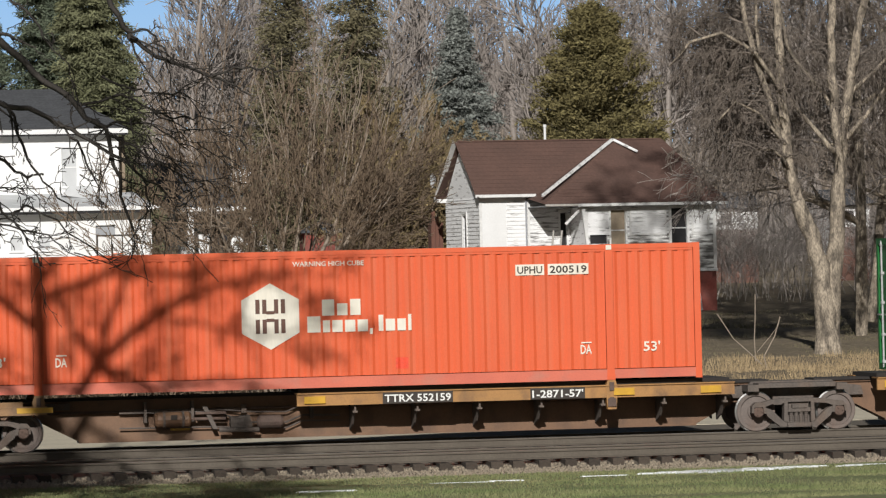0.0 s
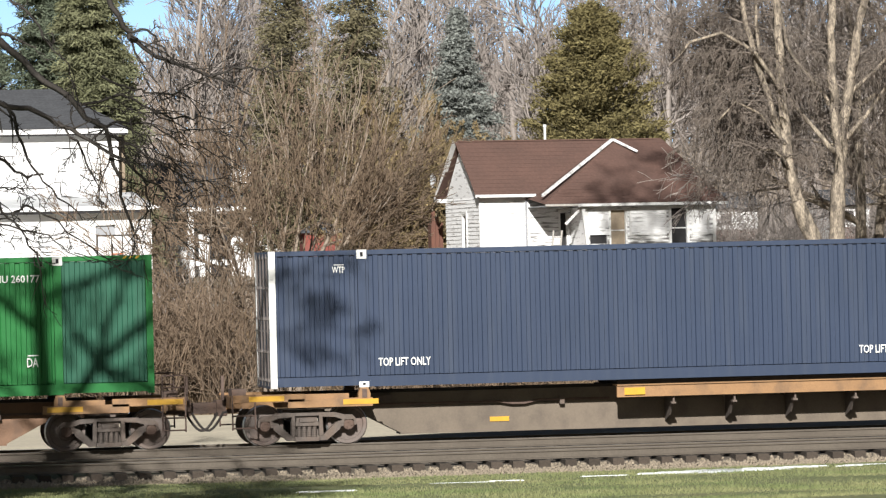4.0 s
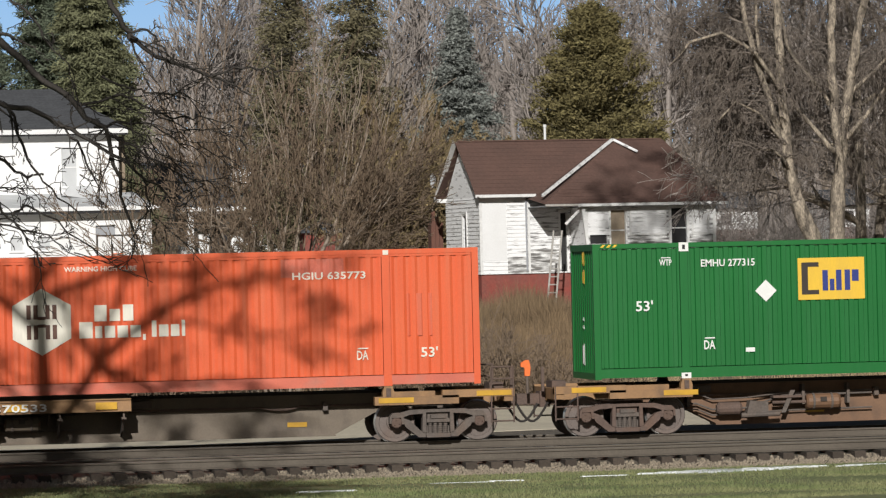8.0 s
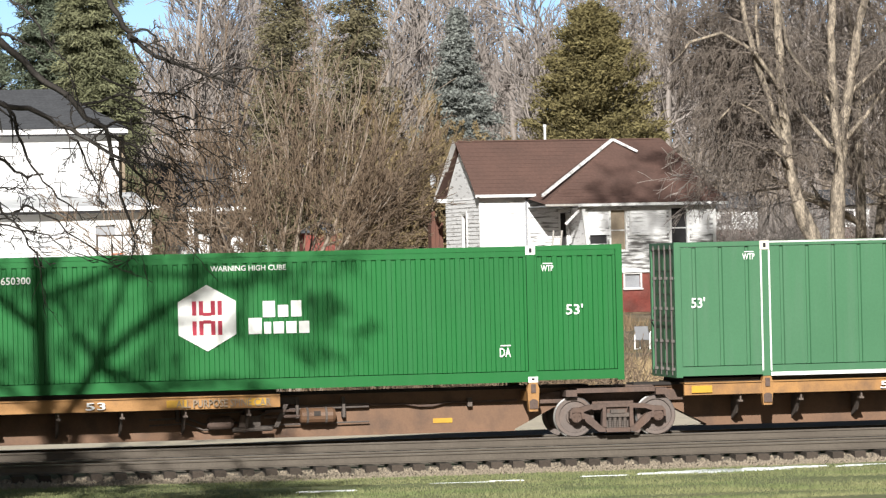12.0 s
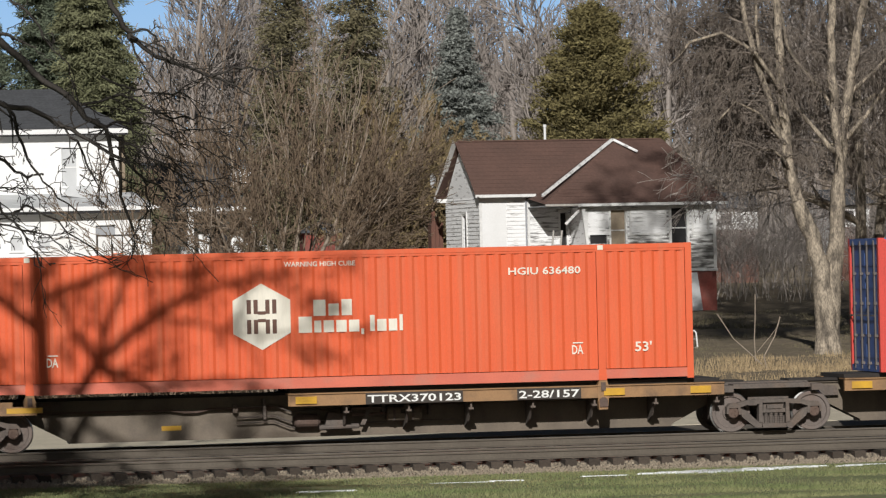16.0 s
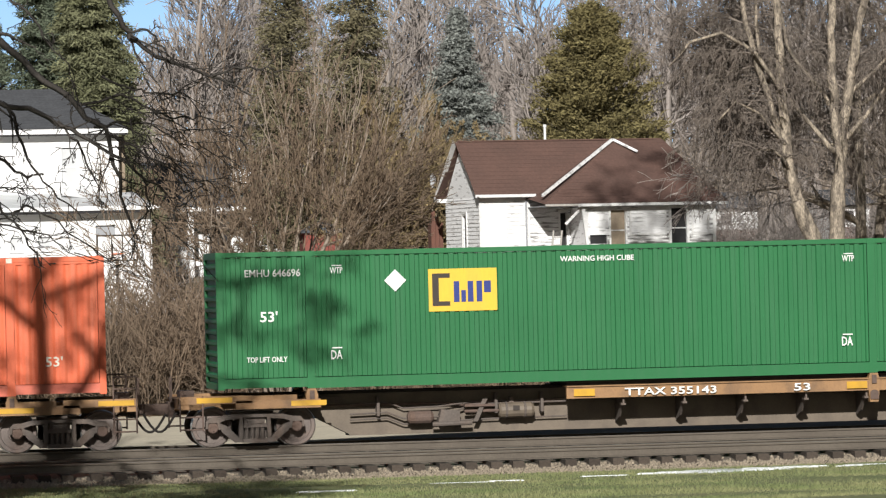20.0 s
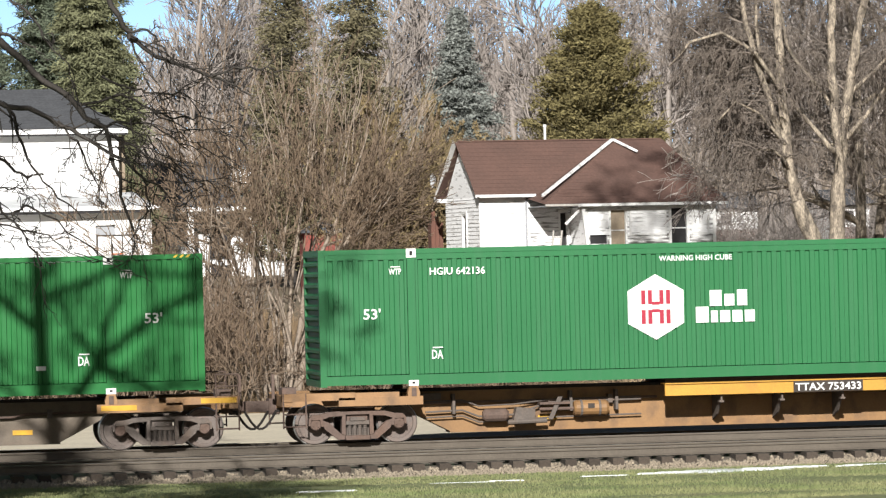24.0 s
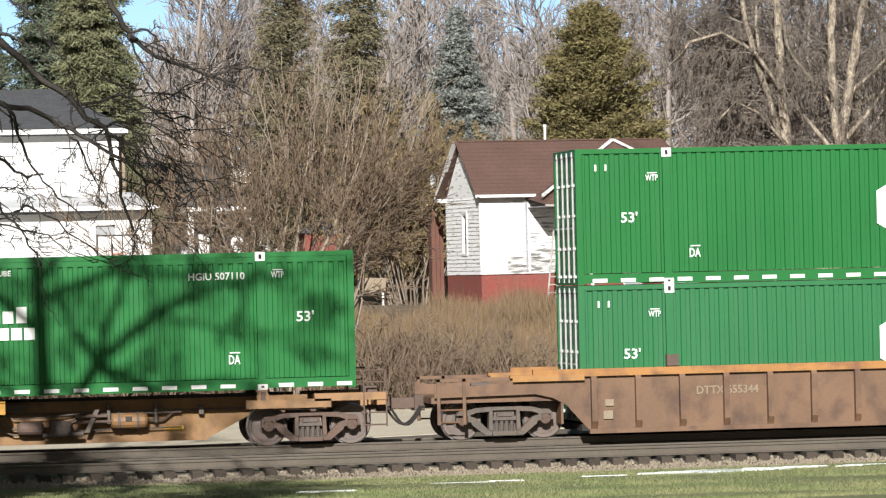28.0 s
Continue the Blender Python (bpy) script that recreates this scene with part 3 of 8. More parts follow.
def old_house():
    """The derelict cottage: main wing with a gable, a front wing under a hip, red block footing."""
    hs = thing("house", "derelict white clapboard cottage with brown shingle roof and red footing", "house", at=(28.67, 174.0, 0))
    hs.rotation_euler.z = radians(9)
    D, S, E = 4.6, 3.42, 6.62
    # footing
    part("foundation", wall_slab(0.0, 3.95, 1.2, S, 0.04, 0.25), M["red_block"], hs, "red painted block footing")
    part("foundation", wall_slab(3.95, 9.7, 1.2, S, -1.86, 0.25, [(5.62, 6.3, 2.72, 3.3)]), M["red_block"], hs)
    for b in ((0.0, 0.29, 1.2, 0.25, D, S), (9.45, -1.6, 1.2, 9.7, D, S), (0.25, D - 0.25, 1.2, 9.45, D, S), (3.95, -1.6, 1.2, 4.2, 0.04, S)):
        part("foundation", Shape().box(*b), M["red_block"], hs)
    part("lawn_edge", Shape().box(4.3, -2.5, 1.55, 8.4, -1.86, 1.72), M["bank"], hs)
    # main wing
    door = (3.50, 3.76, S + 0.05, 5.95)
    part("wall", wall_slab(0, 4.0, S, E, 0.0, 0.15, [door]), M["white_old"], hs)
    part("siding", clap(1.15, 2.05, S + 0.7, E, 0.0), M["white_old"], hs)
    part("siding", clap(1.15, 2.05, S, S + 0.7, 0.0), M["white_bare"], hs)
    part("siding", clap(2.15, 4.0, S + 1.0, E, 0.0, [door]), M["white_worn_lapshade"], hs)
    part("siding", clap(2.15, 4.0, S, S + 1.0, 0.0, [door]), M["white_bare"], hs)
    part("siding", Shape().box(0.04, -0.02, S + 0.55, 1.12, 0.0, E - 0.02), M["white"], hs, "smooth white painted panel")
    part("siding", clap(0.04, 1.15, S, S + 0.55, 0.0), M["white_old"], hs)
    part("corner_board", Shape().box(-0.06, -0.05, S, 0.06, 0.0, E), M["trim"], hs)
    part("corner_board", Shape().box(2.05, -0.06, S, 2.15, 0.0, E), M["trim"], hs)
    part("downpipe", Shape().rod((1.98, -0.08, S + 0.1), (1.98, -0.08, E - 0.1), 0.04, 8), M["grey_paint"], hs)
    part("door", Shape().box(3.50, 0.06, S + 0.05, 3.76, 0.12, 5.95), M["dark_in"], hs, "dark open doorway")
    part("door_frame", Shape().box(3.41, -0.04, S, 3.50, 0.03, 6.04).box(3.76, -0.04, S, 3.85, 0.03, 6.04).box(3.50, -0.04, 5.95, 3.76, 0.03, 6.04), M["trim"], hs)
    # gable end toward the west
    gw = thing_part_gable(hs, D, S, E)
    # back and east walls
    for sh in (Shape().box(0, D - 0.15, S, 9.7, D, E), Shape().box(9.55, -1.75, S, 9.7, D - 0.15, E - 0.4)):
        part("wall", sh, M["white_old"], hs)
    # front wing
    y = -1.9
    holes = [(4.12, 4.88, 4.58, 5.0), (5.04, 5.68, 4.3, 5.95), (7.72, 8.40, 4.35, 6.0)]
    part("wall", wall_slab(3.95, 9.7, S, 6.12, y, 0.15, holes), M["white_old"], hs)
    part("siding", clap(3.95, 9.7, S, 4.95, y, holes), M["white_bare"], hs, "weather-beaten clapboard with most paint gone")
    part("siding", clap(3.95, 5.04, 4.95, 6.1, y, holes), M["white_old"], hs)
    part("siding", clap(5.78, 7.6, 4.95, 6.1, y, holes), M["white_worn_lapshade"], hs)
    part("siding", clap(8.5, 9.7, 4.95, 6.1, y, holes), M["white_worn_lapshade"], hs)
    part("wall", Shape().box(3.95, y + 0.15, S, 4.1, -0.02, 6.12), M["white_old"], hs)
    sash(hs, 7.72, 8.40, 4.35, 6.0, y, "dark_in", "trim")
    sash(hs, 5.04, 5.68, 4.3, 5.95, y, "board", "trim_worn", 1, 0.07)
    part("boarded_opening", Shape().box(4.12, y + 0.08, 4.58, 4.88, y + 0.1, 5.0), M["dark_in"], hs)
    sash(hs, 5.62, 6.3, 2.72, 3.3, -1.86, "grey_paint", "trim", 0, 0.07)
    for x0, x1 in ((5.86, 7.5), (8.62, 9.4)):
        part("panel_frame", wall_slab(x0, x1, 4.9, 6.05, y - 0.05, 0.05, [(x0 + 0.07, x1 - 0.07, 4.97, 5.98)]), M["trim"], hs)
        part("panel", Shape().box(x0 + 0.07, y - 0.028, 5.0, x1 - 0.07, y - 0.022, 5.95), M["white_old"], hs, "peeling white panel")
    for x in (3.95, 9.62):
        part("corner_board", Shape().box(x - 0.05, y - 0.05, S, x + 0.08, y, 6.12), M["trim"], hs)
    part("water_table", Shape().box(3.9, y - 0.06, S - 0.06, 9.75, y, S + 0.05), M["white_worn_lapshade"], hs)
    # porch corner: post and brace under the overhang
    part("porch_post", Shape().prism([(3.72, 6.1), (3.84, 6.1), (4.30, 1.8), (4.18, 1.8)], -2.12, -2.0), M["trim"], hs, "slanting white porch post")
    part("porch_brace", Shape().prism([(3.0, 5.45), (3.08, 5.38), (3.78, 6.05), (3.70, 6.12)], -2.0, -1.94), M["trim"], hs)
    part("fascia", Shape().box(2.05, -2.34, 6.16, 3.5, -2.28, 6.245), M["grey_wood"], hs)
    part("fascia", Shape().box(3.5, -2.34, 6.13, 10.12, -2.28, 6.245).box(10.06, -2.28, 6.13, 10.12, 2.0, 6.245), M["trim_worn"], hs)
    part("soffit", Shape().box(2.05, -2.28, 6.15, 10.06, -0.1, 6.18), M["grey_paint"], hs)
    part("fascia", Shape().box(-0.34, -0.46, E - 0.02, 2.3, -0.41, E + 0.10), M["trim"], hs)
    # roofs: main south and north planes, east hip, and the front hip with its white rakes
    R = 9.02
    shingles("roof", [(-0.34, -0.42, E + 0.06), (6.0, -0.42, E + 0.06), (6.0, D / 2, R), (-0.20, D / 2, R)], "roof_brown", hs)
    shingles("roof", [(6.0, -0.42, E + 0.06), (9.9, -0.42, E + 0.06), (8.85, D / 2, R), (6.0, D / 2, R)], "roof_brown", hs)
    shingles("roof", [(10.1, D + 0.4, E + 0.06), (-0.34, D + 0.4, E + 0.06), (-0.20, D / 2, R), (8.85, D / 2, R)], "roof_brown", hs)
    shingles("roof", [(10.1, -2.3, 6.28), (10.1, D + 0.4, 6.45), (8.85, D / 2, R), (8.8, D / 2 - 0.1, R)], "roof_brown", hs)
    shingles("roof", [(2.0, -2.34, 6.25), (10.12, -2.34, 6.25), (8.85, 1.9, R - 0.03), (6.4, 1.4, R - 0.12)], "roof_brown", hs, 18)
    shingles("roof", [(2.0, 0.1, 6.55), (2.0, -2.34, 6.25), (6.4, 1.4, R - 0.12), (6.4, 2.3, R - 0.12)], "roof_brown", hs, 10)
    trim_bar("rake_board", (2.06, -1.9, 6.60), (6.4, 1.35, 9.0), 0.12, 0.12, "trim_worn", hs)
    trim_bar("rake_board", (6.4, 1.35, 9.0), (7.2, 0.55, 8.45), 0.10, 0.10, "trim_worn", hs)
    part("ridge_cap", Shape().box(-0.15, D / 2 - 0.1, R - 0.02, 8.9, D / 2 + 0.1, R + 0.035), M["roof_brown"], hs)
    part("vent_pipe", Shape().rod((4.0, D / 2 + 0.8, 8.4), (4.0, D / 2 + 0.8, 9.72), 0.055, 10).rod((4.0, D / 2 + 0.8, 9.6), (4.0, D / 2 + 0.8, 9.72), 0.075, 10), M["white"], hs, "white vent pipe")
    # sheets of old roofing leaning on the footing
    for x0, x1, z1, k in ((7.55, 8.25, 3.30, "roof_pale"), (8.35, 8.8, 3.28, "roof_pale"), (7.2, 7.6, 3.25, "roof_pale")):
        part("leaning_sheet", Shape().prism([(-2.55, 1.72), (-2.50, 1.70), (-1.93, z1), (-1.98, z1 + 0.02)], x0, x1, "x"), M[k], hs)
    return hs


def thing_part_gable(hs, D, S, E):
    """The west gable wall with a tall window, its boards running along the depth."""
    hole = (2.3, 2.8, S + 0.9, 5.95)
    up = []
    for name, sh, m in (("wall", wall_slab(0.0, D, S, E, 0.0, 0.15, [hole]), "white_old"), ("siding", clap(0.0, D, S, E, 0.0, [hole], 0.165, 0.03), "white_old")):
        # turned so that it faces -x: x becomes y measured from the back
        sh.v = [(y, D - x, z) for x, y, z in sh.v]
        up.append(part(name, sh, M[m], hs))
    sh = Shape().prism([(0.0, E), (D, E), (D / 2, 8.95)], 0.0, 0.15, "x")
    part("gable", sh, M["white_old"], hs)
    gable_ring = wall_slab(2.2, 2.9, S + 0.8, 6.05, -0.06, 0.06, [hole])
    gable_ring.v = [(b, D - a, c) for a, b, c in gable_ring.v]
    part("window", gable_ring, M["trim"], hs)
    part("pane", Shape().box(0.06, D - 2.8, S + 0.9, 0.08, D - 2.3, 5.95), M["dark_in"], hs)
    # front rake in dark roof colour, which stands for its shade; back rake white
    trim_bar("rake_board", (-0.24, -0.46, 6.62), (-0.24, D / 2, 8.98), 0.10, 0.05, "roof_brown", hs)
    trim_bar("rake_board", (-0.28, D + 0.48, 6.66), (-0.28, D / 2, 9.02), 0.2, 0.06, "trim", hs)
    part("eave_return", Shape().box(-0.35, D - 0.1, 6.5, 0.05, D + 0.5, 6.66), M["trim"], hs)
    part("satellite_dish", Shape().lathe([(0.02, 0.0), (0.18, -0.03), (0.3, -0.10), (0.31, -0.10), (0.18, 0.0)], (-0.55, D - 0.2, 7.45), "x", 16), M["roof_pale"], hs)
    return up


old_house()

lad = thing("ladder", "worn white wooden ladder leaning on the cottage wall", "ladder", at=(31.0, 171.3, 0))
lad.rotation_euler.z = radians(6)
for dx in (0.0, 0.36):
    part("rail", Shape().rod((dx - 0.42, -0.85, 1.42), (dx + 0.40, 0.50, 5.15), 0.04, 6), M["grey_wood"], lad)
for i in range(11):
    f = (i + 0.7) / 11.5
    part("rung", Shape().rod((-0.42 + 0.82 * f, -0.85 + 1.35 * f, 1.42 + 3.73 * f), (-0.06 + 0.82 * f, -0.85 + 1.35 * f, 1.42 + 3.73 * f), 0.026, 6), M["grey_wood"], lad)


def lawn_chair(x, y, z, turn, flip=1):
    """A folding garden chair of bent pale tube with a worn seat."""
    ch = thing("lawn_chair", "folding lawn chair of white bent tube on the bank", "chair", "lawn chairs", at=(x, y, z))
    ch.rotation_euler.z = radians(turn)
    for sx in (0.0, 0.55):
        part("side_frame", Shape().path([(sx, 0, 0), (sx, 0.05, 0.52), (sx, 0.12, 0.60), (sx, 0.48, 0.58), (sx, 0.55, 0.50), (sx, 0.58, 0.0), (sx, 0.0, 0.0)], 0.028, 6), M["trim"], ch)
    part("seat", Shape().box(0.03, 0.02, 0.30, 0.52, 0.50, 0.33), M["grey_paint"], ch)
    part("backrest", Shape().prism([(0.50, 0.32), (0.53, 0.32), (0.70, 0.78), (0.66, 0.79)], 0.03, 0.52, "x"), M["grey_paint"], ch)
    return ch


lawn_chair(30.0, 145.3, 0.74, 150)
lawn_chair(31.1, 145.0, 0.72, 40)
part_bench = thing("bench", "low dark plank bench between the lawn chairs", "bench", at=(30.35, 145.1, 0.74))
part("plank", Shape().box(-0.35, -0.15, 0.06, 0.55, 0.15, 0.12), M["mark_brown"], part_bench)
for dx in (-0.3, 0.45):
    part("leg", Shape().box(dx, -0.1, -0.08, dx + 0.06, 0.1, 0.06), M["mark_brown"], part_bench)


def farmhouse():
    """The two-storey white house with a lower front wing under a pale metal roof."""
    fh = thing("house", "two-storey white house with grey hip roof and a pale porch roof", "house")
    y = 190.0
    wins = [(12.45, 13.1, 8.62, 9.5), (12.45, 13.1, 7.75, 8.45)]
    part("wall", wall_slab(4.5, 15.0, 6.9, 10.15, y, 0.2, [(12.45, 13.1, 7.75, 9.5), (7.6, 8.25, 7.75, 9.5)]), M["white"], fh)
    part("siding", clap(4.5, 15.0, 6.9, 10.1, y, [(12.3, 13.25, 7.6, 9.65), (7.45, 8.4, 7.6, 9.65)], 0.13, 0.012), M["white"], fh)
    for b in ((14.8, y + 0.2, 2.0, 15.0, y + 8, 10.15), (4.5, y + 0.2, 2.0, 4.7, y + 8, 10.15), (4.7, y + 7.8, 2.0, 14.8, y + 8, 10.15)):
        part("wall", Shape().box(*b), M["white"], fh)
    for x in (12.45, 7.6):
        sash(fh, x, x + 0.65, 7.75, 9.5, y, "roof_pale", "white", 1, 0.06)
    part("fascia", Shape().box(4.1, y - 0.45, 10.10, 15.4, y - 0.38, 10.34), M["white"], fh)
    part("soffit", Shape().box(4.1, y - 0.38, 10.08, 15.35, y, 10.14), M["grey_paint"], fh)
    part("gutter", Shape().box(4.1, y - 0.55, 10.02, 15.4, y - 0.45, 10.10), M["dark_in"], fh)
    shingles("roof", [(4.1, y - 0.5, 10.34), (15.4, y - 0.5, 10.34), (12.4, y + 4, 12.3), (7.5, y + 4, 12.3)], "roof_grey", fh)
    shingles("roof", [(15.4, y - 0.5, 10.34), (15.4, y + 8.4, 10.34), (12.4, y + 4.1, 12.3), (12.4, y + 4, 12.3)], "roof_grey", fh)
    shingles("roof", [(4.1, y + 8.4, 10.34), (4.1, y - 0.5, 10.34), (7.5, y + 4, 12.3), (7.5, y + 4.1, 12.3)], "roof_grey", fh)
    shingles("roof", [(15.4, y + 8.4, 10.34), (4.1, y + 8.4, 10.34), (7.5, y + 4, 12.3), (12.4, y + 4, 12.3)], "roof_grey", fh)
    part("chimney", Shape().box(15.05, y + 1.0, 2.0, 15.35, y + 1.6, 10.0), M["board"], fh)
    # lower wing
    w = 186.0
    part("wall", wall_slab(4.5, 16.05, 2.2, 6.5, w, 0.2, [(13.6, 14.45, 4.6, 5.95), (9.9, 10.4, 4.9, 5.5), (11.1, 11.6, 4.9, 5.5)]), M["white"], fh)
    part("siding", clap(4.5, 16.05, 2.2, 6.45, w, [(13.45, 14.6, 4.45, 6.1), (9.8, 10.5, 4.8, 5.6), (11.0, 11.7, 4.8, 5.6)], 0.13, 0.012), M["white"], fh)
    for b in ((15.85, w + 0.2, 2.2, 16.05, y, 6.5), (4.5, w + 0.2, 2.2, 4.7, y, 6.5)):
        part("wall", Shape().box(*b), M["white"], fh)
    sash(fh, 13.6, 14.45, 4.6, 5.95, w, "grey_paint", "white", 1, 0.07)
    sash(fh, 9.9, 10.4, 4.9, 5.5, w, "roof_pale", "white", 0, 0.06)
    sash(fh, 11.1, 11.6, 4.9, 5.5, w, "roof_pale", "white", 0, 0.06)
    shingles("porch_roof", [(4.1, w - 0.5, 6.62), (16.4, w - 0.5, 6.62), (15.6, y, 7.45), (4.1, y, 7.45)], "roof_pale", fh, 5, 0.02)
    part("fascia", Shape().box(4.1, w - 0.56, 6.60, 16.4, w - 0.5, 6.78), M["white"], fh)
    part("gutter", Shape().box(4.1, w - 0.64, 6.48, 16.0, w - 0.55, 6.60), M["dark_in"], fh)
    part("roof_box", Shape().prism([(12.4, 7.35), (14.2, 7.1), (13.6, 7.75), (12.7, 7.75)], y - 1.2, y - 0.1), M["roof_pale"], fh)
    part("foundation", Shape().box(4.5, w + 0.02, 1.6, 16.0, w + 0.18, 2.2), M["grey_paint"], fh)
    # low lean-to before it
    part("lean_to_roof", Shape().prism([(w - 3.0, 3.95), (w - 3.0, 4.1), (w, 4.65), (w, 4.5)], 4.5, 11.2, "x"), M["roof_pale"], fh)
    part("lean_to_wall", Shape().box(4.5, w - 2.8, 1.7, 11.0, w - 2.6, 3.95), M["grey_paint"], fh)
    part("lean_to_post", Shape().box(10.9, w - 3.0, 1.7, 11.05, w - 2.85, 3.95), M["white"], fh)


farmhouse()

hoop = thing("basketball_hoop", "basketball backboard on a dark pole before the white house", "basketball hoop", at=(13.05, 165.0, 1.4))
part("pole", Shape().rod((-0.17, 0, 0), (-0.17, 0, 3.3), 0.06, 8), M["bark_dark"], hoop)
part("backboard", Shape().box(-0.95, -0.10, 2.90, 0.61, -0.06, 3.90), M["white"], hoop, "white board with thin dark frame")
part("board_frame", wall_slab(-0.97, 0.63, 2.88, 3.92, -0.13, 0.02, [(-0.915, 0.575, 2.94, 3.865)]), M["bark_dark"], hoop)
for x in (-0.41, 0.01):
    part("target_bar", Shape().box(x, -0.125, 2.94, x + 0.045, -0.10, 3.865), M["bark_dark"], hoop)
part("rim", Shape().path([(-0.18 + 0.23 * math.cos(a * 0.6), -0.37 + 0.23 * math.sin(a * 0.6), 3.17) for a in range(12)], 0.022, 6), M["hazard"], hoop)


def porch_house():
    """A farther low house: white posts before a dark porch, grey roofs."""
    ph = thing("house", "low white house with dark porch, white posts and grey roof", "house")
    y = 228.0
    for b in ((16.5, y + 2.0, 2.5, 29.5, y + 2.2, 7.0), (16.5, y + 2.2, 2.5, 16.7, y + 9, 7.0), (29.3, y + 2.2, 2.5, 29.5, y + 9, 7.0)):
        part("wall", Shape().box(*b), M["white"], ph)
    shingles("roof", [(16.0, y - 0.4, 7.3), (30.0, y - 0.4, 7.3), (28.5, y + 5, 9.9), (17.5, y + 5, 9.9)], "roof_grey", ph)
    shingles("roof", [(30.0, y - 0.4, 7.3), (30.0, y + 10, 7.3), (28.5, y + 5.1, 9.9), (28.5, y + 5, 9.9)], "roof_grey", ph)
    shingles("roof", [(30.0, y + 10, 7.3), (16.0, y + 10, 7.3), (17.5, y + 5, 9.9), (28.5, y + 5, 9.9)], "roof_grey", ph)
    shingles("roof", [(16.0, y + 10, 7.3), (16.0, y - 0.4, 7.3), (17.5, y + 5, 9.9), (17.5, y + 5.1, 9.9)], "roof_grey", ph)
    part("fascia", Shape().box(16.0, y - 0.46, 7.12, 30.0, y - 0.4, 7.34), M["white"], ph)
    for x in (20.6, 21.6, 24.9, 26.6, 28.2, 29.2):
        part("post", Shape().box(x, y - 0.2, 3.2, x + 0.32, y + 0.1, 7.1), M["white"], ph)
    part("porch_floor", Shape().box(16.5, y - 0.3, 2.6, 29.5, y + 2.0, 3.2), M["grey_paint"], ph)
    part("porch_rail", Shape().box(22.0, y - 0.2, 4.2, 24.8, y - 0.05, 4.5), M["white"], ph)
    for x in (18.5, 23.0, 27.2):
        part("door", Shape().box(x, y + 1.9, 3.2, x + 1.1, y + 1.98, 6.2), M["dark_in"], ph)
    part("dormer", Shape().box(24.3, y + 2.0, 8.2, 25.3, y + 4.0, 9.6), M["white"], ph, "white gabled dormer front")
    part("dormer_roof", Shape().prism([(24.1, 9.55), (24.8, 10.2), (25.5, 9.55)], y + 1.9, y + 4.6), M["roof_grey"], ph)


porch_house()
shed = thing("shed", "small red shed half hidden by the shrub", "shed", at=(25.3, 200, 0))
part("wall", Shape().box(-0.8, 0, 2.2, 1.0, 2.0, 5.6), M["red_block"], shed)
part("roof", Shape().prism([(-1.0, 5.55), (0.1, 6.1), (1.2, 5.55)], -0.2, 2.2), M["roof_grey"], shed)
sh2 = thing("outhouse", "narrow reddish plank lean-to beside the cottage", "shed", at=(27.75, 181.5, 0))
for i in range(3):
    part("plank", Shape().box(0.02 + i * 0.17, 0, 1.9, 0.17 + i * 0.17, 0.06, 6.2 - 0.25 * i), M["old_red_wood"], sh2)
part("side", Shape().box(0.0, 0.06, 1.9, 0.5, 1.0, 5.7), M["old_red_wood"], sh2)
cab = thing("wood_pile", "weathered plank stand with a sloping board on the bank", "stand", at=(25.2, 186.5, 2.1))
part("board", Shape().prism([(0.0, 0.75), (1.2, 0.7), (1.25, 1.25), (0.0, 1.3)], 0.0, 0.5), M["board"], cab)
for x in (0.05, 1.05):
    part("leg", Shape().box(x, 0.1, 0.0, x + 0.09, 0.2, 0.75), M["trim"], cab)


def far_house():
    """A low white house far behind the big tree: two fronts with dark windows under grey roofs."""
    fh = thing("house", "low white house half hidden by thicket behind the big tree", "house")
    for x0, x1, y in ((45.1, 47.4, 204.0), (51.0, 52.8, 203.0)):
        n = int((x1 - x0) / 1.2)
        holes = [(x0 + 0.45 + i * 1.2, x0 + 1.0 + i * 1.2, 5.5, 6.1) for i in range(n)]
        part("wall", wall_slab(x0, x1, 5.3, 6.35, y, 0.2, holes), M["white_old"], fh)
        part("foundation", Shape().box(x0, y + 0.02, 2.0, x1, y + 0.2, 5.3), M["mark_brown"], fh)
        for h in holes:
            part("pane", Shape().box(h[0], y + 0.08, h[2], h[1], y + 0.1, h[3]), M["dark_in"], fh)
        part("wall", Shape().box(x0, y + 0.2, 2.0, x0 + 0.2, y + 5, 6.3), M["white_old"], fh)
        part("wall", Shape().box(x1 - 0.2, y + 0.2, 2.0, x1, y + 5, 6.35), M["white_old"], fh)
        shingles("roof", [(x0 - 0.3, y - 0.4, 6.35), (x1 + 0.3, y - 0.4, 6.35), (x1 + 0.3, y + 3, 7.2), (x0 - 0.3, y + 3, 7.2)], "roof_grey", fh, 8)
        shingles("roof", [(x1 + 0.3, y + 6, 6.35), (x0 - 0.3, y + 6, 6.35), (x0 - 0.3, y + 3, 7.2), (x1 + 0.3, y + 3, 7.2)], "roof_grey", fh, 8)


far_house()
# ---- trees, shrubs and weeds ----
def plant(name, label, category, pieces, group="", kind=""):
    """pieces: rows of part name, verts, faces, material. One piece alone becomes the thing itself."""
    if len(pieces) == 1:
        n, v, f, m = pieces[0]
        return tagged(new(name, np_mesh(name, v, f, m)), label, category, group, kind)
    t = thing(name, label, category, group, kind)
    for n, v, f, m in pieces:
        part(n, np_mesh(n, v, f, m), None, t)
    return t


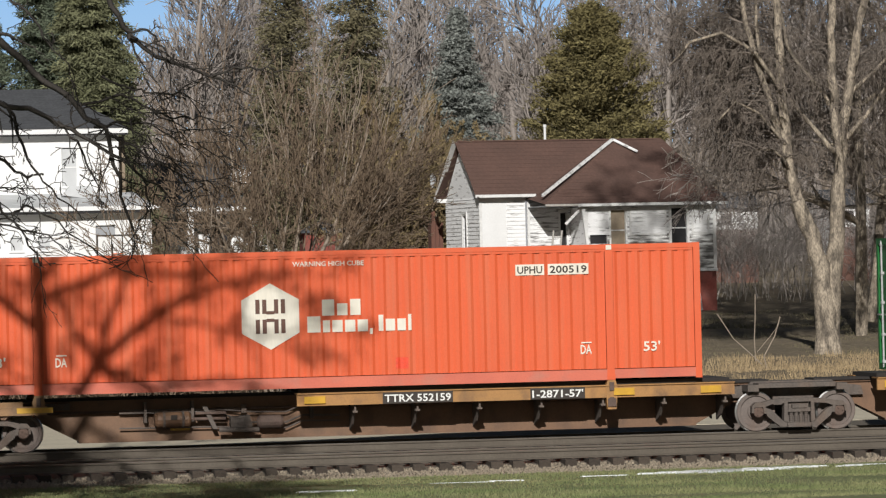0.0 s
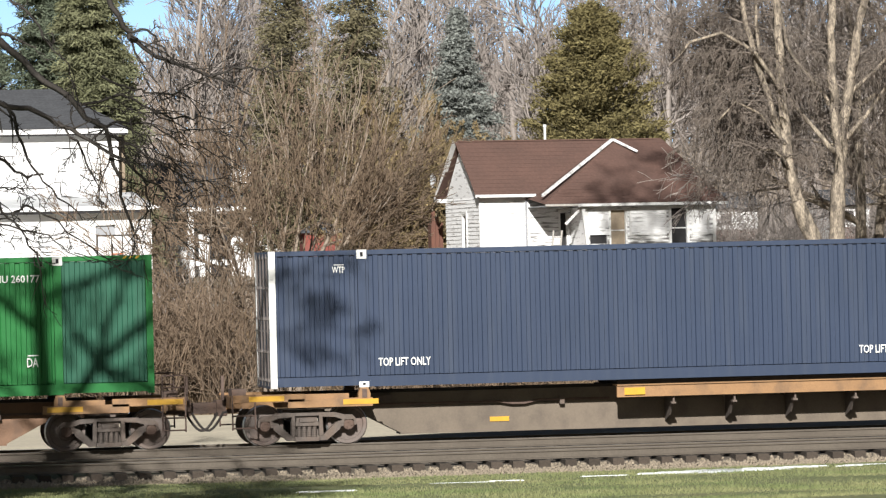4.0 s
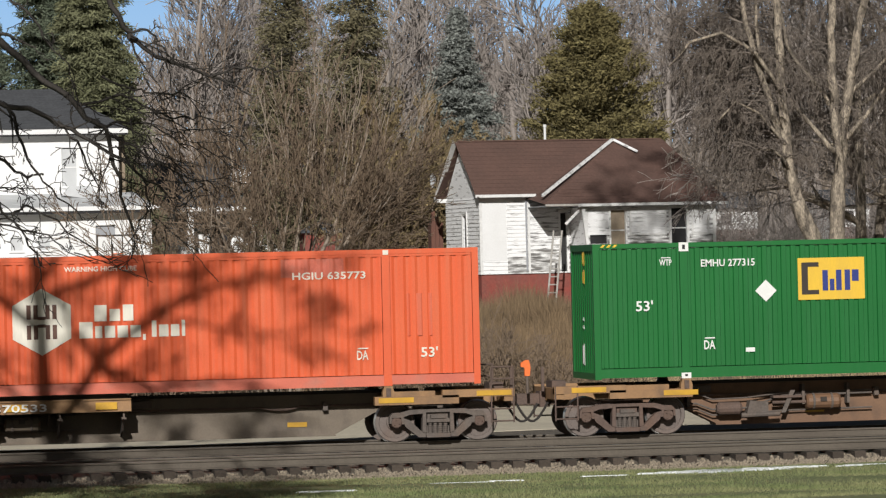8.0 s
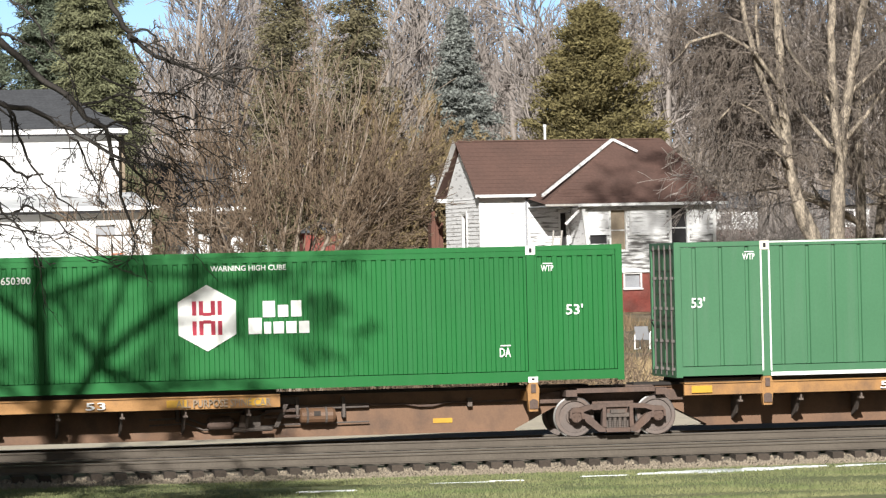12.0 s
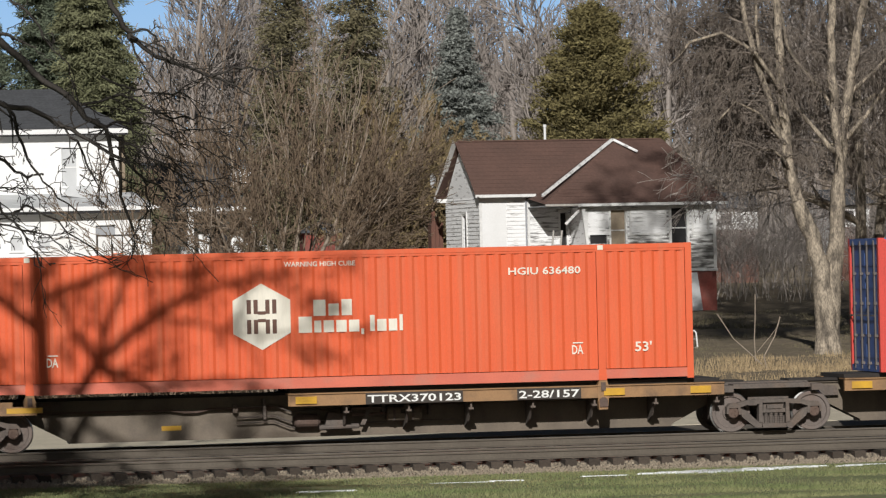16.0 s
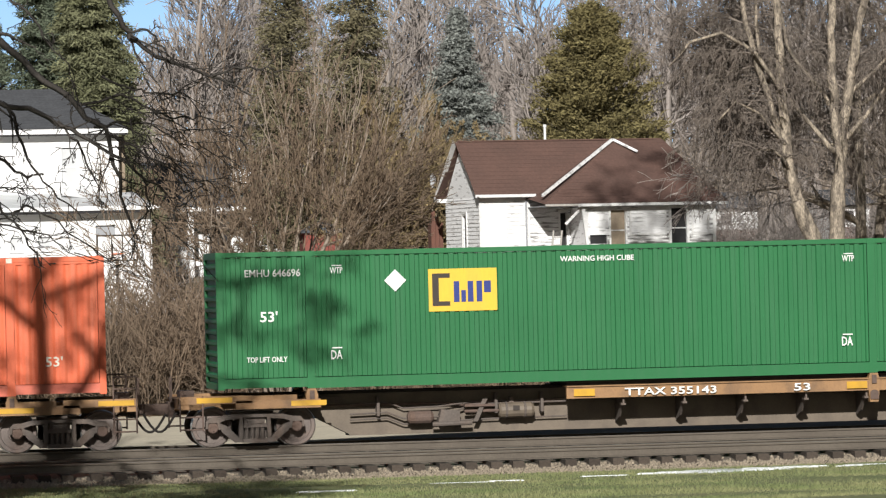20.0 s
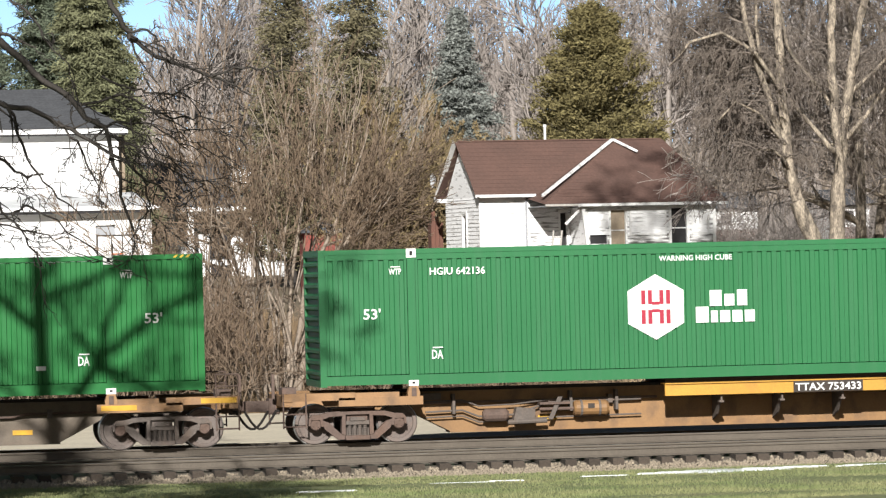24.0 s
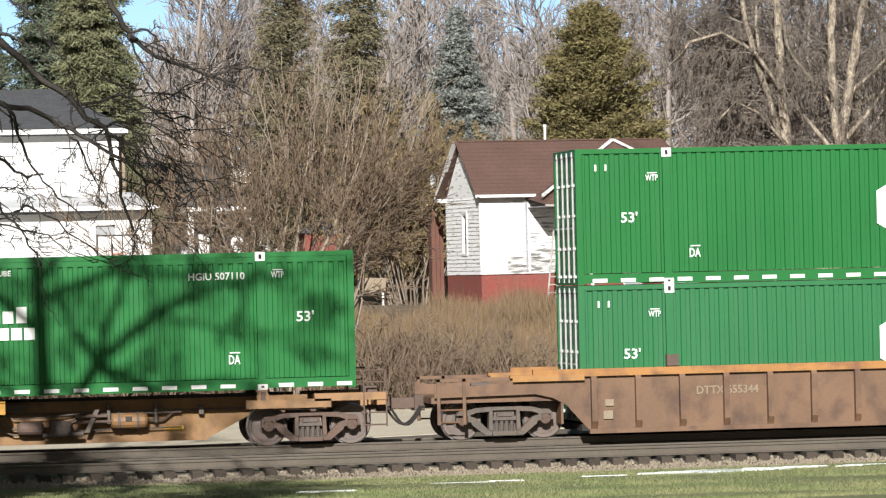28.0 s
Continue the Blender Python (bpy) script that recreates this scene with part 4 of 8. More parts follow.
def sprays(rng, centres, ways, length, width, flat=0.5):
    """Small leaf-like diamonds round the centres, pointing along the ways."""
    n = len(centres)
    w = ways + rng.normal(0, 0.45, (n, 3))
    w /= np.linalg.norm(w, axis=1)[:, None] + 1e-9
    s = np.cross(w, rng.normal(0, 1, (n, 3)) + np.array([0, 0, flat]))
    s /= np.linalg.norm(s, axis=1)[:, None] + 1e-9
    ll = length * rng.uniform(0.6, 1.3, (n, 1))
    ww = width * rng.uniform(0.6, 1.3, (n, 1))
    v = np.stack([centres - w * ll * 0.5 + s * ww * 0.5, centres + w * ll * 0.5, centres - w * ll * 0.5 - s * ww * 0.5], axis=1).reshape(-1, 3)
    return v, np.arange(n * 3).reshape(-1, 3)


def conifer(seed, x, y, z, height, radius, material, label, count=9000, length=0.34, width=0.11, power=0.85, droop=0.25, low=0.05):
    """A tapered trunk with whorls of limbs that carry many small sprays of needles."""
    rng = np.random.default_rng(seed)
    segs = [(x, y, z, x, y, z + height * 0.5, radius * 0.09, radius * 0.06), (x, y, z + height * 0.5, x, y, z + height, radius * 0.06, 0.02)]
    cs, ws = [], []
    limbs = int(height * 20)
    per = max(4, count // limbs)
    for i in range(limbs):
        f = low + (1 - low) * (i + rng.random()) / limbs
        r = radius * (1 - f) ** power * rng.uniform(0.66, 1.1) + 0.12
        a = rng.uniform(0, 2 * math.pi)
        out = np.array([math.cos(a), math.sin(a), 0])
        p = np.array([x, y, z + f * height])
        q = p + out * r + np.array([0, 0, -droop * r + 0.10 * r * (f > 0.6)])
        segs.append((*p, *q, 0.012 * height * (1 - f) * 0.25 + 0.010, 0.006))
        n = int(per * (0.4 + 1.2 * (1 - f)))
        t = rng.uniform(0.05, 1.0, n) ** 0.8
        side = np.array([-out[1], out[0], 0])
        cs.append(p + (q - p) * t[:, None] + side * (rng.normal(0, 0.2, n) * r * t)[:, None] + rng.normal(0, 0.13, (n, 3)))
        ws.append(np.tile(out * 0.8 + np.array([0, 0, -0.1 - droop]), (n, 1)) + side * rng.normal(0, 0.6, n)[:, None])
    v, f4 = sprays(rng, np.concatenate(cs), np.concatenate(ws), length, width)
    tv, tf = tubes(segs, 5)
    plant("conifer_tree", label, "tree", [("trunk", tv, tf, M["bark_dark"]), ("crown", v, f4, material)])


conifer(11, 15.15, 206, 2.6, 22.0, 3.7, M["spruce"], "tall yellow-green spruce behind the white house", 120000, 0.34, 0.075, 0.75, 0.3, 0.1)
conifer(12, 13.1, 212, 2.9, 19.6, 4.1, M["spruce_dark"], "dark blue-green spruce beside a taller one", 95000, 0.34, 0.075, 0.75, 0.2)
conifer(17, 10.75, 214, 2.9, 13.6, 2.4, M["spruce_dark"], "slender dark spruce at the edge of the woods", 30000, 0.32, 0.075, 0.8, 0.1)
conifer(13, 25.2, 211, 3.2, 17.6, 3.2, M["cedar_dark"], "dark cedar with a tapering crown behind the shrub", 42000, 0.24, 0.075, 0.7, -0.3)
conifer(14, 28.45, 210, 3.0, 19.5, 3.4, M["cedar_dark"], "olive-green cedar with drooping layers behind the shrub", 48000, 0.26, 0.075, 0.7, 0.15)
conifer(15, 32.5, 203, 2.5, 13.6, 4.5, M["blue_spruce"], "blue-grey spruce behind the cottage", 110000, 0.24, 0.075, 0.8, 0.2)
conifer(16, 38.0, 197, 2.4, 13.4, 4.6, M["cedar"], "broad olive-green cedar behind the cottage roof", 190000, 0.24, 0.075, 0.55, -0.45, 0.0)


def bare(seed, x, y, z, height, radius, depth=4, kids=5, spread=0.62, up=0.16, droop=0.0, lean=(0, 0), least=0.012, fork=0.3, wobble=0.10, shrink=0.6):
    """A leafless tree: a trunk of four lengths that sends out limbs from a fork upwards."""
    rng = np.random.default_rng(seed)
    rows = []
    p, w = np.array([x, y, z], float), np.array([lean[0], lean[1], 1.0])
    w /= np.linalg.norm(w)
    n = 8
    r = radius
    for i in range(n):
        w = w + rng.normal(0, 0.05, 3) + np.array([0, 0, 0.05])
        w /= np.linalg.norm(w)
        q = p + w * height / n
        r2 = radius * (1 - 0.88 * (i + 1) / n) + 0.02
        rows.append((*p, *q, r, r2))
        if (i + 1) / n > fork:
            for k in range(2 if i < n - 1 else 4):
                a = rng.uniform(0, 2 * math.pi)
                d = np.array([math.cos(a), math.sin(a), rng.uniform(0.25, 0.9)])
                grow(rng, q, d, height * 0.36 * (1.15 - 0.55 * (i + 1) / n), max(r2 * 0.6, least), depth - 1, spread, kids, up, droop, shrink, 4, wobble, rows, least, 1)
        p, r = q, r2
    return np.array(rows)


# the woods on the rise behind: many bare trees of a few kinds
woods_kinds = [bare(100 + i, 0, 0, 0, 15.5 + 1.2 * i, 0.25 + 0.025 * i, 3, 6, 0.60, 0.17, least=0.027) for i in range(5)]
rng = np.random.default_rng(77)
rows = []
for i in range(64):
    y = 224 + 85 * (rng.random() ** 1.2)
    x = (0.045 + 0.225 * ((i * 0.618) % 1.0)) * y + rng.normal(0, 0.8)
    k = woods_kinds[i % 5].copy()
    a, s = rng.uniform(0, 6.28), rng.uniform(0.60, 0.92)
    if x < 31 and y < 242:
        y += 26
    if x / y < 0.080:
        s *= 0.55
    c, d = math.cos(a), math.sin(a)
    for o in (0, 3):
        px_, py_ = k[:, o].copy() * s, k[:, o + 1].copy() * s
        k[:, o], k[:, o + 1], k[:, o + 2] = c * px_ - d * py_ + x, d * px_ + c * py_ + y, k[:, o + 2] * s + ground_z(x, y) - 0.2
    rows.append(k)
v, f = tubes(np.concatenate(rows), 3)
plant("woods", "dense leafless grey-brown woods on the rise behind the houses", "woods", [("woods", v, f, M["twig_grey"])], kind="stuff")
# a farther belt of woods on the ridge
rng = np.random.default_rng(79)
rows = []
for i in range(230):
    y = 318 + 70 * rng.random()
    x = (0.04 + 0.235 * ((i * 0.618) % 1.0)) * y + rng.normal(0, 1.0)
    h = rng.uniform(8.0, 12.8) * (0.6 if x / y < 0.080 else 1.0)
    grow(rng, (x, y, ground_z(x, y) - 0.3), (rng.normal(0, 0.06), rng.normal(0, 0.06), 1), h, 0.17 + 0.009 * h, 2, 0.55, 7, 0.14, 0, 0.50, 4, 0.08, rows, 0.036, 0, 0.2)
v, f = tubes(rows, 3)
plant("far_woods", "hazy grey belt of leafless woods on the ridge", "woods", [("far_woods", v, f, M["twig_grey"])], kind="stuff")
# undergrowth and saplings that fill the foot of the woods
rng = np.random.default_rng(78)
rows = []
for i in range(420):
    y = 214 + 60 * rng.random()
    x = (0.045 + 0.23 * rng.random()) * y
    h = rng.uniform(2.0, 6.5)
    if x < 31 and y < 242:
        continue
    grow(rng, (x, y, ground_z(x, y)), (rng.normal(0, 0.15), rng.normal(0, 0.15), 1), h, 0.03 + 0.006 * h, 2, 0.5, 5, 0.12, 0, 0.6, 4, 0.1, rows, 0.013)
v, f = tubes(rows, 3)
plant("undergrowth", "tangle of bare saplings at the edge of the woods", "undergrowth", [("undergrowth", v, f, M["twig"])], kind="stuff")


# the great many-stemmed shrub behind the tracks
def great_shrub():
    """A wide dome of many stems that fan out from one crown of roots, with fine upright twigs."""
    rng = np.random.default_rng(21)
    stems, twigs = [], []

    def split(rows):
        for s in rows:
            (stems if s[6] > 0.022 else twigs).append(s)

    # the fan: each stem aims at the dome, whose top lies east of the roots
    for i in range(52):
        f = (i + rng.random()) / 52
        lean = -1.0 + 2.0 * f
        b = (14.25 + 1.0 * lean + rng.normal(0, 0.25), 122.6 + rng.normal(0, 0.5), -0.05)
        reach = (4.0 if lean > 0 else 4.7) * lean
        top = (10.0 - 3.4 * max(0.0, lean - 0.55) / 0.45 if lean > 0 else 9.6 + 2.2 * lean) * rng.uniform(0.76, 1.02)
        w = np.array((reach + rng.normal(0, 0.5), rng.normal(0, 1.1), top))
        rows = grow(rng, b, w, float(np.linalg.norm(w)) * 0.80, rng.uniform(0.035, 0.065), 3, 0.50, 5, 0.045, 0.0, 0.42, 8, 0.12, None, 0.010, 0, 0.54)
        split(rows)
    # pale wands that stand above the rest
    for i in range(26):
        x = rng.uniform(13.6, 18.2)
        grow(rng, (x, 122.3 + rng.normal(0, 0.6), rng.uniform(5.8, 7.2)), (0.10 * (x - 14.8) + rng.normal(0, 0.06), 0, 1.0), rng.uniform(2.2, 3.6), 0.021, 1, 0.30, 4, 0.03, 0.0, 0.4, 7, 0.05, stems, 0.0105)
    # stout pale stems that lean out on the east side
    for bx, dx, h, r in ((15.0, 0.74, 3.7, 0.085), (15.2, 0.62, 4.6, 0.09), (14.9, 0.45, 5.6, 0.07), (15.1, 0.90, 3.4, 0.06), (14.5, 0.16, 6.4, 0.06), (13.6, -0.16, 6.0, 0.06), (13.2, -0.4, 5.2, 0.055)):
        stems.append((bx - dx * 0.9, 122.2, -0.1, bx, 122.0, 3.2, r * 1.15, r))
        split(grow(rng, (bx, 122.0, 3.2), (dx, -0.08, 1.0), h, r, 2, 0.36, 6, 0.03, 0.0, 0.46, 7, 0.05, None, 0.0105, 0, 0.42))
    # long thin branches that spread low to the east, and a few to the west
    for i in range(16):
        east = i < 11
        b = (15.4 + 0.3 * rng.random(), 121.8, rng.uniform(2.6, 5.0)) if east else (13.2, 121.9, rng.uniform(3.2, 5.2))
        d = (1.0, rng.normal(0, 0.15), rng.uniform(0.12, 0.6)) if east else (-1.0, rng.normal(0, 0.15), rng.uniform(0.2, 0.7))
        split(grow(rng, b, d, rng.uniform(2.0, 3.1), 0.034, 2, 0.38, 6, 0.0, 0.02, 0.42, 7, 0.07, None, 0.0095))
    # suckers and dead wood round the foot
    for i in range(16):
        b = (14.4 + rng.normal(0, 1.3), 121.7 + rng.uniform(-0.6, 0.6), -0.1)
        grow(rng, b, (rng.normal(0, 0.45), -0.1, 1.0), rng.uniform(1.6, 3.6), 0.024, 2, 0.5, 4, -0.05, 0.1, 0.5, 6, 0.12, twigs, 0.0105)
    sv, sf = tubes(stems, 5)
    tv, tf = tubes(twigs, 3)
    plant("shrub", "huge leafless many-stemmed shrub with reddish-brown twigs", "shrub", [("trunk", sv, sf, M["twig"]), ("crown", tv, tf, M["twig_red"])])


great_shrub()


def side_shrub():
    """A dense rounded olive-brown bush: fine upright twigs that still carry dry leaves."""
    rng = np.random.default_rng(23)
    rows = []
    for i in range(46):
        a, r = rng.uniform(0, 2 * math.pi), rng.random() ** 0.5
        b = (28.0 + 1.5 * r * math.cos(a), 188.0 + 1.4 * r * math.sin(a), 2.0)
        grow(rng, b, (0.36 * r * math.cos(a), 0.4 * r * math.sin(a), 1.0), rng.uniform(5.6, 8.4) * (1.1 - 0.35 * r), rng.uniform(0.035, 0.06), 3, 0.44, 6, 0.07, 0.0, 0.42, 5, 0.09, rows, 0.013, 0, 0.12)
    rows = np.array(rows)
    v, f = tubes(rows[rows[:, 6] > 0.02], 5)
    fine = rows[rows[:, 6] <= 0.02]
    v2, f2 = tubes(fine, 3)
    pick = fine[rng.integers(0, len(fine), 60000)]
    c = pick[:, :3] + (pick[:, 3:6] - pick[:, :3]) * rng.random((len(pick), 1)) + rng.normal(0, 0.05, (len(pick), 3))
    v3, f3 = sprays(rng, c, (pick[:, 3:6] - pick[:, :3]) * 4 + np.array([0, 0, 0.3]), 0.20, 0.07)
    plant("shrub", "dense olive-brown rounded bush behind the cottage gable", "shrub", [("trunk", v, f, M["twig"]), ("crown", v2, f2, M["olive_twig"]), ("leaves", v3, f3, M["olive_leaf"])])


side_shrub()


def thicket(seed, x, y, w, d, h, n, material, label, lean=0.35, red=3):
    rng = np.random.default_rng(seed)
    rows = []
    for i in range(n):
        px_, py_ = x + rng.uniform(-w, w), y + rng.uniform(-d, d)
        grow(rng, (px_, py_, ground_z(px_, py_) - 0.05), (rng.normal(0, lean), rng.normal(0, lean), 1), h * rng.uniform(0.5, 1.1), rng.uniform(0.012, 0.03), 2, 0.55, red + 2, 0.06, 0.05, 0.55, 4, 0.15, rows, 0.010)
    v, f = tubes(rows, 3)
    plant("thicket", label, "shrub", [("thicket", v, f, M[material])], kind="stuff")


thicket(31, 6.6, 121, 2.6, 4.0, 2.9, 150, "twig_red", "thicket of bare brown shrubs below the white house")
thicket(32, 10.6, 120, 2.0, 3.5, 3.4, 170, "twig_red", "thicket of bare brown shrubs beside the great shrub")
thicket(33, 17.6, 119, 2.2, 3.0, 2.2, 90, "twig_red", "low thicket of reddish-brown shrubs on the bank")
thicket(34, 21.0, 118.5, 2.6, 2.5, 1.7, 80, "twig_red", "low reddish-brown thicket near the gravel road")
thicket(35, 40.0, 186, 3.5, 8.0, 4.5, 60, "twig_grey", "grey thicket behind the big tree", 0.25)
thicket(37, 48.0, 188, 6.0, 8.0, 4.0, 170, "twig_grey", "grey thicket before a far white house", 0.25)
thicket(36, 9.0, 150, 6.0, 12.0, 2.6, 90, "twig_grey", "grey thicket on the rise before the white house", 0.25)


def weeds(seed, x0, x1, y0, y1, h, n, material, label, wide=0.022, edge=9.0):
    """Dry stalks and blades, each a slim upright triangle."""
    rng = np.random.default_rng(seed)
    y = y0 + (y1 - y0) * rng.random(n) ** 1.1
    x = x0 + (np.minimum(x1, edge * (1 + 0.05 * np.abs(rng.normal(0, 1, n))) * y) - x0) * rng.random(n)
    z = np.array([ground_z(0, b) for b in y]) - 0.05
    hh = h * rng.uniform(0.45, 1.15, n) * (0.75 + 0.35 * np.sin(x * 1.7 + 0.8 * y) * np.cos(y * 0.9))
    a = rng.uniform(0, math.pi, n)
    hh = hh * np.clip((edge * 1.04 * y - x) / 2.0, 0.3, 1.0)
    dx, dy = np.cos(a) * wide * 0.5, np.sin(a) * wide * 0.5
    lx, ly = rng.normal(0, 0.22, n) * hh, rng.normal(0, 0.22, n) * hh
    v = np.stack([np.stack([x - dx, y - dy, z], 1), np.stack([x + dx, y + dy, z], 1), np.stack([x + lx, y + ly, z + hh], 1)], axis=1).reshape(-1, 3)
    plant("weeds", label, "weeds", [("weeds", v, np.arange(3 * n).reshape(-1, 3), M[material])], kind="stuff")


weeds(41, 15.5, 29.5, 118.0, 168, 1.15, 60000, "weed", "field of tall reddish-brown dry weeds on the bank", 0.03, 0.187)
weeds(42, 4.0, 16.5, 118.0, 165, 1.0, 32000, "weed", "dry brown weeds below the white house", 0.03)
weeds(43, 22.5, 42.0, 118.0, 137, 0.30, 40000, "weed_pale", "pale dry grass on the bank under the big tree", 0.025)
weeds(44, 26.0, 44.0, 136.0, 172, 0.14, 36000, "litter_shaded", "short dry lawn before the cottage", 0.03)
weeds(46, 26.0, 33.5, 158, 171.5, 1.5, 14000, "weed", "tall dry weeds at the foot of the cottage", 0.035, 0.189)
weeds(45, 3.0, 30.0, 117.2, 119.4, 0.5, 9000, "weed", "fringe of dry weeds along the gravel road", 0.02)


# the big tree on the bank: two pale trunks from one base, forking again, with arching and drooping twigs
def big_tree():
    trunk, limbs = [], []
    y = 138.8

    def bark_tube(pts, radii, rg, n=12):
        """A limb in one skin, its girth uneven from ring to ring and round each ring."""
        vs, u = [], np.array([0.0, 1.0, 0.0])
        ridge = 1 + rg.normal(0, 0.07, n)
        for i, q in enumerate(pts):
            w = pts[min(i + 1, len(pts) - 1)] - pts[max(i - 1, 0)]
            w = w / np.linalg.norm(w)
            u = u - w * u.dot(w)
            u /= np.linalg.norm(u)
            t = np.cross(w, u)
            ring = radii[i] * (1 + rg.normal(0, 0.05)) * (ridge + rg.normal(0, 0.035, n))
            for k in range(n):
                vs.append(q + (u * math.cos(2 * math.pi * k / n) + t * math.sin(2 * math.pi * k / n)) * ring[k])
        fs = [(j * n + k, j * n + (k + 1) % n, (j + 1) * n + (k + 1) % n, (j + 1) * n + k) for j in range(len(pts) - 1) for k in range(n)]
        return np.array(vs), np.array(fs)

    def run(pts, r0, r1, branch=0.0, seed=0, per=2, way=0.0, long=1.0):
        """One limb through (x, depth offset, height) points, with side twigs past the branch height."""
        rg = np.random.default_rng(seed)
        pts = [np.array((q[0], y + q[1], q[2])) for q in pts]
        n = len(pts) - 1
        for i in range(n):
            a, b = pts[i], pts[i + 1]
            ra, rb = r0 + (r1 - r0) * i / n, r0 + (r1 - r0) * (i + 1) / n
            k = max(2, int(np.linalg.norm(b - a) / 0.45))
            if not i:
                line, girth = [a], [r0]
            for j in range(1, k + 1):
                c = a + (b - a) * j / k + (rg.normal(0, 0.03, 3) if j < k else 0)
                line.append(c)
                girth.append(ra + (rb - ra) * j / k)
                if branch and c[2] > branch:
                    for m in range(per):
                        an = rg.uniform(0, 2 * math.pi)
                        back = abs(math.sin(an)) * 0.8 + 0.15 if rg.random() < 0.9 else -0.4
                        d = np.array([math.cos(an) + way, back, rg.uniform(0.1, 0.9)])
                        grow(rg, c, d, long * rg.uniform(1.2, 3.2), 0.026 * rg.uniform(0.6, 1.2), 3, 0.50, 4, -0.05, 0.40, 0.58, 7, 0.16, limbs, 0.0085)
        trunk.append(bark_tube(line, girth, rg))

    # root flare and shared base
    for fx, fy in ((34.05, -0.35), (35.1, -0.3), (34.7, -0.6)):
        run([(fx, fy, 0.1), (0.5 * (fx + 34.58), fy * 0.6, 0.5), (34.58, -0.05, 1.5)], 0.08, 0.26)
    run([(34.42, 0, 0.0), (34.50, 0, 0.6), (34.50, 0, 2.2), (34.40, 0, 3.5), (34.16, 0, 4.45), (33.62, 0, 5.68)], 0.42, 0.24)
    run([(33.62, 0, 5.68), (33.30, 0, 7.15), (33.20, 0, 8.84), (33.12, 0, 10.84), (33.05, 0, 13.4), (32.8, 0, 16.5)], 0.21, 0.09, 6.4, 1, 3, -0.4)
    run([(34.80, 0.0, 0.0), (34.70, 0.05, 0.7), (34.72, 0.05, 2.4), (34.85, 0.1, 3.5), (35.00, 0.1, 4.6), (35.04, 0.1, 6.08), (35.20, 0.1, 7.40)], 0.37, 0.20, 5.9, 2, 2)
    run([(35.16, 0.1, 7.2), (35.00, 0.1, 8.18), (34.94, 0.1, 10.28), (34.98, 0.1, 12.4), (35.1, 0, 16)], 0.165, 0.10, 7.8, 3, 2)
    run([(35.22, 0.1, 7.3), (35.46, 0, 9.21), (35.78, 0, 11.0), (36.2, 0, 12.6), (37.0, 0, 15)], 0.18, 0.09, 7.8, 4, 2, 0.2)
    # the leaning stem beside the west trunk, broken off short, and limbs that arch to the west
    run([(33.46, 0.1, 6.2), (33.10, 0.1, 7.9), (32.72, 0.0, 9.2), (32.22, -0.1, 10.6), (31.98, -0.1, 11.6), (31.8, -0.1, 13.5)], 0.13, 0.08, 7.0, 5, 5, -0.7)
    run([(32.95, 0.2, 8.6), (32.62, 0.3, 9.6), (32.5, 0.4, 11.0), (32.45, 0.4, 12.6)], 0.09, 0.05, 8.4, 6, 4, -0.5)
    run([(33.1, -0.2, 9.4), (32.2, -0.5, 10.6), (31.0, -0.7, 11.3), (29.9, -0.8, 11.0), (29.2, -0.8, 10.2)], 0.07, 0.03, 9.0, 11, 3, -0.3, 0.6)
    run([(33.2, -0.2, 7.6), (32.3, -0.5, 8.6), (31.4, -0.8, 9.0), (30.8, -0.9, 8.4)], 0.06, 0.025, 6.0, 12, 3, -0.3, 0.55)
    run([(33.3, -0.2, 6.8), (32.7, -0.5, 7.4), (32.1, -0.7, 7.4)], 0.05, 0.025, 6.0, 13, 4, -0.1, 0.6)
    run([(35.35, 0, 7.74), (36.05, -0.1, 8.5), (36.75, -0.1, 9.42), (37.8, -0.1, 10.2)], 0.085, 0.045, 7.9, 7, 3, 0.3)
    run([(35.52, 0, 9.25), (36.1, 0, 9.75), (36.78, 0, 10.37), (37.9, 0, 11.4)], 0.075, 0.04, 9.4, 8, 3, 0.3)
    run([(35.10, 0.3, 7.27), (34.65, 0.4, 7.77), (33.9, 0.6, 8.7), (33.5, 0.7, 9.36), (32.9, 0.8, 10.6)], 0.085, 0.045, 8.0, 9, 2)
    run([(34.98, 0.2, 8.79), (34.80, 0.4, 9.13), (34.1, 0.6, 10.1), (33.54, 0.6, 10.9), (33.3, 0.6, 12.4)], 0.08, 0.045, 9.3, 10, 2)
    # a burl on the left trunk
    run([(33.85, -0.08, 5.1), (33.70, -0.10, 5.75)], 0.18, 0.12)
    # the upper crown, which shades the cottage roof and the lawn behind
    for k, (tx, ty, tz, hx, hz) in enumerate(((32.8, 0, 16.4, -5.6, 7.4), (32.8, 0, 16.4, -3.6, 9.2), (32.8, 0, 16.4, -1.6, 9.6), (35.1, 0, 15.9, -0.6, 9.0), (35.1, 0, 15.9, 2.2, 7.0), (37.0, 0, 14.9, 2.4, 7.0), (31.8, 0, 13.4, -4.6, 9.6), (37.0, 0, 14.9, 0.6, 8.8))):
        west = hx < -1.5
        run([(tx, ty, tz), (tx + 0.45 * hx, ty + 0.5, tz + 0.6 * hz), (tx + hx, ty + 0.8, tz + hz)], 0.13 if west else 0.10, 0.05 if west else 0.04, 14.5, 30 + k, 2, 0.0, 0.8 if west else 1.1)
    tv, tf = join_arrays(trunk)
    lv, lf = tubes(limbs, 3)
    plant("big_tree", "tall bare tree with pale forking trunks and drooping twigs", "tree", [("trunk", tv, tf, M["bark"]), ("crown", lv, lf, M["twig_soft"])])


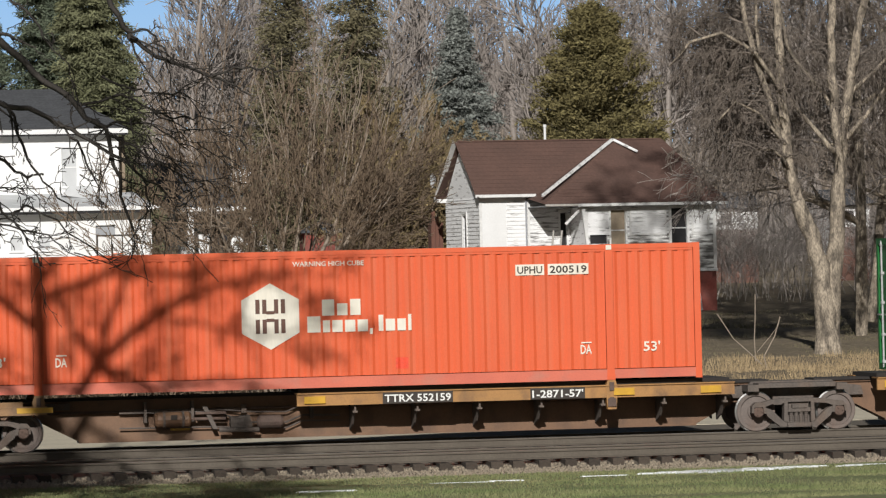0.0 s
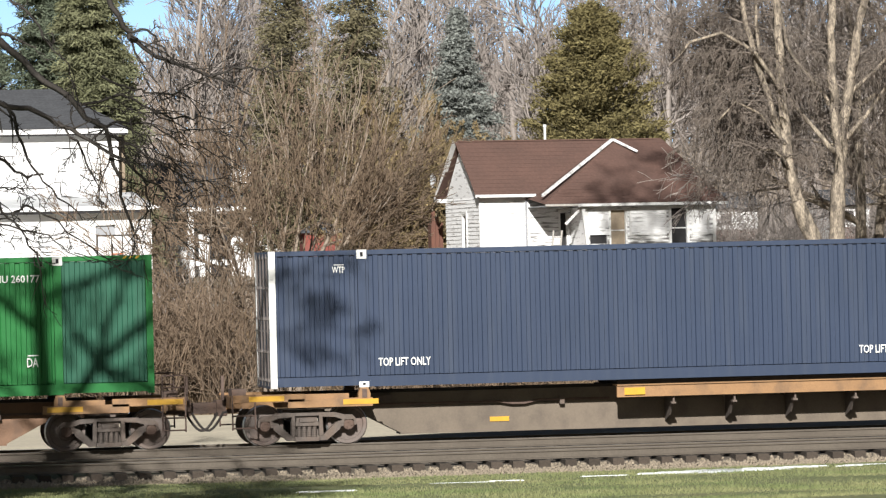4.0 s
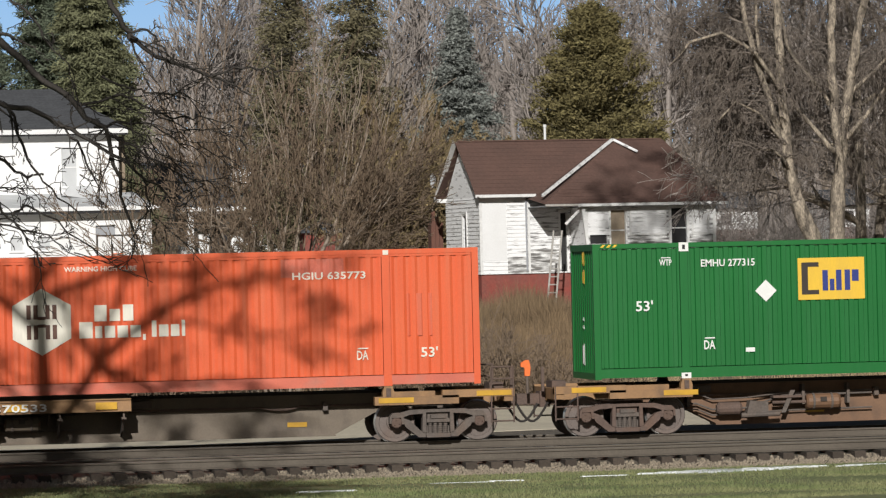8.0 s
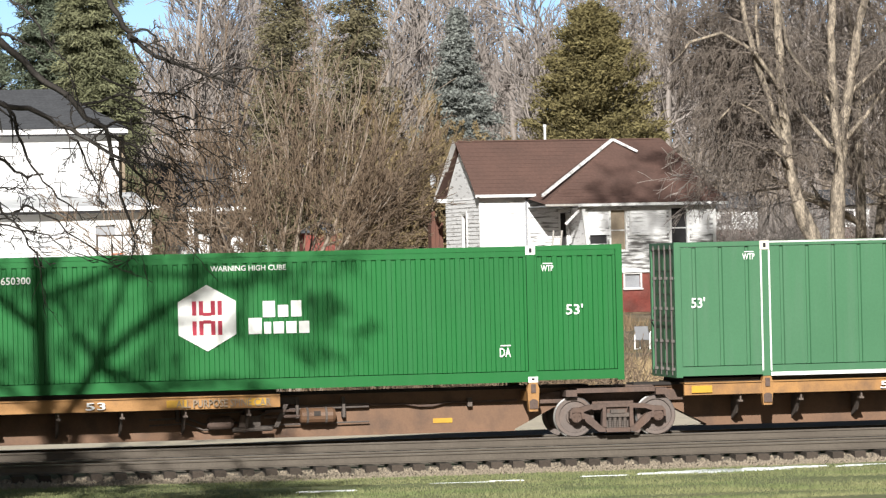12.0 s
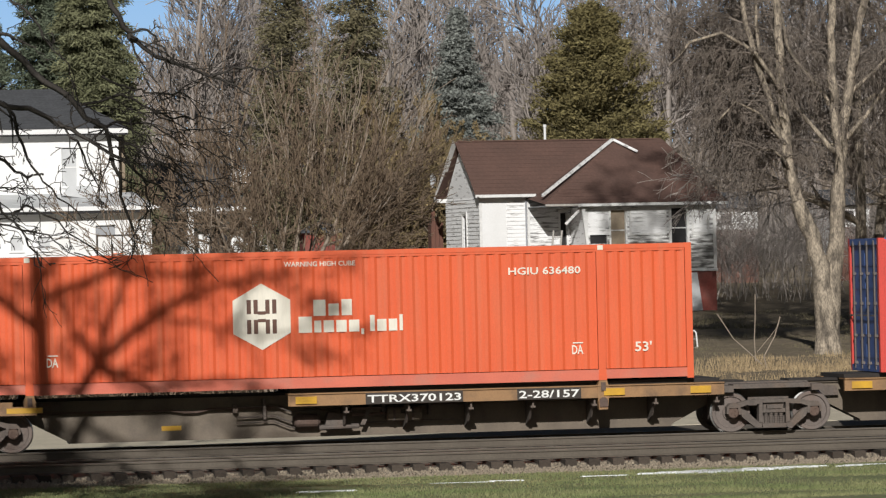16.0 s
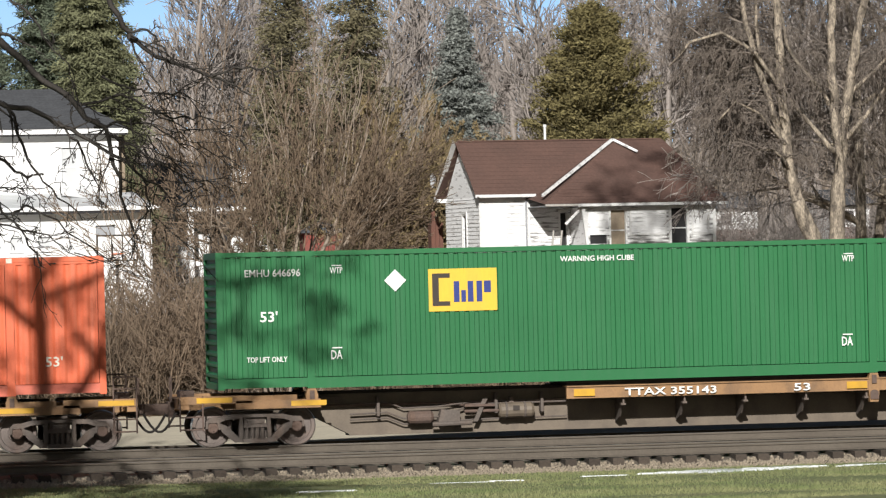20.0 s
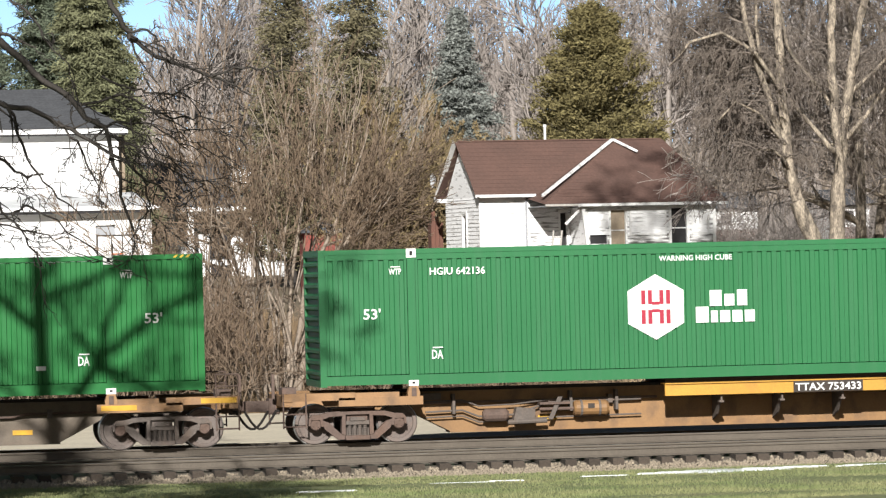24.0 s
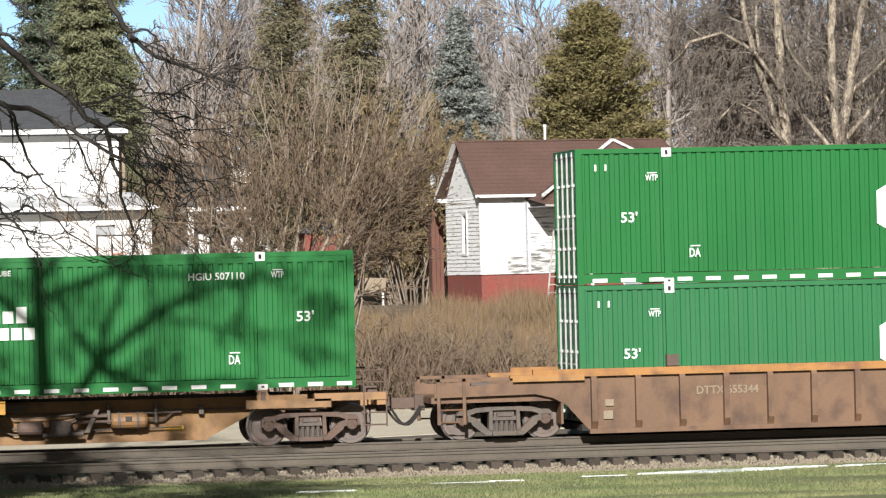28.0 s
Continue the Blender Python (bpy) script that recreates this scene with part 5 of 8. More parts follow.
big_tree()
for i, (x, y, h, r, ln) in enumerate(((38.6, 150, 17, 0.24, 0.0), (41.5, 160, 16, 0.22, 0.05), (44.0, 158, 17, 0.25, -0.03))):
    rw = bare(200 + i, x, y, ground_z(x, y) - 0.2, h, r, 4, 5, 0.6, 0.06, 0.14, (ln, 0), 0.011, 0.2)
    v, f = tubes(rw[rw[:, 6] > 0.05], 6)
    v2, f2 = tubes(rw[rw[:, 6] <= 0.05], 3)
    plant("bare_tree", "leafless grey tree with drooping twigs on the bank", "tree", [("trunk", v, f, M["bark"]), ("crown", v2, f2, M["twig_grey"])], "bare trees on the bank")

# pale dead sticks in the grass by the big tree
stick = thing("dead_sapling", "pale dead sapling sticks standing in dry grass", "sapling", at=(30.25, 132.0, 0.30))
for pts, r in (([(0.25, 0, 0.2), (0.22, 0, 0.9), (0.27, 0.02, 1.6), (0.28, 0, 2.35)], 0.024), ([(0.55, 0, 0.0), (0.2, 0, 0.35), (-0.45, 0.05, 0.95), (-0.95, 0.1, 1.75)], 0.024), ([(0.50, 0, -0.6), (0.6, 0, 0.0), (0.52, 0, 0.35), (0.9, 0.05, 1.0), (1.1, 0.1, 1.6)], 0.028), ([(0.3, 0, 0.5), (0.75, 0, 1.0), (0.95, 0, 1.25)], 0.014)):
    part("stick", Shape().path(pts, r * 0.7, 6), M["twig"], stick)


# the near tree whose shade falls on the train, left of the view; its low limbs hang into the picture
def shade_tree():
    rng = np.random.default_rng(61)
    wood, twigs = [], []
    x, y = 1.3, 70.0
    spine_ = [(x - 0.1, y, -0.5), (x, y, 3.0), (x + 0.04, y, 7.0), (x + 0.06, y, 9.6), (x - 0.10, y, 13.2), (x - 0.35, y, 16.0), (x - 0.5, y, 18.5)]
    rad = (0.42, 0.33, 0.26, 0.22, 0.145, 0.09, 0.05)
    for (a, b, r0, r1) in zip(spine_, spine_[1:], rad, rad[1:]):
        wood.append((*a, *b, r0, r1))

    def limb(pts, r0, r1, kids, length, depth=2, droop=0.0, up=0.05, least=0.013):
        n = len(pts) - 1
        for i in range(n):
            a, b = np.array(pts[i]), np.array(pts[i + 1])
            ra, rb = r0 + (r1 - r0) * i / n, r0 + (r1 - r0) * (i + 1) / n
            wood.append((*a, *b, ra, rb))
            for k in range(max(1, round(kids * 0.5))):
                c = a + (b - a) * rng.random()
                d = (b - a) / np.linalg.norm(b - a) * 0.6 + rng.normal(0, 0.6, 3)
                grow(rng, c, d, length * rng.uniform(0.6, 1.2), max(rb * 0.55, least), depth, 0.55, 5, up, droop, 0.62, 4, 0.16, twigs, least)

    # x and height of the limbs; they lie close to the plane of the trunk
    limb([(x + 0.1, y, 9.3), (x + 0.55, y + 0.2, 10.3), (x + 1.15, y + 0.2, 11.3), (x + 2.3, y, 12.4), (x + 3.8, y, 13.0), (x + 5.2, y, 13.2)], 0.17, 0.05, 4, 1.5)
    limb([(x + 1.15, y + 0.2, 11.3), (x + 2.2, y - 0.2, 10.9), (x + 3.8, y - 0.2, 11.1), (x + 5.6, y - 0.3, 10.6)], 0.11, 0.035, 4, 1.4)
    limb([(x + 1.15, y + 0.2, 11.3), (x + 1.5, y + 0.4, 12.2), (x + 2.0, y + 0.4, 13.4), (x + 3.0, y, 14.4)], 0.09, 0.035, 4, 1.3)
    limb([(x + 0.65, y + 0.2, 10.5), (x + 1.6, y, 10.1), (x + 3.2, y, 9.7), (x + 4.6, y, 9.8)], 0.09, 0.03, 4, 1.2)
    limb([(x + 1.15, y + 0.2, 11.3), (x + 0.55, y, 12.2), (x + 0.3, y, 13.4)], 0.08, 0.03, 3, 1.0)
    limb([(x + 0.05, y, 12.0), (x - 1.0, y, 12.9), (x - 2.4, y, 13.4), (x - 4.0, y, 13.8)], 0.13, 0.04, 4, 1.5)
    limb([(x + 0.05, y, 10.2), (x - 0.9, y, 11.0), (x - 2.2, y, 11.2)], 0.10, 0.03, 3, 1.4)
    limb([(x + 0.05, y, 12.8), (x + 1.4, y, 13.3), (x + 2.9, y, 13.2), (x + 4.2, y, 13.6)], 0.11, 0.04, 5, 1.3)
    limb([(x + 0.02, y, 13.2), (x + 1.0, y, 14.6), (x + 1.8, y, 16.0)], 0.10, 0.03, 4, 1.4)
    # unseen limbs low on the trunk, added to shade the lawn and the track
    for k in range(14):
        a = rng.uniform(-0.6, 1)
        z0 = 3.6 + 0.36 * k
        ex = x + (a * 2.2 if a < 0 else a * 1.7)
        limb([(x, y, z0), (0.5 * (x + ex), y + 0.6 * a, z0 + 0.35), (ex, y - 0.4, z0 + 0.4)], 0.10, 0.04, 9, 0.8, 2, 0.0, 0.02, 0.02)
    # low limbs that hang to the right, into view: jagged, with short crooked twigs
    def hang(pts, r0, r1, kids=3, length=0.8, depth=2):
        yy = y - 0.8 + rng.uniform(-0.5, 0.5)
        pts = [np.array((p[0], yy, p[1])) for p in pts]
        line, r0, r1 = [pts[0]], r0 * 1.2, r1 * 1.25
        for a, b in zip(pts, pts[1:]):
            for k in (1, 2, 3, 4):
                line.append(a + (b - a) * k / 4 + (rng.normal(0, 0.028, 3) if k < 4 else 0))
        n = len(line) - 1
        for i in range(n):
            a, b = line[i], line[i + 1]
            ra, rb = r0 + (r1 - r0) * i / n, r0 + (r1 - r0) * (i + 1) / n
            twigs.append((*a, *b, ra, rb))
            if rng.random() < kids / 8:
                d = (b - a) / np.linalg.norm(b - a) * 0.7 + np.array((rng.normal(0, 0.5), rng.normal(0, 0.2), rng.normal(-0.1, 0.55)))
                grow(rng, b, d, length * rng.uniform(0.5, 1.3), max(rb * 0.55, 0.009), depth, 0.7, 2, -0.03, 0.05, 0.55, 6, 0.20, twigs, 0.0065)
        return yy

    def from_trunk(pts, r, at_z):
        """The hidden run of a limb from the trunk to where it comes into view."""
        (px_, pz) = pts[0]
        wood.append((x + 0.1, y, at_z, px_, y - 0.8, pz, r * 1.5, r))
        return pts

    hang(from_trunk([(3.2, 7.82), (4.10, 6.97), (4.79, 6.42), (5.29, 5.88), (5.46, 4.95), (5.67, 4.37)], 0.05, 8.9), 0.055, 0.014, 4, 0.9)
    hang(from_trunk([(3.0, 6.55), (3.56, 6.48), (4.16, 6.31), (4.78, 5.96), (5.52, 5.53), (6.2, 4.95)], 0.045, 7.0), 0.045, 0.014, 4, 0.8)
    hang(from_trunk([(5.2, 8.4), (5.57, 7.69), (5.88, 7.36), (6.35, 7.10), (7.12, 6.84), (7.62, 6.55)], 0.05, 10.0), 0.042, 0.010, 4, 0.9)
    hang(from_trunk([(3.6, 8.3), (4.01, 7.94), (4.34, 7.42), (4.7, 7.0)], 0.03, 9.4), 0.022, 0.007, 3, 0.7)
    hang([(7.0, 6.88), (7.5, 6.98), (7.9, 7.01), (8.35, 6.92)], 0.018, 0.006, 3, 0.6)
    hang([(5.62, 7.62), (5.98, 7.58), (6.16, 7.36), (6.30, 7.12)], 0.02, 0.008, 2, 0.5)
    hang([(4.79, 6.42), (5.54, 6.62), (6.03, 6.37), (6.67, 5.99)], 0.022, 0.007, 4, 0.7)
    hang([(5.2, 6.9), (5.7, 6.66), (6.1, 6.62), (6.53, 6.6)], 0.018, 0.006, 4, 0.6)
    hang([(6.03, 6.37), (6.39, 6.20), (6.78, 6.24), (7.46, 6.02)], 0.016, 0.006, 3, 0.6)
    hang([(5.1, 6.1), (5.57, 6.17), (6.03, 6.14), (6.66, 5.68)], 0.022, 0.007, 4, 0.7)
    hang([(5.29, 5.95), (5.66, 5.78), (6.16, 5.44), (6.83, 5.11)], 0.022, 0.007, 4, 0.7)
    hang([(3.62, 6.46), (3.96, 5.56), (4.34, 5.09), (4.82, 4.57)], 0.022, 0.008, 3, 0.5)
    hang(from_trunk([(3.2, 5.75), (3.6, 5.55), (3.95, 5.27), (4.2, 5.31)], 0.03, 6.3), 0.026, 0.012, 2, 0.5)
    hang([(4.5, 6.2), (4.86, 5.75), (5.05, 5.3), (5.2, 4.85)], 0.020, 0.008, 3, 0.5)
    hang(from_trunk([(3.3, 5.10), (3.53, 5.13), (3.9, 5.10), (4.3, 5.12)], 0.02, 5.6), 0.016, 0.006, 4, 0.5)
    hang(from_trunk([(3.2, 5.2), (3.52, 4.90), (3.89, 4.43), (4.14, 3.95)], 0.025, 5.5), 0.022, 0.010, 4, 0.6)
    hang([(3.7, 4.66), (3.92, 4.84), (4.22, 4.67), (4.99, 4.12), (5.4, 3.8)], 0.018, 0.006, 3, 0.5)
    hang(from_trunk([(3.1, 4.6), (3.51, 4.54), (4.29, 4.35), (4.75, 4.0)], 0.02, 5.1), 0.018, 0.006, 4, 0.5)
    hang([(5.87, 5.25), (5.97, 4.88), (5.9, 4.65), (5.8, 4.5)], 0.014, 0.006, 2, 0.4)
    # the dense tangle of crooked twigs where the limbs cross
    for k in range(30):
        tx, tz = rng.uniform(4.7, 6.9), rng.uniform(4.9, 7.1)
        if tz > 8.6 - 0.3 * tx:
            continue
        grow(rng, (tx, y - 0.8 + rng.normal(0, 0.4), tz), (rng.uniform(0.1, 1.0), rng.normal(0, 0.2), rng.normal(-0.35, 0.5)), rng.uniform(0.6, 1.6), 0.012, 1, 0.65, 4, -0.03, 0.05, 0.6, 8, 0.20, twigs, 0.0065)
    # thin twigs that hang before the train
    for tx, tz, dx, dz, ln in ((4.10, 4.10, 0.18, -1.0, 1.2), (4.7, 4.05, 1.0, -0.35, 1.1)):
        grow(rng, (tx, y - 0.8, tz), (dx, 0.0, dz), ln, 0.011, 1, 0.5, 4, -0.02, 0.05, 0.45, 9, 0.16, twigs, 0.0055)
    # an unseen bushy bough high over the lawn, added to cast soft shade on the train
    limb([(x + 2.3, y, 12.4), (x + 3.6, y, 12.1), (x + 5.0, y, 11.9), (x + 6.2, y, 12.0)], 0.05, 0.02, 7, 1.1)
    wv, wf = tubes(wood, 8)
    tv, tf = tubes(twigs, 4)
    plant("shade_tree", "bare dark tree before the tracks with low hanging limbs", "tree", [("trunk", wv, wf, M["bark_dark"]), ("crown", tv, tf, M["bark_dark"])])


shade_tree()

# a tall bare tree beside the camera, out of view, whose shade lies on the lawn and the ballast
rw = bare(64, -0.7, 45.0, ground_z(0, 45.0) - 0.2, 16.6, 0.36, 4, 7, 0.66, 0.05, 0.0, (0.03, 0), 0.03, 0.52)
v, f = tubes(rw, 4)
plant("bare_tree", "tall bare tree on the lawn before the tracks", "tree", [("bare_tree", v, f, M["bark_dark"])])

# ---- lawn, snow, loose stone ----
def lawn_blades():
    rng = np.random.default_rng(71)
    n = 120000
    x, y = rng.uniform(2.0, 26.0, n), 66 + 18.2 * rng.random(n)
    z = np.array([ground_z(0, b) for b in y]) + 0.01
    hh = rng.uniform(0.012, 0.04, n)
    a = rng.uniform(0, math.pi, n)
    dx, dy = np.cos(a) * 0.012, np.sin(a) * 0.012
    v = np.stack([np.stack([x - dx, y - dy, z - 0.05], 1), np.stack([x + dx, y + dy, z - 0.05], 1), np.stack([x + rng.normal(0, 0.03, n), y + rng.normal(0, 0.03, n), z + hh], 1)], axis=1).reshape(-1, 3)
    plant("lawn_grass", "short green winter lawn with straw-coloured blades", "grass", [("lawn_grass", v, np.arange(3 * n).reshape(-1, 3), M["blade"])], kind="stuff")


lawn_blades()


def stones():
    rng = np.random.default_rng(72)
    n = 15000
    x = rng.uniform(1.0, 28.0, n)
    y = 83.25 + 1.15 * rng.random(n)
    z = np.interp(y, (83.25, 83.5, 84.1, 84.5), (-0.49, -0.45, -0.385, -0.32)) + rng.uniform(-0.01, 0.025, n)
    keep = ~((y > 84.02) & (np.abs((x + 0.251) % 0.502 - 0.251) < 0.15))
    x, y, z = x[keep], y[keep], z[keep]
    n = len(x)
    r = rng.uniform(0.018, 0.045, n)
    oct_ = np.array([(1, 0, 0), (-1, 0, 0), (0, 1, 0), (0, -1, 0), (0, 0, 1), (0, 0, -1)], float)
    fs = np.array([(0, 2, 4), (2, 1, 4), (1, 3, 4), (3, 0, 4), (2, 0, 5), (1, 2, 5), (3, 1, 5), (0, 3, 5)])
    jit = rng.uniform(0.6, 1.25, (n, 6, 3))
    v = (oct_[None] * jit * r[:, None, None] + np.stack([x, y, z], 1)[:, None, :]).reshape(-1, 3)
    f = (fs[None] + (np.arange(n) * 6)[:, None, None]).reshape(-1, 3)
    plant("loose_ballast", "loose pale crushed stone on the ballast shoulder", "gravel", [("loose_ballast", v, f, M["stone"])], kind="stuff")


stones()


def snow_patch(x, y, w, d, seed):
    """A thin uneven sheet of old snow."""
    rng = random.Random(seed)
    n = 110
    ring = []
    for i in range(n):
        a = 2 * math.pi * i / n
        r = 1 + 0.35 * math.sin(3 * a + seed) * rng.uniform(0.4, 1) + 0.2 * math.sin(7 * a + 2 * seed) + 0.16 * math.sin(17 * a + seed) + rng.uniform(-0.22, 0.22)
        ring.append((x + w * r * math.cos(a), y + d * r * math.sin(a)))
    zc = ground_z(0, y)
    sh = Shape()
    vs = [(a, b, ground_z(0, b) - 0.01) for a, b in ring] + [(x + (a - x) * 0.86, y + (b - y) * 0.8, ground_z(0, y + (b - y) * 0.8) + 0.022) for a, b in ring]
    sh.faces(vs, [(i, (i + 1) % n, (i + 1) % n + n, i + n) for i in range(n)] + [tuple(range(n, 2 * n))])
    tagged(part("snow_patch", sh, M["snow"]), "thin patch of old snow on the lawn", "snow", "snow patches")


for i, (x, y, w, d) in enumerate(((17.65, 81.25, 0.62, 0.42), (18.35, 81.5, 0.72, 0.46), (19.25, 82.05, 0.62, 0.12), (19.95, 82.3, 0.35, 0.06), (16.75, 81.1, 0.30, 0.07), (15.6, 80.5, 0.36, 0.07), (12.6, 79.2, 0.50, 0.07), (13.5, 79.6, 0.25, 0.05), (9.7, 77.2, 0.40, 0.07), (21.2, 82.2, 0.45, 0.16), (20.75, 81.8, 0.22, 0.06))):
    snow_patch(x, y, w, d, i)
# ---- the train ----
SHIFT = [(0, -0.715), (1, -13.489), (2, -26.227), (3, -38.985), (3.5, -45.365), (5.5, -70.844), (6, -77.183), (7, -89.924), (8, -102.642), (9, -115.352),
         (10, -128.067), (11, -140.886), (12, -153.783), (12.5, -160.241), (14.5, -185.705), (15, -192.153), (16, -205.129), (17, -217.663), (18, -230.58),
         (19, -243.511), (20, -256.492), (21, -269.486), (23.5, -301.507), (24, -307.859), (25, -320.86), (26, -333.857), (27, -346.446), (28, -359.392)]
FACE_Y, BED_Z, TRACK_Y = 89.13, 1.2075, 90.425
LONG, WIDE, HIGH = 16.154, 2.59, 2.896
movers = []
POST = (1.98, 14.17)
GLYPHS = {}


def lettering(text, height):
    """A word as a thin mesh in the x-z plane, its lower left corner at the origin, with capitals of that height."""
    if (text, height) not in GLYPHS:
        cu = bpy.data.curves.new("text", "FONT")
        cu.body, cu.size, cu.extrude, cu.resolution_u, cu.offset = text, height / 0.70, 0.004, 2, height * 0.022
        tmp = bpy.data.objects.new("text", cu)
        me = bpy.data.meshes.new_from_object(tmp)
        bpy.data.objects.remove(tmp)
        me.transform(Matrix.Rotation(radians(90), 4, "X"))
        x0 = min(v.co.x for v in me.vertices)
        me.transform(Matrix.Translation((-x0, 0, 0)))
        GLYPHS[text, height] = me, max(v.co.x for v in me.vertices)
    return GLYPHS[text, height]


def write(text, height, x, z, material, parent, y=0.017, width=None, name="lettering"):
    src, w = lettering(text, height)
    key = (text, height, material.name, width)
    if key not in GLYPHS:
        me = src.copy()
        if width:
            me.transform(Matrix.Diagonal((width / w, 1, 1, 1)))
        me.materials.append(material)
        GLYPHS[key] = me
    ob = part(name, GLYPHS[key], None, parent)
    ob.location = (x, y, z)
    return ob


def plate(name, x0, z0, x1, z1, material, parent, y=0.0205, label="", t=0.008):
    return part(name, Shape().box(x0, y - t, z0, x1, y, z1), material, parent, label)


def corrugated(x0, x1, z0, z1, pitch, out, slope, depth, y0, sign=1):
    """A wall of pressed ribs: flats of width out at y0, grooves depth deeper."""
    n = max(1, round((x1 - x0) / pitch))
    p = (x1 - x0) / n
    line = [(x0, y0)]
    for i in range(n):
        a = x0 + i * p
        line += [(a + out * 0.5, y0), (a + out * 0.5 + slope, y0 + sign * depth), (a + p - out * 0.5 - slope, y0 + sign * depth), (a + p - out * 0.5, y0)]
    line.append((x1, y0))
    sh = Shape()
    vs = [(x, y, z0) for x, y in line] + [(x, y, z1) for x, y in line]
    k = len(line)
    sh.faces(vs, [(i, i + 1, i + 1 + k, i + k) for i in range(k - 1)])
    return sh


RIBS = {"fine": (0.210, 0.100, 0.014, 0.036), "soft": (0.268, 0.075, 0.060, 0.027), "wide": (0.585, 0.485, 0.018, 0.040)}
SHARED = {}


def shared(key, make):
    if key not in SHARED:
        SHARED[key] = make()
    return SHARED[key]


def mesh_of(key, sh, material):
    me = sh.mesh(key[0])
    me.materials.append(material)
    return me


def container(label, paint, ribs, end, group="containers on the train", end_paint=None, left_paint=None, right_paint=None, rods="rod_dark", header=0.0):
    """A 53 ft box: ribbed walls between posts and rails, roof, floor, and a door end or a closed end toward the front."""
    c = thing("container", label, "shipping container", group)
    p = M[paint]
    rail = M["orange_rail"] if paint.startswith("orange") else p
    pitch, out, slope, depth = RIBS[ribs]
    spans = [(0.15, POST[0] - 0.095, left_paint), (POST[0] + 0.09, POST[1] - 0.095, None), (POST[1] + 0.09, LONG - 0.15, right_paint)]
    for x0, x1, other in spans:
        q = M[other or paint]
        me = shared(("side_panel", q.name, x0, ribs, header), lambda: mesh_of(("side_panel",), corrugated(x0, x1, 0.24, HIGH - 0.117 - header, pitch, out, slope, depth, 0.022), q))
        part("side_panel", me, None, c, "repainted panel section" if other else "")
        me = shared(("far_panel", q.name, x0, ribs), lambda: mesh_of(("side_panel",), corrugated(x0, x1, 0.24, HIGH - 0.117, pitch, out, slope, -depth, WIDE - 0.022), q))
        part("side_panel", me, None, c)
    if header:
        part("header_plate", shared(("header_plate", paint, header), lambda: mesh_of(("header_plate",), Shape().box(0.15, 0.012, HIGH - 0.117 - header, LONG - 0.15, 0.03, HIGH - 0.107), p)), None, c)
    for y in (0.0, WIDE - 0.07):
        part("top_rail", shared(("top_rail", paint), lambda: mesh_of(("top_rail",), Shape().box(0.14, 0, HIGH - 0.105, LONG - 0.14, 0.07, HIGH - 0.005), p)), None, c).location.y = y
        part("bottom_rail", shared(("bottom_rail", paint), lambda: mesh_of(("bottom_rail",), Shape().box(0.14, 0, 0.03, POST[0] - 0.08, 0.07, 0.225).box(POST[0] + 0.08, 0, 0.0, POST[1] - 0.08, 0.07, 0.225).box(POST[1] + 0.08, 0, 0.03, LONG - 0.14, 0.07, 0.225), rail)), None, c).location.y = y
        for x, q in ((0.0, left_paint), (LONG - 0.14, right_paint)):
            q = q if q in ("post_red", "mark_white") else paint
            part("corner_post", shared(("corner_post", q), lambda: mesh_of(("corner_post",), Shape().box(0, 0, 0, 0.14, 0.12, HIGH), M[q])), None, c).location = (x, min(y, WIDE - 0.12), 0)
        for x in POST:
            part("lifting_post", shared(("lifting_post", paint), lambda: mesh_of(("lifting_post",), Shape().box(-0.085, -0.006, 0.11, 0.08, 0.116, HIGH - 0.12), p)), None, c).location = (x, min(y, WIDE - 0.112), 0)
            for z in (0.0, HIGH - 0.12):
                cast = mesh_casting(p)
                ob = part("corner_casting", cast, None, c)
                ob.location = (x, y if y == 0 else WIDE, z)
                if y:
                    ob.rotation_euler.z = math.pi
    part("roof", shared(("roof", paint), lambda: mesh_of(("roof",), Shape().box(0.14, 0.07, HIGH - 0.04, LONG - 0.14, WIDE - 0.07, HIGH - 0.012), p)), None, c)
    part("floor", shared(("floor",), lambda: mesh_of(("floor",), Shape().box(0.05, 0.07, 0.06, LONG - 0.05, WIDE - 0.07, 0.15), M["rubber"])), None, c)
    part("end_wall", shared(("end_wall", paint), lambda: mesh_of(("end_wall",), Shape().box(LONG - 0.06, 0.12, 0.04, LONG - 0.02, WIDE - 0.12, HIGH - 0.02), p)), None, c)
    ep = M[end_paint or paint]
    for z in (0.0, HIGH - 0.14):
        part("end_sill", shared(("end_sill", paint), lambda: mesh_of(("end_sill",), Shape().box(0.0, 0.12, 0.0, 0.10, WIDE - 0.12, 0.14), p)), None, c).location.z = z
    if end == "door":
        for k in (0, 1):
            y0 = 0.125 + k * 1.175
            d = part("door", shared(("door", ep.name), lambda: mesh_of(("door",), door_shape(), ep)), None, c)
            d.location.y = y0
            for yy in (0.25, 0.85):
                rod = part("locking_rod", shared(("locking_rod", rods), lambda: rod_mesh(rods)), None, d)
                rod.location.y = yy
    elif end == "ribbed":
        sh = Shape().box(0.06, 0.12, 0.14, 0.09, WIDE - 0.12, HIGH - 0.12)
        part("end_wall", shared(("front_wall", ep.name), lambda: mesh_of(("end_wall",), sh, ep)), None, c)
        for i in range(11):
            part("end_rib", shared(("end_rib", ep.name), lambda: mesh_of(("end_rib",), Shape().prism([(0.06, 0.0), (0.0, 0.035), (0.0, 0.10), (0.06, 0.135)], 0.14, WIDE - 0.14), ep)), None, c).location.z = 0.22 + i * 0.232
    else:
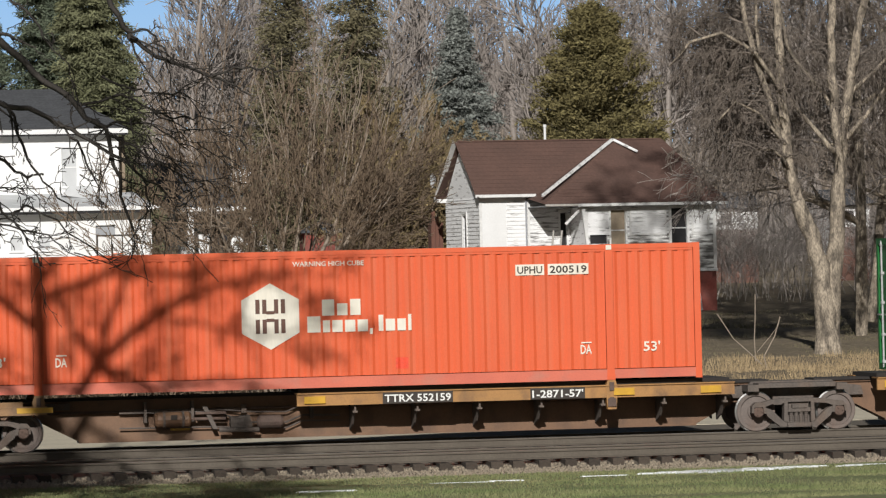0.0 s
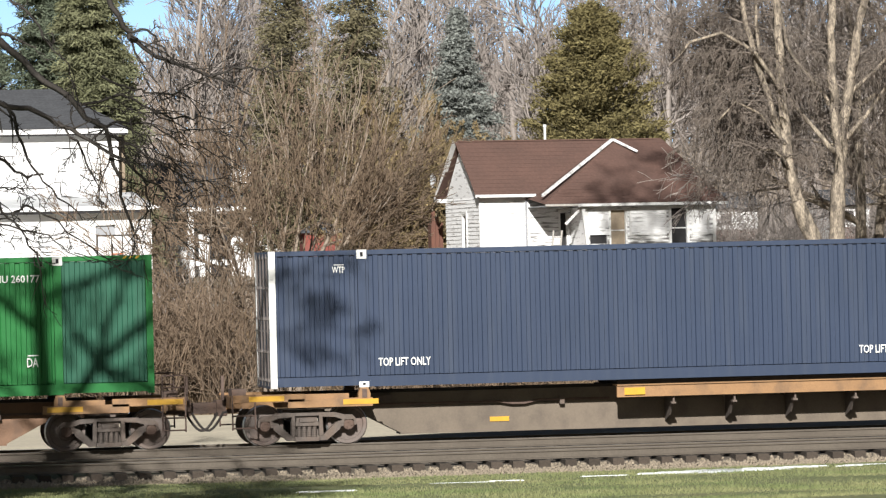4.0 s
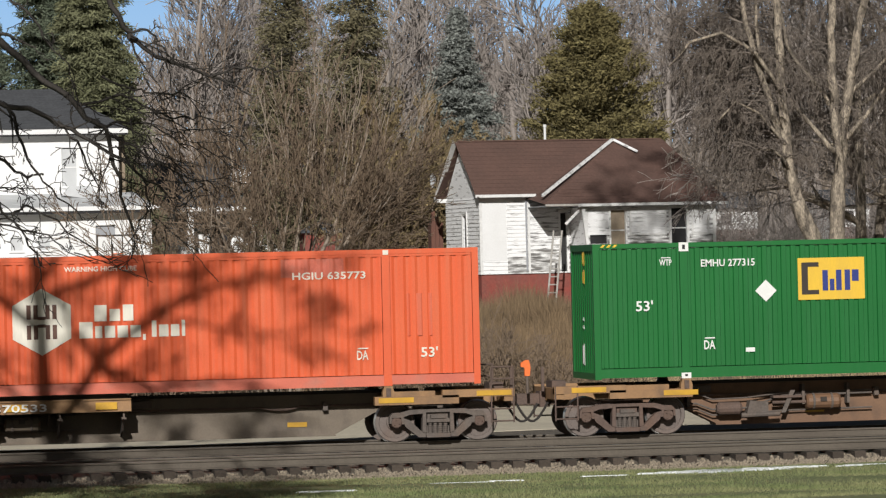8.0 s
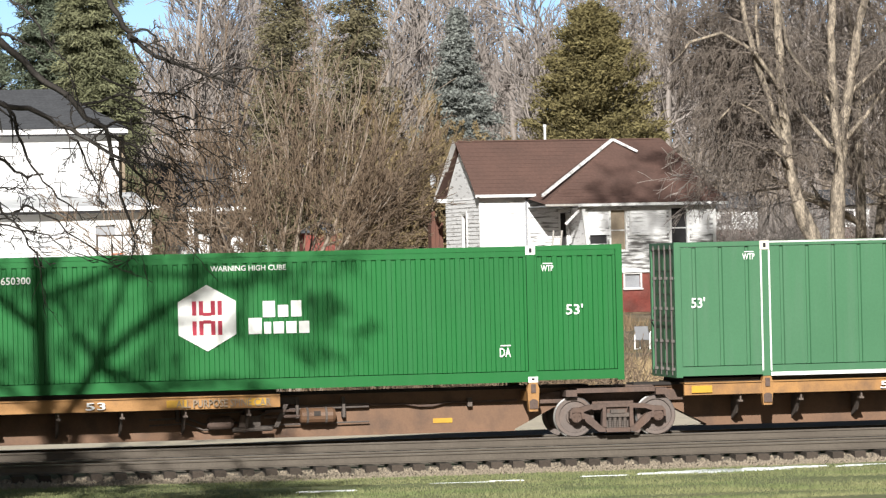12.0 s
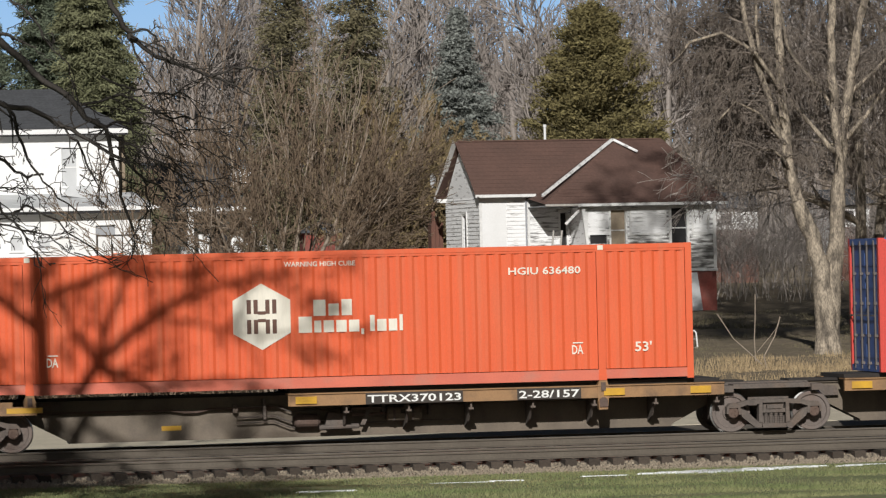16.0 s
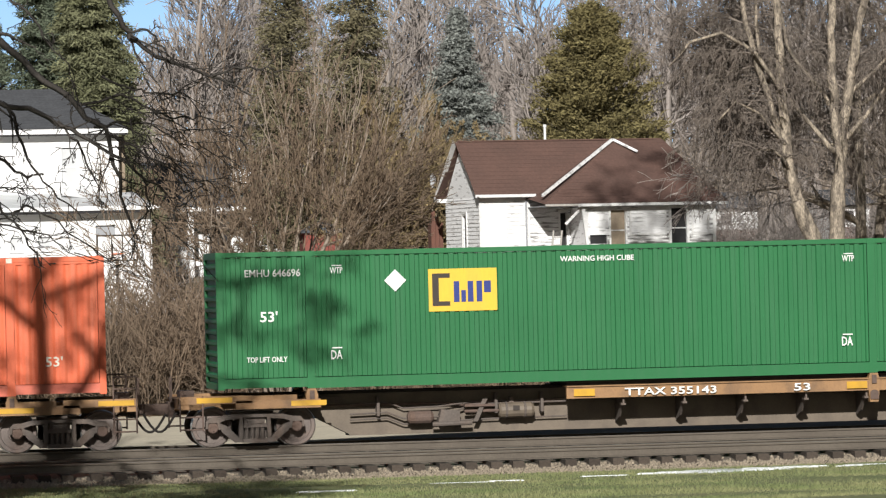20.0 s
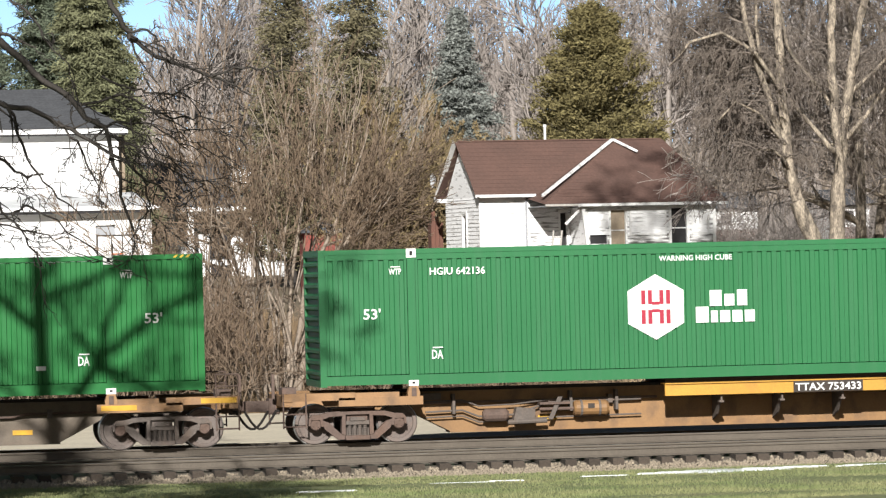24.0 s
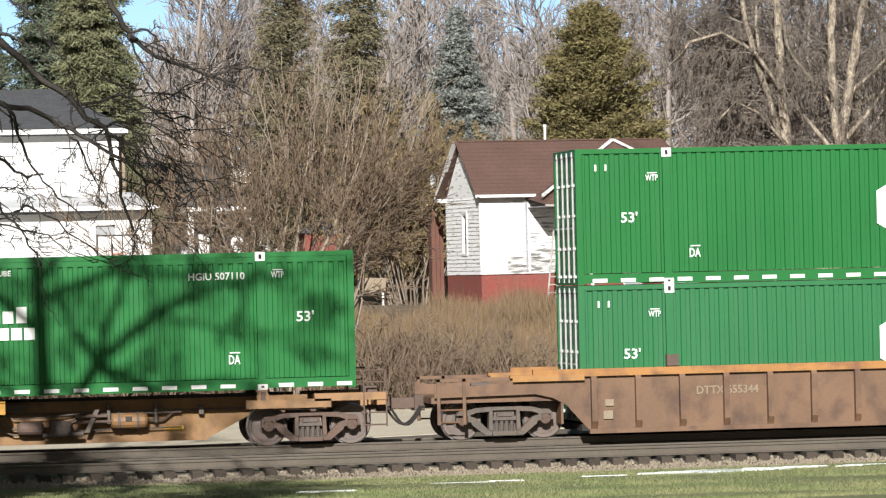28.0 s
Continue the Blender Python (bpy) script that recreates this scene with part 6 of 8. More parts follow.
        def front():
            sh = corrugated(0.12, WIDE - 0.12, 0.14, HIGH - 0.12, 0.235, 0.10, 0.035, 0.04, 0.02)
            sh.v = [(y, x, z) for x, y, z in sh.v]
            return mesh_of(("end_wall",), sh, ep)
        part("end_wall", shared(("corr_front", ep.name), front), None, c)
        for yy, z0, z1, w, k in ((1.05, 2.45, 2.75, 0.10, "mark_yellow"), (1.05, 2.05, 2.35, 0.10, "mark_yellow"), (1.2, 0.30, 0.75, 0.10, "mark_white"), (1.2, 1.25, 1.33, 0.08, "mark_white"), (1.2, 1.08, 1.16, 0.08, "mark_white")):
            part("end_label", shared(("end_label", z0), lambda: mesh_of(("end_label",), Shape().box(0.006, yy, z0, 0.014, yy + w, z1).box(0.006, yy + w * 1.4, z0 + 0.03, 0.014, yy + w * 2.2, z1 - 0.03), M[k])), None, c)
    return c


def door_shape():
    sh = Shape().box(0.05, 0.0, 0.15, 0.09, 1.165, HIGH - 0.13)
    for i in range(5):
        sh.box(0.035, 0.02, 0.30 + i * 0.5, 0.05, 1.145, 0.62 + i * 0.5)
    return sh


def rod_mesh(key):
    sh = Shape().rod((0.0, 0, 0.05), (0.0, 0, HIGH - 0.05), 0.024, 8)
    for z in (0.15, 0.75, 1.45, 2.1, HIGH - 0.16):
        sh.box(-0.03, -0.05, z, 0.045, 0.05, z + 0.06)
    sh.box(-0.03, 0, 1.2, -0.012, 0.35, 1.235)
    return mesh_of(("locking_rod",), sh, M[key])


def mesh_casting(p):
    def make():
        sh = Shape().box(-0.089, -0.012, 0.0, 0.089, 0.15, 0.118)
        me = sh.mesh("corner_casting")
        me.materials.append(p)
        return me
    return shared(("casting", p.name), make)


def casting_marks(c, top="mark_white", bottom=None):
    """The pale paint round the lifting holes on the near face, with the dark hole."""
    for x in POST:
        for z, m in ((HIGH - 0.19, top), (-0.01, bottom)):
            if m:
                mark = plate("casting_plate", x - 0.105, z, x + 0.105, z + (0.19 if z > 1 else 0.12), M[m], c, y=-0.0135, t=0.006)
                part("lifting_hole", Shape().box(x - 0.03, -0.026, z + 0.045, x + 0.03, -0.0205, z + (0.14 if z > 1 else 0.09)), M["dark_in"], mark)


def hexagon_badge(c, x, z, bars, face="mark_white", w=1.22, h=1.40):
    """A pale upright hexagon with plain bars in it."""
    poly = [(x, z + h / 2), (x - w / 2, z + h / 4), (x - w / 2, z - h / 4), (x, z - h / 2), (x + w / 2, z - h / 4), (x + w / 2, z + h / 4)]
    badge = part("badge", Shape().prism(poly, 0.011, 0.021), M[face], c)
    for dx in (-0.27, -0.125, 0.125, 0.27):
        for z0, z1 in ((0.06, 0.36), (-0.36, -0.06)):
            if abs(dx) < 0.2:
                z0, z1 = (0.06, 0.36) if z0 > 0 else (-0.36, -0.06)
            part("badge_bar", Shape().box(x + dx - 0.045, 0.005, z + z0, x + dx + 0.045, 0.0105, z + z1), M[bars], badge)
    for z0 in (0.045, -0.115):
        part("badge_bar", Shape().box(x - 0.08, 0.005, z + z0, x + 0.08, 0.0105, z + z0 + 0.07), M[bars], badge)


def word_bars(c, x, z, h, widths, material, gap=0.05, low=()):
    """A trade name as plain bars, one for each letter; low bars are three quarters high, or hang below the line."""
    for i, w in enumerate(widths):
        z0, z1 = z, z + h * (0.74 if i in low else 1.0)
        plate("name_bar", x, z0, x + w, z1, M[material], c)
        x += w + gap
    return x


def hexagon_marks(c, colour):
    inc = colour == "orange"
    x = 6.89 if inc else 7.25
    hexagon_badge(c, x, 1.53, "mark_brown" if inc else "mark_red", "mark_cream" if inc else "mark_white")
    word = "mark_cream" if inc else "mark_white"
    word_bars(c, x + 1.10 if inc else x + 1.18, 1.52, 0.34, (0.26, 0.22, 0.22), word, 0.06, (1,))
    z = 1.17
    end = word_bars(c, x + 0.78 if inc else x + 0.87, z, 0.34, (0.28, 0.15, 0.22, 0.22, 0.22), word, 0.05, (1, 2, 3, 4))
    if inc:
        plate("name_bar", end - 0.01, z - 0.06, end + 0.05, z + 0.06, M[word], c)
        word_bars(c, end + 0.18, z, 0.34, (0.10, 0.2, 0.18, 0.07), word, 0.05, (1, 2))


def board_marks(c, x, z, w=1.47, h=0.94, pale=False):
    """A yellow board with one dark and two blue plain bars."""
    board = part("logo_board", Shape().box(x, 0.011, z, x + w, 0.021, z + h), M["mark_yellow"], c, "yellow board with dark and blue bars")
    for x0, x1, z0, z1, k in ((0.08, 0.22, 0.12, 0.84, "mark_black"), (0.22, 0.46, 0.12, 0.22, "mark_black"), (0.22, 0.46, 0.74, 0.84, "mark_black"),
                              (0.54, 0.66, 0.20, 0.66, "mark_blue"), (0.84, 0.96, 0.20, 0.66, "mark_blue"), (0.70, 0.80, 0.20, 0.46, "mark_blue"), (1.03, 1.15, 0.20, 0.66, "mark_blue"), (1.19, 1.34, 0.40, 0.66, "mark_blue")):
        part("logo_bar", Shape().box(x + x0 * w / 1.47, 0.005, z + z0 * h / 0.94, x + x1 * w / 1.47, 0.0105, z + z1 * h / 0.94), M[k], board)


def paint_patch(c, ribs, x0, x1, z0, z1, material):
    """A coat of other paint on the ribs between the posts."""
    pitch, out, slope, depth = RIBS[ribs]
    a, b = POST[0] + 0.09, POST[1] - 0.095
    p = (b - a) / max(1, round((b - a) / pitch))
    k0, k1 = round((x0 - a) / p), round((x1 - a) / p)
    part("paint_patch", corrugated(a + k0 * p, a + k1 * p, z0, z1, p, out, slope, depth, 0.0195), M[material], c)


def diamond(c, x, z, r=0.235):
    part("placard", Shape().prism([(x - r, z), (x, z - r), (x + r, z), (x, z + r)], 0.011, 0.021), M["mark_white"], c, "plain white diamond placard")


def da(c, x, z=0.62, m="mark_white", right=False):
    write("DA", 0.19, x, z, M[m], c, width=0.24)
    plate("arrow_bar", x + 0.02, z + 0.225, x + 0.24, z + 0.25, M[m], c)


def wtp(c, x, z=2.44, m="mark_white"):
    write("WTP", 0.13, x, z, M[m], c, width=0.27)
    plate("arrow_bar", x + 0.04, z + 0.155, x + 0.25, z + 0.175, M[m], c)


def reflectors(c):
    for i in range(26):
        x = 0.32 + i * 0.617
        if min(abs(x + 0.16 - q) for q in POST) > 0.25:
            plate("reflector_strip", x, 0.045, x + 0.32, 0.125, M["mark_white"], c, y=-0.001, t=0.006)


def place(ob, s, y=FACE_Y, z=BED_Z):
    ob.location = (s, y, z)
    movers.append((ob, s, y, z))


# one builder for each livery
def orange_box(s, number, label, paint="orange", end="door", x_num=12.18):
    c = container(label, paint, "soft", end, header=0.04)
    hexagon_marks(c, "orange")
    w = M["mark_cream"]
    write("WARNING HIGH CUBE", 0.10, 7.38, 2.57, w, c, width=1.52)
    write("53'", 0.2, 0.95, 0.60, w, c, width=0.36)
    write("53'", 0.2, 14.89, 0.60, w, c, width=0.36)
    da(c, 2.35, 0.58, "mark_cream")
    da(c, 13.52, 0.57, "mark_cream")
    if number:
        write(number, 0.15, x_num, 2.29, w, c, width=1.56)
    for x in POST:
        plate("casting_plate", x - 0.06, HIGH - 0.12, x + 0.06, HIGH - 0.02, M["mark_cream"], c, y=-0.0135, t=0.006)
    place(c, s)
    return c


def green_box(s, number, label, paint="green", end="door", strips=True, x_num=12.6):
    c = container(label, paint, "fine", end, rods="rod", header=0.11)
    hexagon_marks(c, "green")
    w = M["mark_white"]
    write("WARNING HIGH CUBE", 0.11, 7.34, 2.51, w, c, width=1.6)
    write("53'", 0.21, 0.94, 1.42, w, c, width=0.37)
    write("53'", 0.21, 14.92, 1.42, w, c, width=0.37)
    da(c, 2.39, 0.55)
    da(c, 13.47, 0.55)
    wtp(c, 1.50, 2.35)
    wtp(c, 14.40, 2.35)
    write(number, 0.15, x_num, 2.33, w, c, width=1.19)
    casting_marks(c, bottom="mark_white")
    if strips:
        reflectors(c)
    place(c, s)
    return c


def green_board_box(s, number, label, logo, dia, num, end="front", paint="green", warn=None, wtps=(1.45, 14.41), das=(2.39, 13.5), f53=((0.92, 1.45), (14.91, 1.46)), top_lift=(), small=(3.3, 12.62), right_paint=None, white_castings=True, dz=1.82, lz=1.6):
    c = container(label, paint, "fine", end, right_paint=right_paint, rods="rod" if not white_castings else "rod_dark")
    w = M["mark_white"]
    board_marks(c, logo, lz, 1.47, 0.90)
    diamond(c, dia, dz)
    if number:
        write(number, 0.15, num, 2.37, w, c, width=1.18)
    else:
        for i in range(10):
            plate("number_bar", num + i * 0.12, 2.37, num + i * 0.12 + 0.085, 2.52, w, c)
    if warn:
        write("WARNING HIGH CUBE", 0.11, warn, 2.55, w, c, width=1.6)
    for x, z in f53:
        write("53'", 0.21, x, z, w, c, width=0.37)
    for x in das:
        da(c, x, 0.6)
    for x in wtps:
        wtp(c, x, 2.41)
    for x in top_lift:
        write("TOP LIFT ONLY", 0.11, x, 0.57, w, c, width=0.86)
    for x in small:
        plate("data_plate", x, 0.52, x + 0.2, 0.61, w, c)
    if white_castings:
        casting_marks(c, bottom="mark_white" if end == "front" else None)
        for i in range(3):
            part("hazard_stripe", Shape().prism([(LONG - 0.62 + i * 0.13, HIGH - 0.075), (LONG - 0.56 + i * 0.13, HIGH - 0.075), (LONG - 0.51 + i * 0.13, HIGH - 0.02), (LONG - 0.57 + i * 0.13, HIGH - 0.02)], -0.005, 0.002), M["mark_yellow"], c)
            part("hazard_stripe", Shape().prism([(0.17 + i * 0.13, HIGH - 0.075), (0.23 + i * 0.13, HIGH - 0.075), (0.28 + i * 0.13, HIGH - 0.02), (0.22 + i * 0.13, HIGH - 0.02)], -0.005, 0.002), M["mark_yellow"], c)
    place(c, s)
    return c


G53 = "green ribbed container with red-barred hexagon"
O53 = "orange ribbed container with cream hexagon badge"
E53 = "green ribbed container with yellow logo board"

ca = orange_box(3.98, None, O53 + ", number on white plates", end="door")
for x, w, t in ((12.15, 0.62, "UPHU"), (12.85, 0.88, "200519")):
    pl = plate("number_panel", x, 2.27, x + w, 2.50, M["mark_cream"], ca)
    write(t, 0.15, x + 0.04, 2.31, M["mark_black"], pl, y=0.008, width=w - 0.08)
paint_patch(ca, "soft", 9.65, 9.92, 0.36, 0.60, "red_patch")
green_box(24.70, "HGIU 511534", G53 + " and white reflector strips")
green_board_box(43.27, "EMHU 260177", E53 + ", blue-green repainted end section", 7.32, 12.32, 12.62, end="door", warn=7.31, f53=((0.9, 1.45),), das=(2.37, 13.5), small=(3.4, 12.52), lz=1.1, right_paint="green_blue", wtps=(1.45,))
cd = container("navy blue ribbed container with one white corner post", "navy", "fine", "door", left_paint="mark_white", right_paint="mark_white")
for o in cd.children:
    if o.name.startswith("side_panel") and o.data.materials[0] == M["mark_white"]:
        o.data = shared(("navy_end", o.data.name), lambda: o.data.copy())
        o.data.materials[0] = M["navy"]
wtp(cd, 1.35, 2.42)
wtp(cd, 14.2, 2.42)
write("TOP LIFT ONLY", 0.17, 2.30, 0.43, M["mark_white"], cd, width=1.12)
write("TOP LIFT ONLY", 0.17, 12.75, 0.43, M["mark_white"], cd, width=1.12)
casting_marks(cd, "mark_white", "mark_white")
place(cd, 61.88)
ce = container("faded orange ribbed container with yellow board and red patches", "orange_worn", "soft", "door")
paint_patch(ce, "soft", 6.1, 7.5, 0.95, 2.35, "red_patch")
paint_patch(ce, "soft", 8.8, 9.9, 1.2, 1.9, "red_patch")
board_marks(ce, 7.59, 1.12, 1.25, 0.76)
for x, w, t in ((12.15, 0.62, "EMHU"), (12.85, 0.88, "201599")):
    pl = plate("number_panel", x, 2.24, x + w, 2.47, M["mark_cream"], ce)
    write(t, 0.15, x + 0.04, 2.28, M["mark_black"], pl, y=0.008, width=w - 0.08)
write("WARNING HIGH CUBE", 0.10, 7.36, 2.51, M["mark_cream"], ce, width=1.5)
for x, z in ((0.98, 0.58), (14.95, 0.56)):
    write("53'", 0.235, x, z, M["mark_cream"], ce, width=0.38)
for x in (2.45, 13.55):
    da(ce, x, 0.62, "mark_cream")
for x in POST:
    plate("casting_plate", x - 0.06, HIGH - 0.12, x + 0.06, HIGH - 0.02, M["mark_cream"], ce, y=-0.0135, t=0.006)
place(ce, 80.42)
cf = orange_box(101.10, "HGIU 635773", O53 + " and a dark overpainted band", end="door")
paint_patch(cf, "soft", 11.85, 13.2, 2.34, 2.72, "orange_rail")
paint_patch(cf, "soft", 14.62, 15.2, 1.05, 1.95, "orange_worn")
green_board_box(119.73, "EMHU 277315", E53 + " and white castings", 4.48, 3.77, 2.36, warn=7.33)
green_board_box(138.11, "EMHU 651658", E53 + " near its end", 10.22, 12.34, 14.6, end="door", warn=7.36, wtps=(2.40, 13.48), f53=((0.94, 1.90), (14.91, 1.88)), top_lift=(0.63, 14.6), small=(), white_castings=False, dz=2.17, lz=1.56)
green_box(155.35, "HGIU 650300", G53 + " and a ribbed end", end="ribbed", strips=False, x_num=2.38)
cj = container("pale green wide-ribbed container with white bottom rail", "green_pale", "wide", "door")
for x in (0.36,):
    write("53'", 0.21, x, 1.49, M["mark_white"], cj, width=0.3)
write("53'", 0.25, 15.4, 1.5, M["mark_white"], cj, width=0.3)
wtp(cj, 1.5, 2.5)
diamond(cj, 5.92, 1.77)
paint_patch(cj, "wide", 6.2, 10.0, 0.9, 2.25, "patch_blue")
plate("white_strip", POST[0] + 0.09, -0.005, POST[1] - 0.09, 0.075, M["mark_white"], cj, y=-0.002, t=0.006)
plate("white_strip", POST[0] + 0.10, HIGH - 0.045, POST[1] - 0.09, HIGH - 0.012, M["mark_white"], cj, y=-0.002, t=0.006)
for x in (1.88, 2.06):
    plate("white_strip", x, 0.1, x + 0.035, HIGH - 0.2, M["mark_white"], cj, y=-0.006, t=0.005)
plate("data_plate", 8.0, 2.62, 8.06, 2.92, M["mark_white"], cj)
plate("data_plate", 8.12, 2.62, 8.55, 2.71, M["mark_white"], cj)
plate("data_plate", 8.2, 2.45, 8.45, 2.55, M["mark_white"], cj)
casting_marks(cj, "mark_cream")
place(cj, 172.64)
green_board_box(189.54, "EMHU 265399", E53 + " and yellow corner stripes", 7.32, 12.31, 12.62, warn=7.29, lz=1.1)
orange_box(208.21, "HGIU 636480", O53 + " and a closed red-brown end", end="front", paint="orange")
cm = container("blue ribbed container with red corner posts and white name bars", "blue", "fine", "door", left_paint="post_red", right_paint="post_red")
for o in cm.children:
    if o.name.startswith("side_panel") and o.data.materials[0] == M["post_red"]:
        o.data = shared(("blue_end", o.data.name), lambda: o.data.copy())
        o.data.materials[0] = M["blue"]
for x0, x1 in ((0.0, 0.19), (LONG - 0.19, LONG)):
    plate("corner_paint", x0, 0.0, x1, HIGH - 0.03, M["post_red"], cm, y=-0.001, t=0.004)
part("badge", Shape().prism([(2.53, 2.04), (2.89, 1.66), (3.25, 2.04), (2.89, 2.42)], 0.011, 0.021), M["mark_white"], cm)
part("badge_bar", Shape().prism([(2.71, 2.04), (2.89, 1.85), (3.01, 1.97), (2.89, 2.09), (2.97, 2.17), (2.89, 2.25)], 0.005, 0.0105), M["mark_blue"], cm)
for i in range(9):
    plate("speed_stripe", 3.0, 1.64 + i * 0.09, 4.0 + 0.12 * (1 - abs(i - 5) / 5), 1.675 + i * 0.09, M["mark_white"], cm)
x = word_bars(cm, 5.23, 1.11, 0.58, (0.38,), "mark_orange", 0.07)
x = word_bars(cm, x, 1.10, 0.46, (0.34, 0.30, 0.30, 0.34), "mark_orange", 0.06)
x = word_bars(cm, 7.32, 1.11, 0.58, (0.36,), "mark_white", 0.07)
word_bars(cm, x, 1.10, 0.46, (0.28, 0.36, 0.32, 0.34, 0.30, 0.32, 0.36, 0.14, 0.34), "mark_white", 0.06)
pl = plate("height_plate", 7.86, 2.24, 8.38, 2.61, M["mark_white"], cm)
write("110'", 0.2, 7.91, 2.33, M["mark_blue"], pl, y=0.008, width=0.36)
write("53", 0.37, 14.88, 1.87, M["mark_white"], cm, width=0.4)
pl = plate("height_plate", 14.81, 1.40, 15.31, 1.77, M["mark_white"], cm)
write("110", 0.2, 14.90, 1.49, M["mark_blue"], pl, y=0.008, width=0.34)
write("PACU 532111", 0.11, 12.85, 2.36, M["mark_white"], cm, width=0.78)
plate("data_plate", 13.6, 2.56, 13.66, 2.74, M["mark_white"], cm)
plate("data_plate", 3.0, 0.42, 3.16, 0.48, M["mark_white"], cm)
plate("data_plate", 12.95, 0.30, 13.1, 0.36, M["mark_white"], cm)
plate("data_plate", 15.0, 0.48, 15.2, 0.66, M["mark_yellow"], cm)
plate("data_plate", 15.62, 0.90, 15.74, 1.06, M["mark_yellow"], cm)
casting_marks(cm, "mark_white", "mark_white")
place(cm, 228.48)
cn = orange_box(247.01, "HGIU 637402", O53 + " and rust streaks", end="door", paint="orange_pale")
paint_patch(cn, "soft", 10.85, 12.1, 2.40, 2.72, "mark_brown")
paint_patch(cn, "soft", 13.5, 13.78, 1.45, 2.0, "red_patch")
green_board_box(265.51, "EMHU 646696", E53 + " on faded green paint", 4.52, 3.81, 0.61, end="ribbed", paint="green_dull", warn=7.37, wtps=(2.42, 13.53), das=(2.41, 13.49), f53=((0.92, 1.42), (14.92, 1.44)), top_lift=(0.62, 14.6), small=(), white_castings=False, dz=2.23, lz=1.55)
green_box(283.91, "HGIU 510209", G53 + ", white strips and ribbed end", end="ribbed", x_num=2.38)
green_board_box(300.45, None, E53 + " beside the coupling", 4.48, 3.77, 2.36, warn=7.33)
green_box(319.05, "HGIU 642136", G53 + " on faded green paint", paint="green_dull", end="ribbed", strips=False, x_num=2.38)
green_board_box(336.50, "EMHU 275415", E53 + " and a yellow-lettered end", 4.49, 3.79, 2.38, warn=7.35)
green_box(355.18, "HGIU 507110", G53 + " and pale door rods", x_num=12.65)
for z, p, low in ((0.0, "green", 1), (2.91, "green", 0)):
    c = container("green ribbed container stacked in the well car" if low else "green ribbed container stacked on another one", p if not low else "green_dull", "fine", "door", "stacked containers", rods="rod")
    hexagon_badge(c, 7.2, 1.53, "mark_red")
    for x in (0.97, 14.85):
        write("53'", 0.21, x, 1.32, M["mark_white"], c, width=0.36)
    wtp(c, 1.52, 2.2)
    da(c, 2.45, 0.55)
    casting_marks(c, bottom="mark_white")
    reflectors(c)
    for i in range(2):
        plate("data_plate", 0.42 + i * 0.22, 2.42, 0.46 + i * 0.22, 2.56, M["mark_white"], c)
    place(c, 376.15, z=0.33 + z)
# ---- spine cars and the well car ----
WHEEL_R = 0.419
wheelsets = []


def wheel_mesh():
    sh = Shape().lathe([(0.10, -0.075), (0.17, -0.07), (0.19, -0.035), (0.33, -0.02), (0.345, -0.065), (WHEEL_R - 0.012, -0.07), (WHEEL_R, -0.06), (WHEEL_R, 0.03), (WHEEL_R + 0.026, 0.045), (WHEEL_R + 0.026, 0.072), (0.345, 0.075), (0.32, 0.02), (0.17, 0.04), (0.1, 0.07)], (0, 0, 0), "y", 32)
    me = sh.mesh("wheel")
    me.materials.append(M["wheel"])
    me.materials.append(M["tread"])
    for p in me.polygons:
        r = math.hypot(p.center.x, p.center.z)
        if r > WHEEL_R - 0.004 and len(p.vertices) == 4:
            p.material_index = 1
    return me


def axle_mesh():
    sh = Shape().rod((0, -0.95, 0), (0, 0.95, 0), 0.075, 12)
    return mesh_of(("axle",), sh, M["bogie"])


def cap_mesh():
    sh = Shape().lathe([(0.09, 0.06), (0.115, 0.05), (0.12, -0.05), (0.10, -0.07)], (0, 0, 0), "y", 14)
    for i in range(3):
        a = 2 * math.pi * i / 3
        sh.rod((0.06 * math.cos(a), -0.095, 0.06 * math.sin(a)), (0.06 * math.cos(a), -0.06, 0.06 * math.sin(a)), 0.017, 6)
    return mesh_of(("bearing_cap",), sh, M["bogie_rust"])


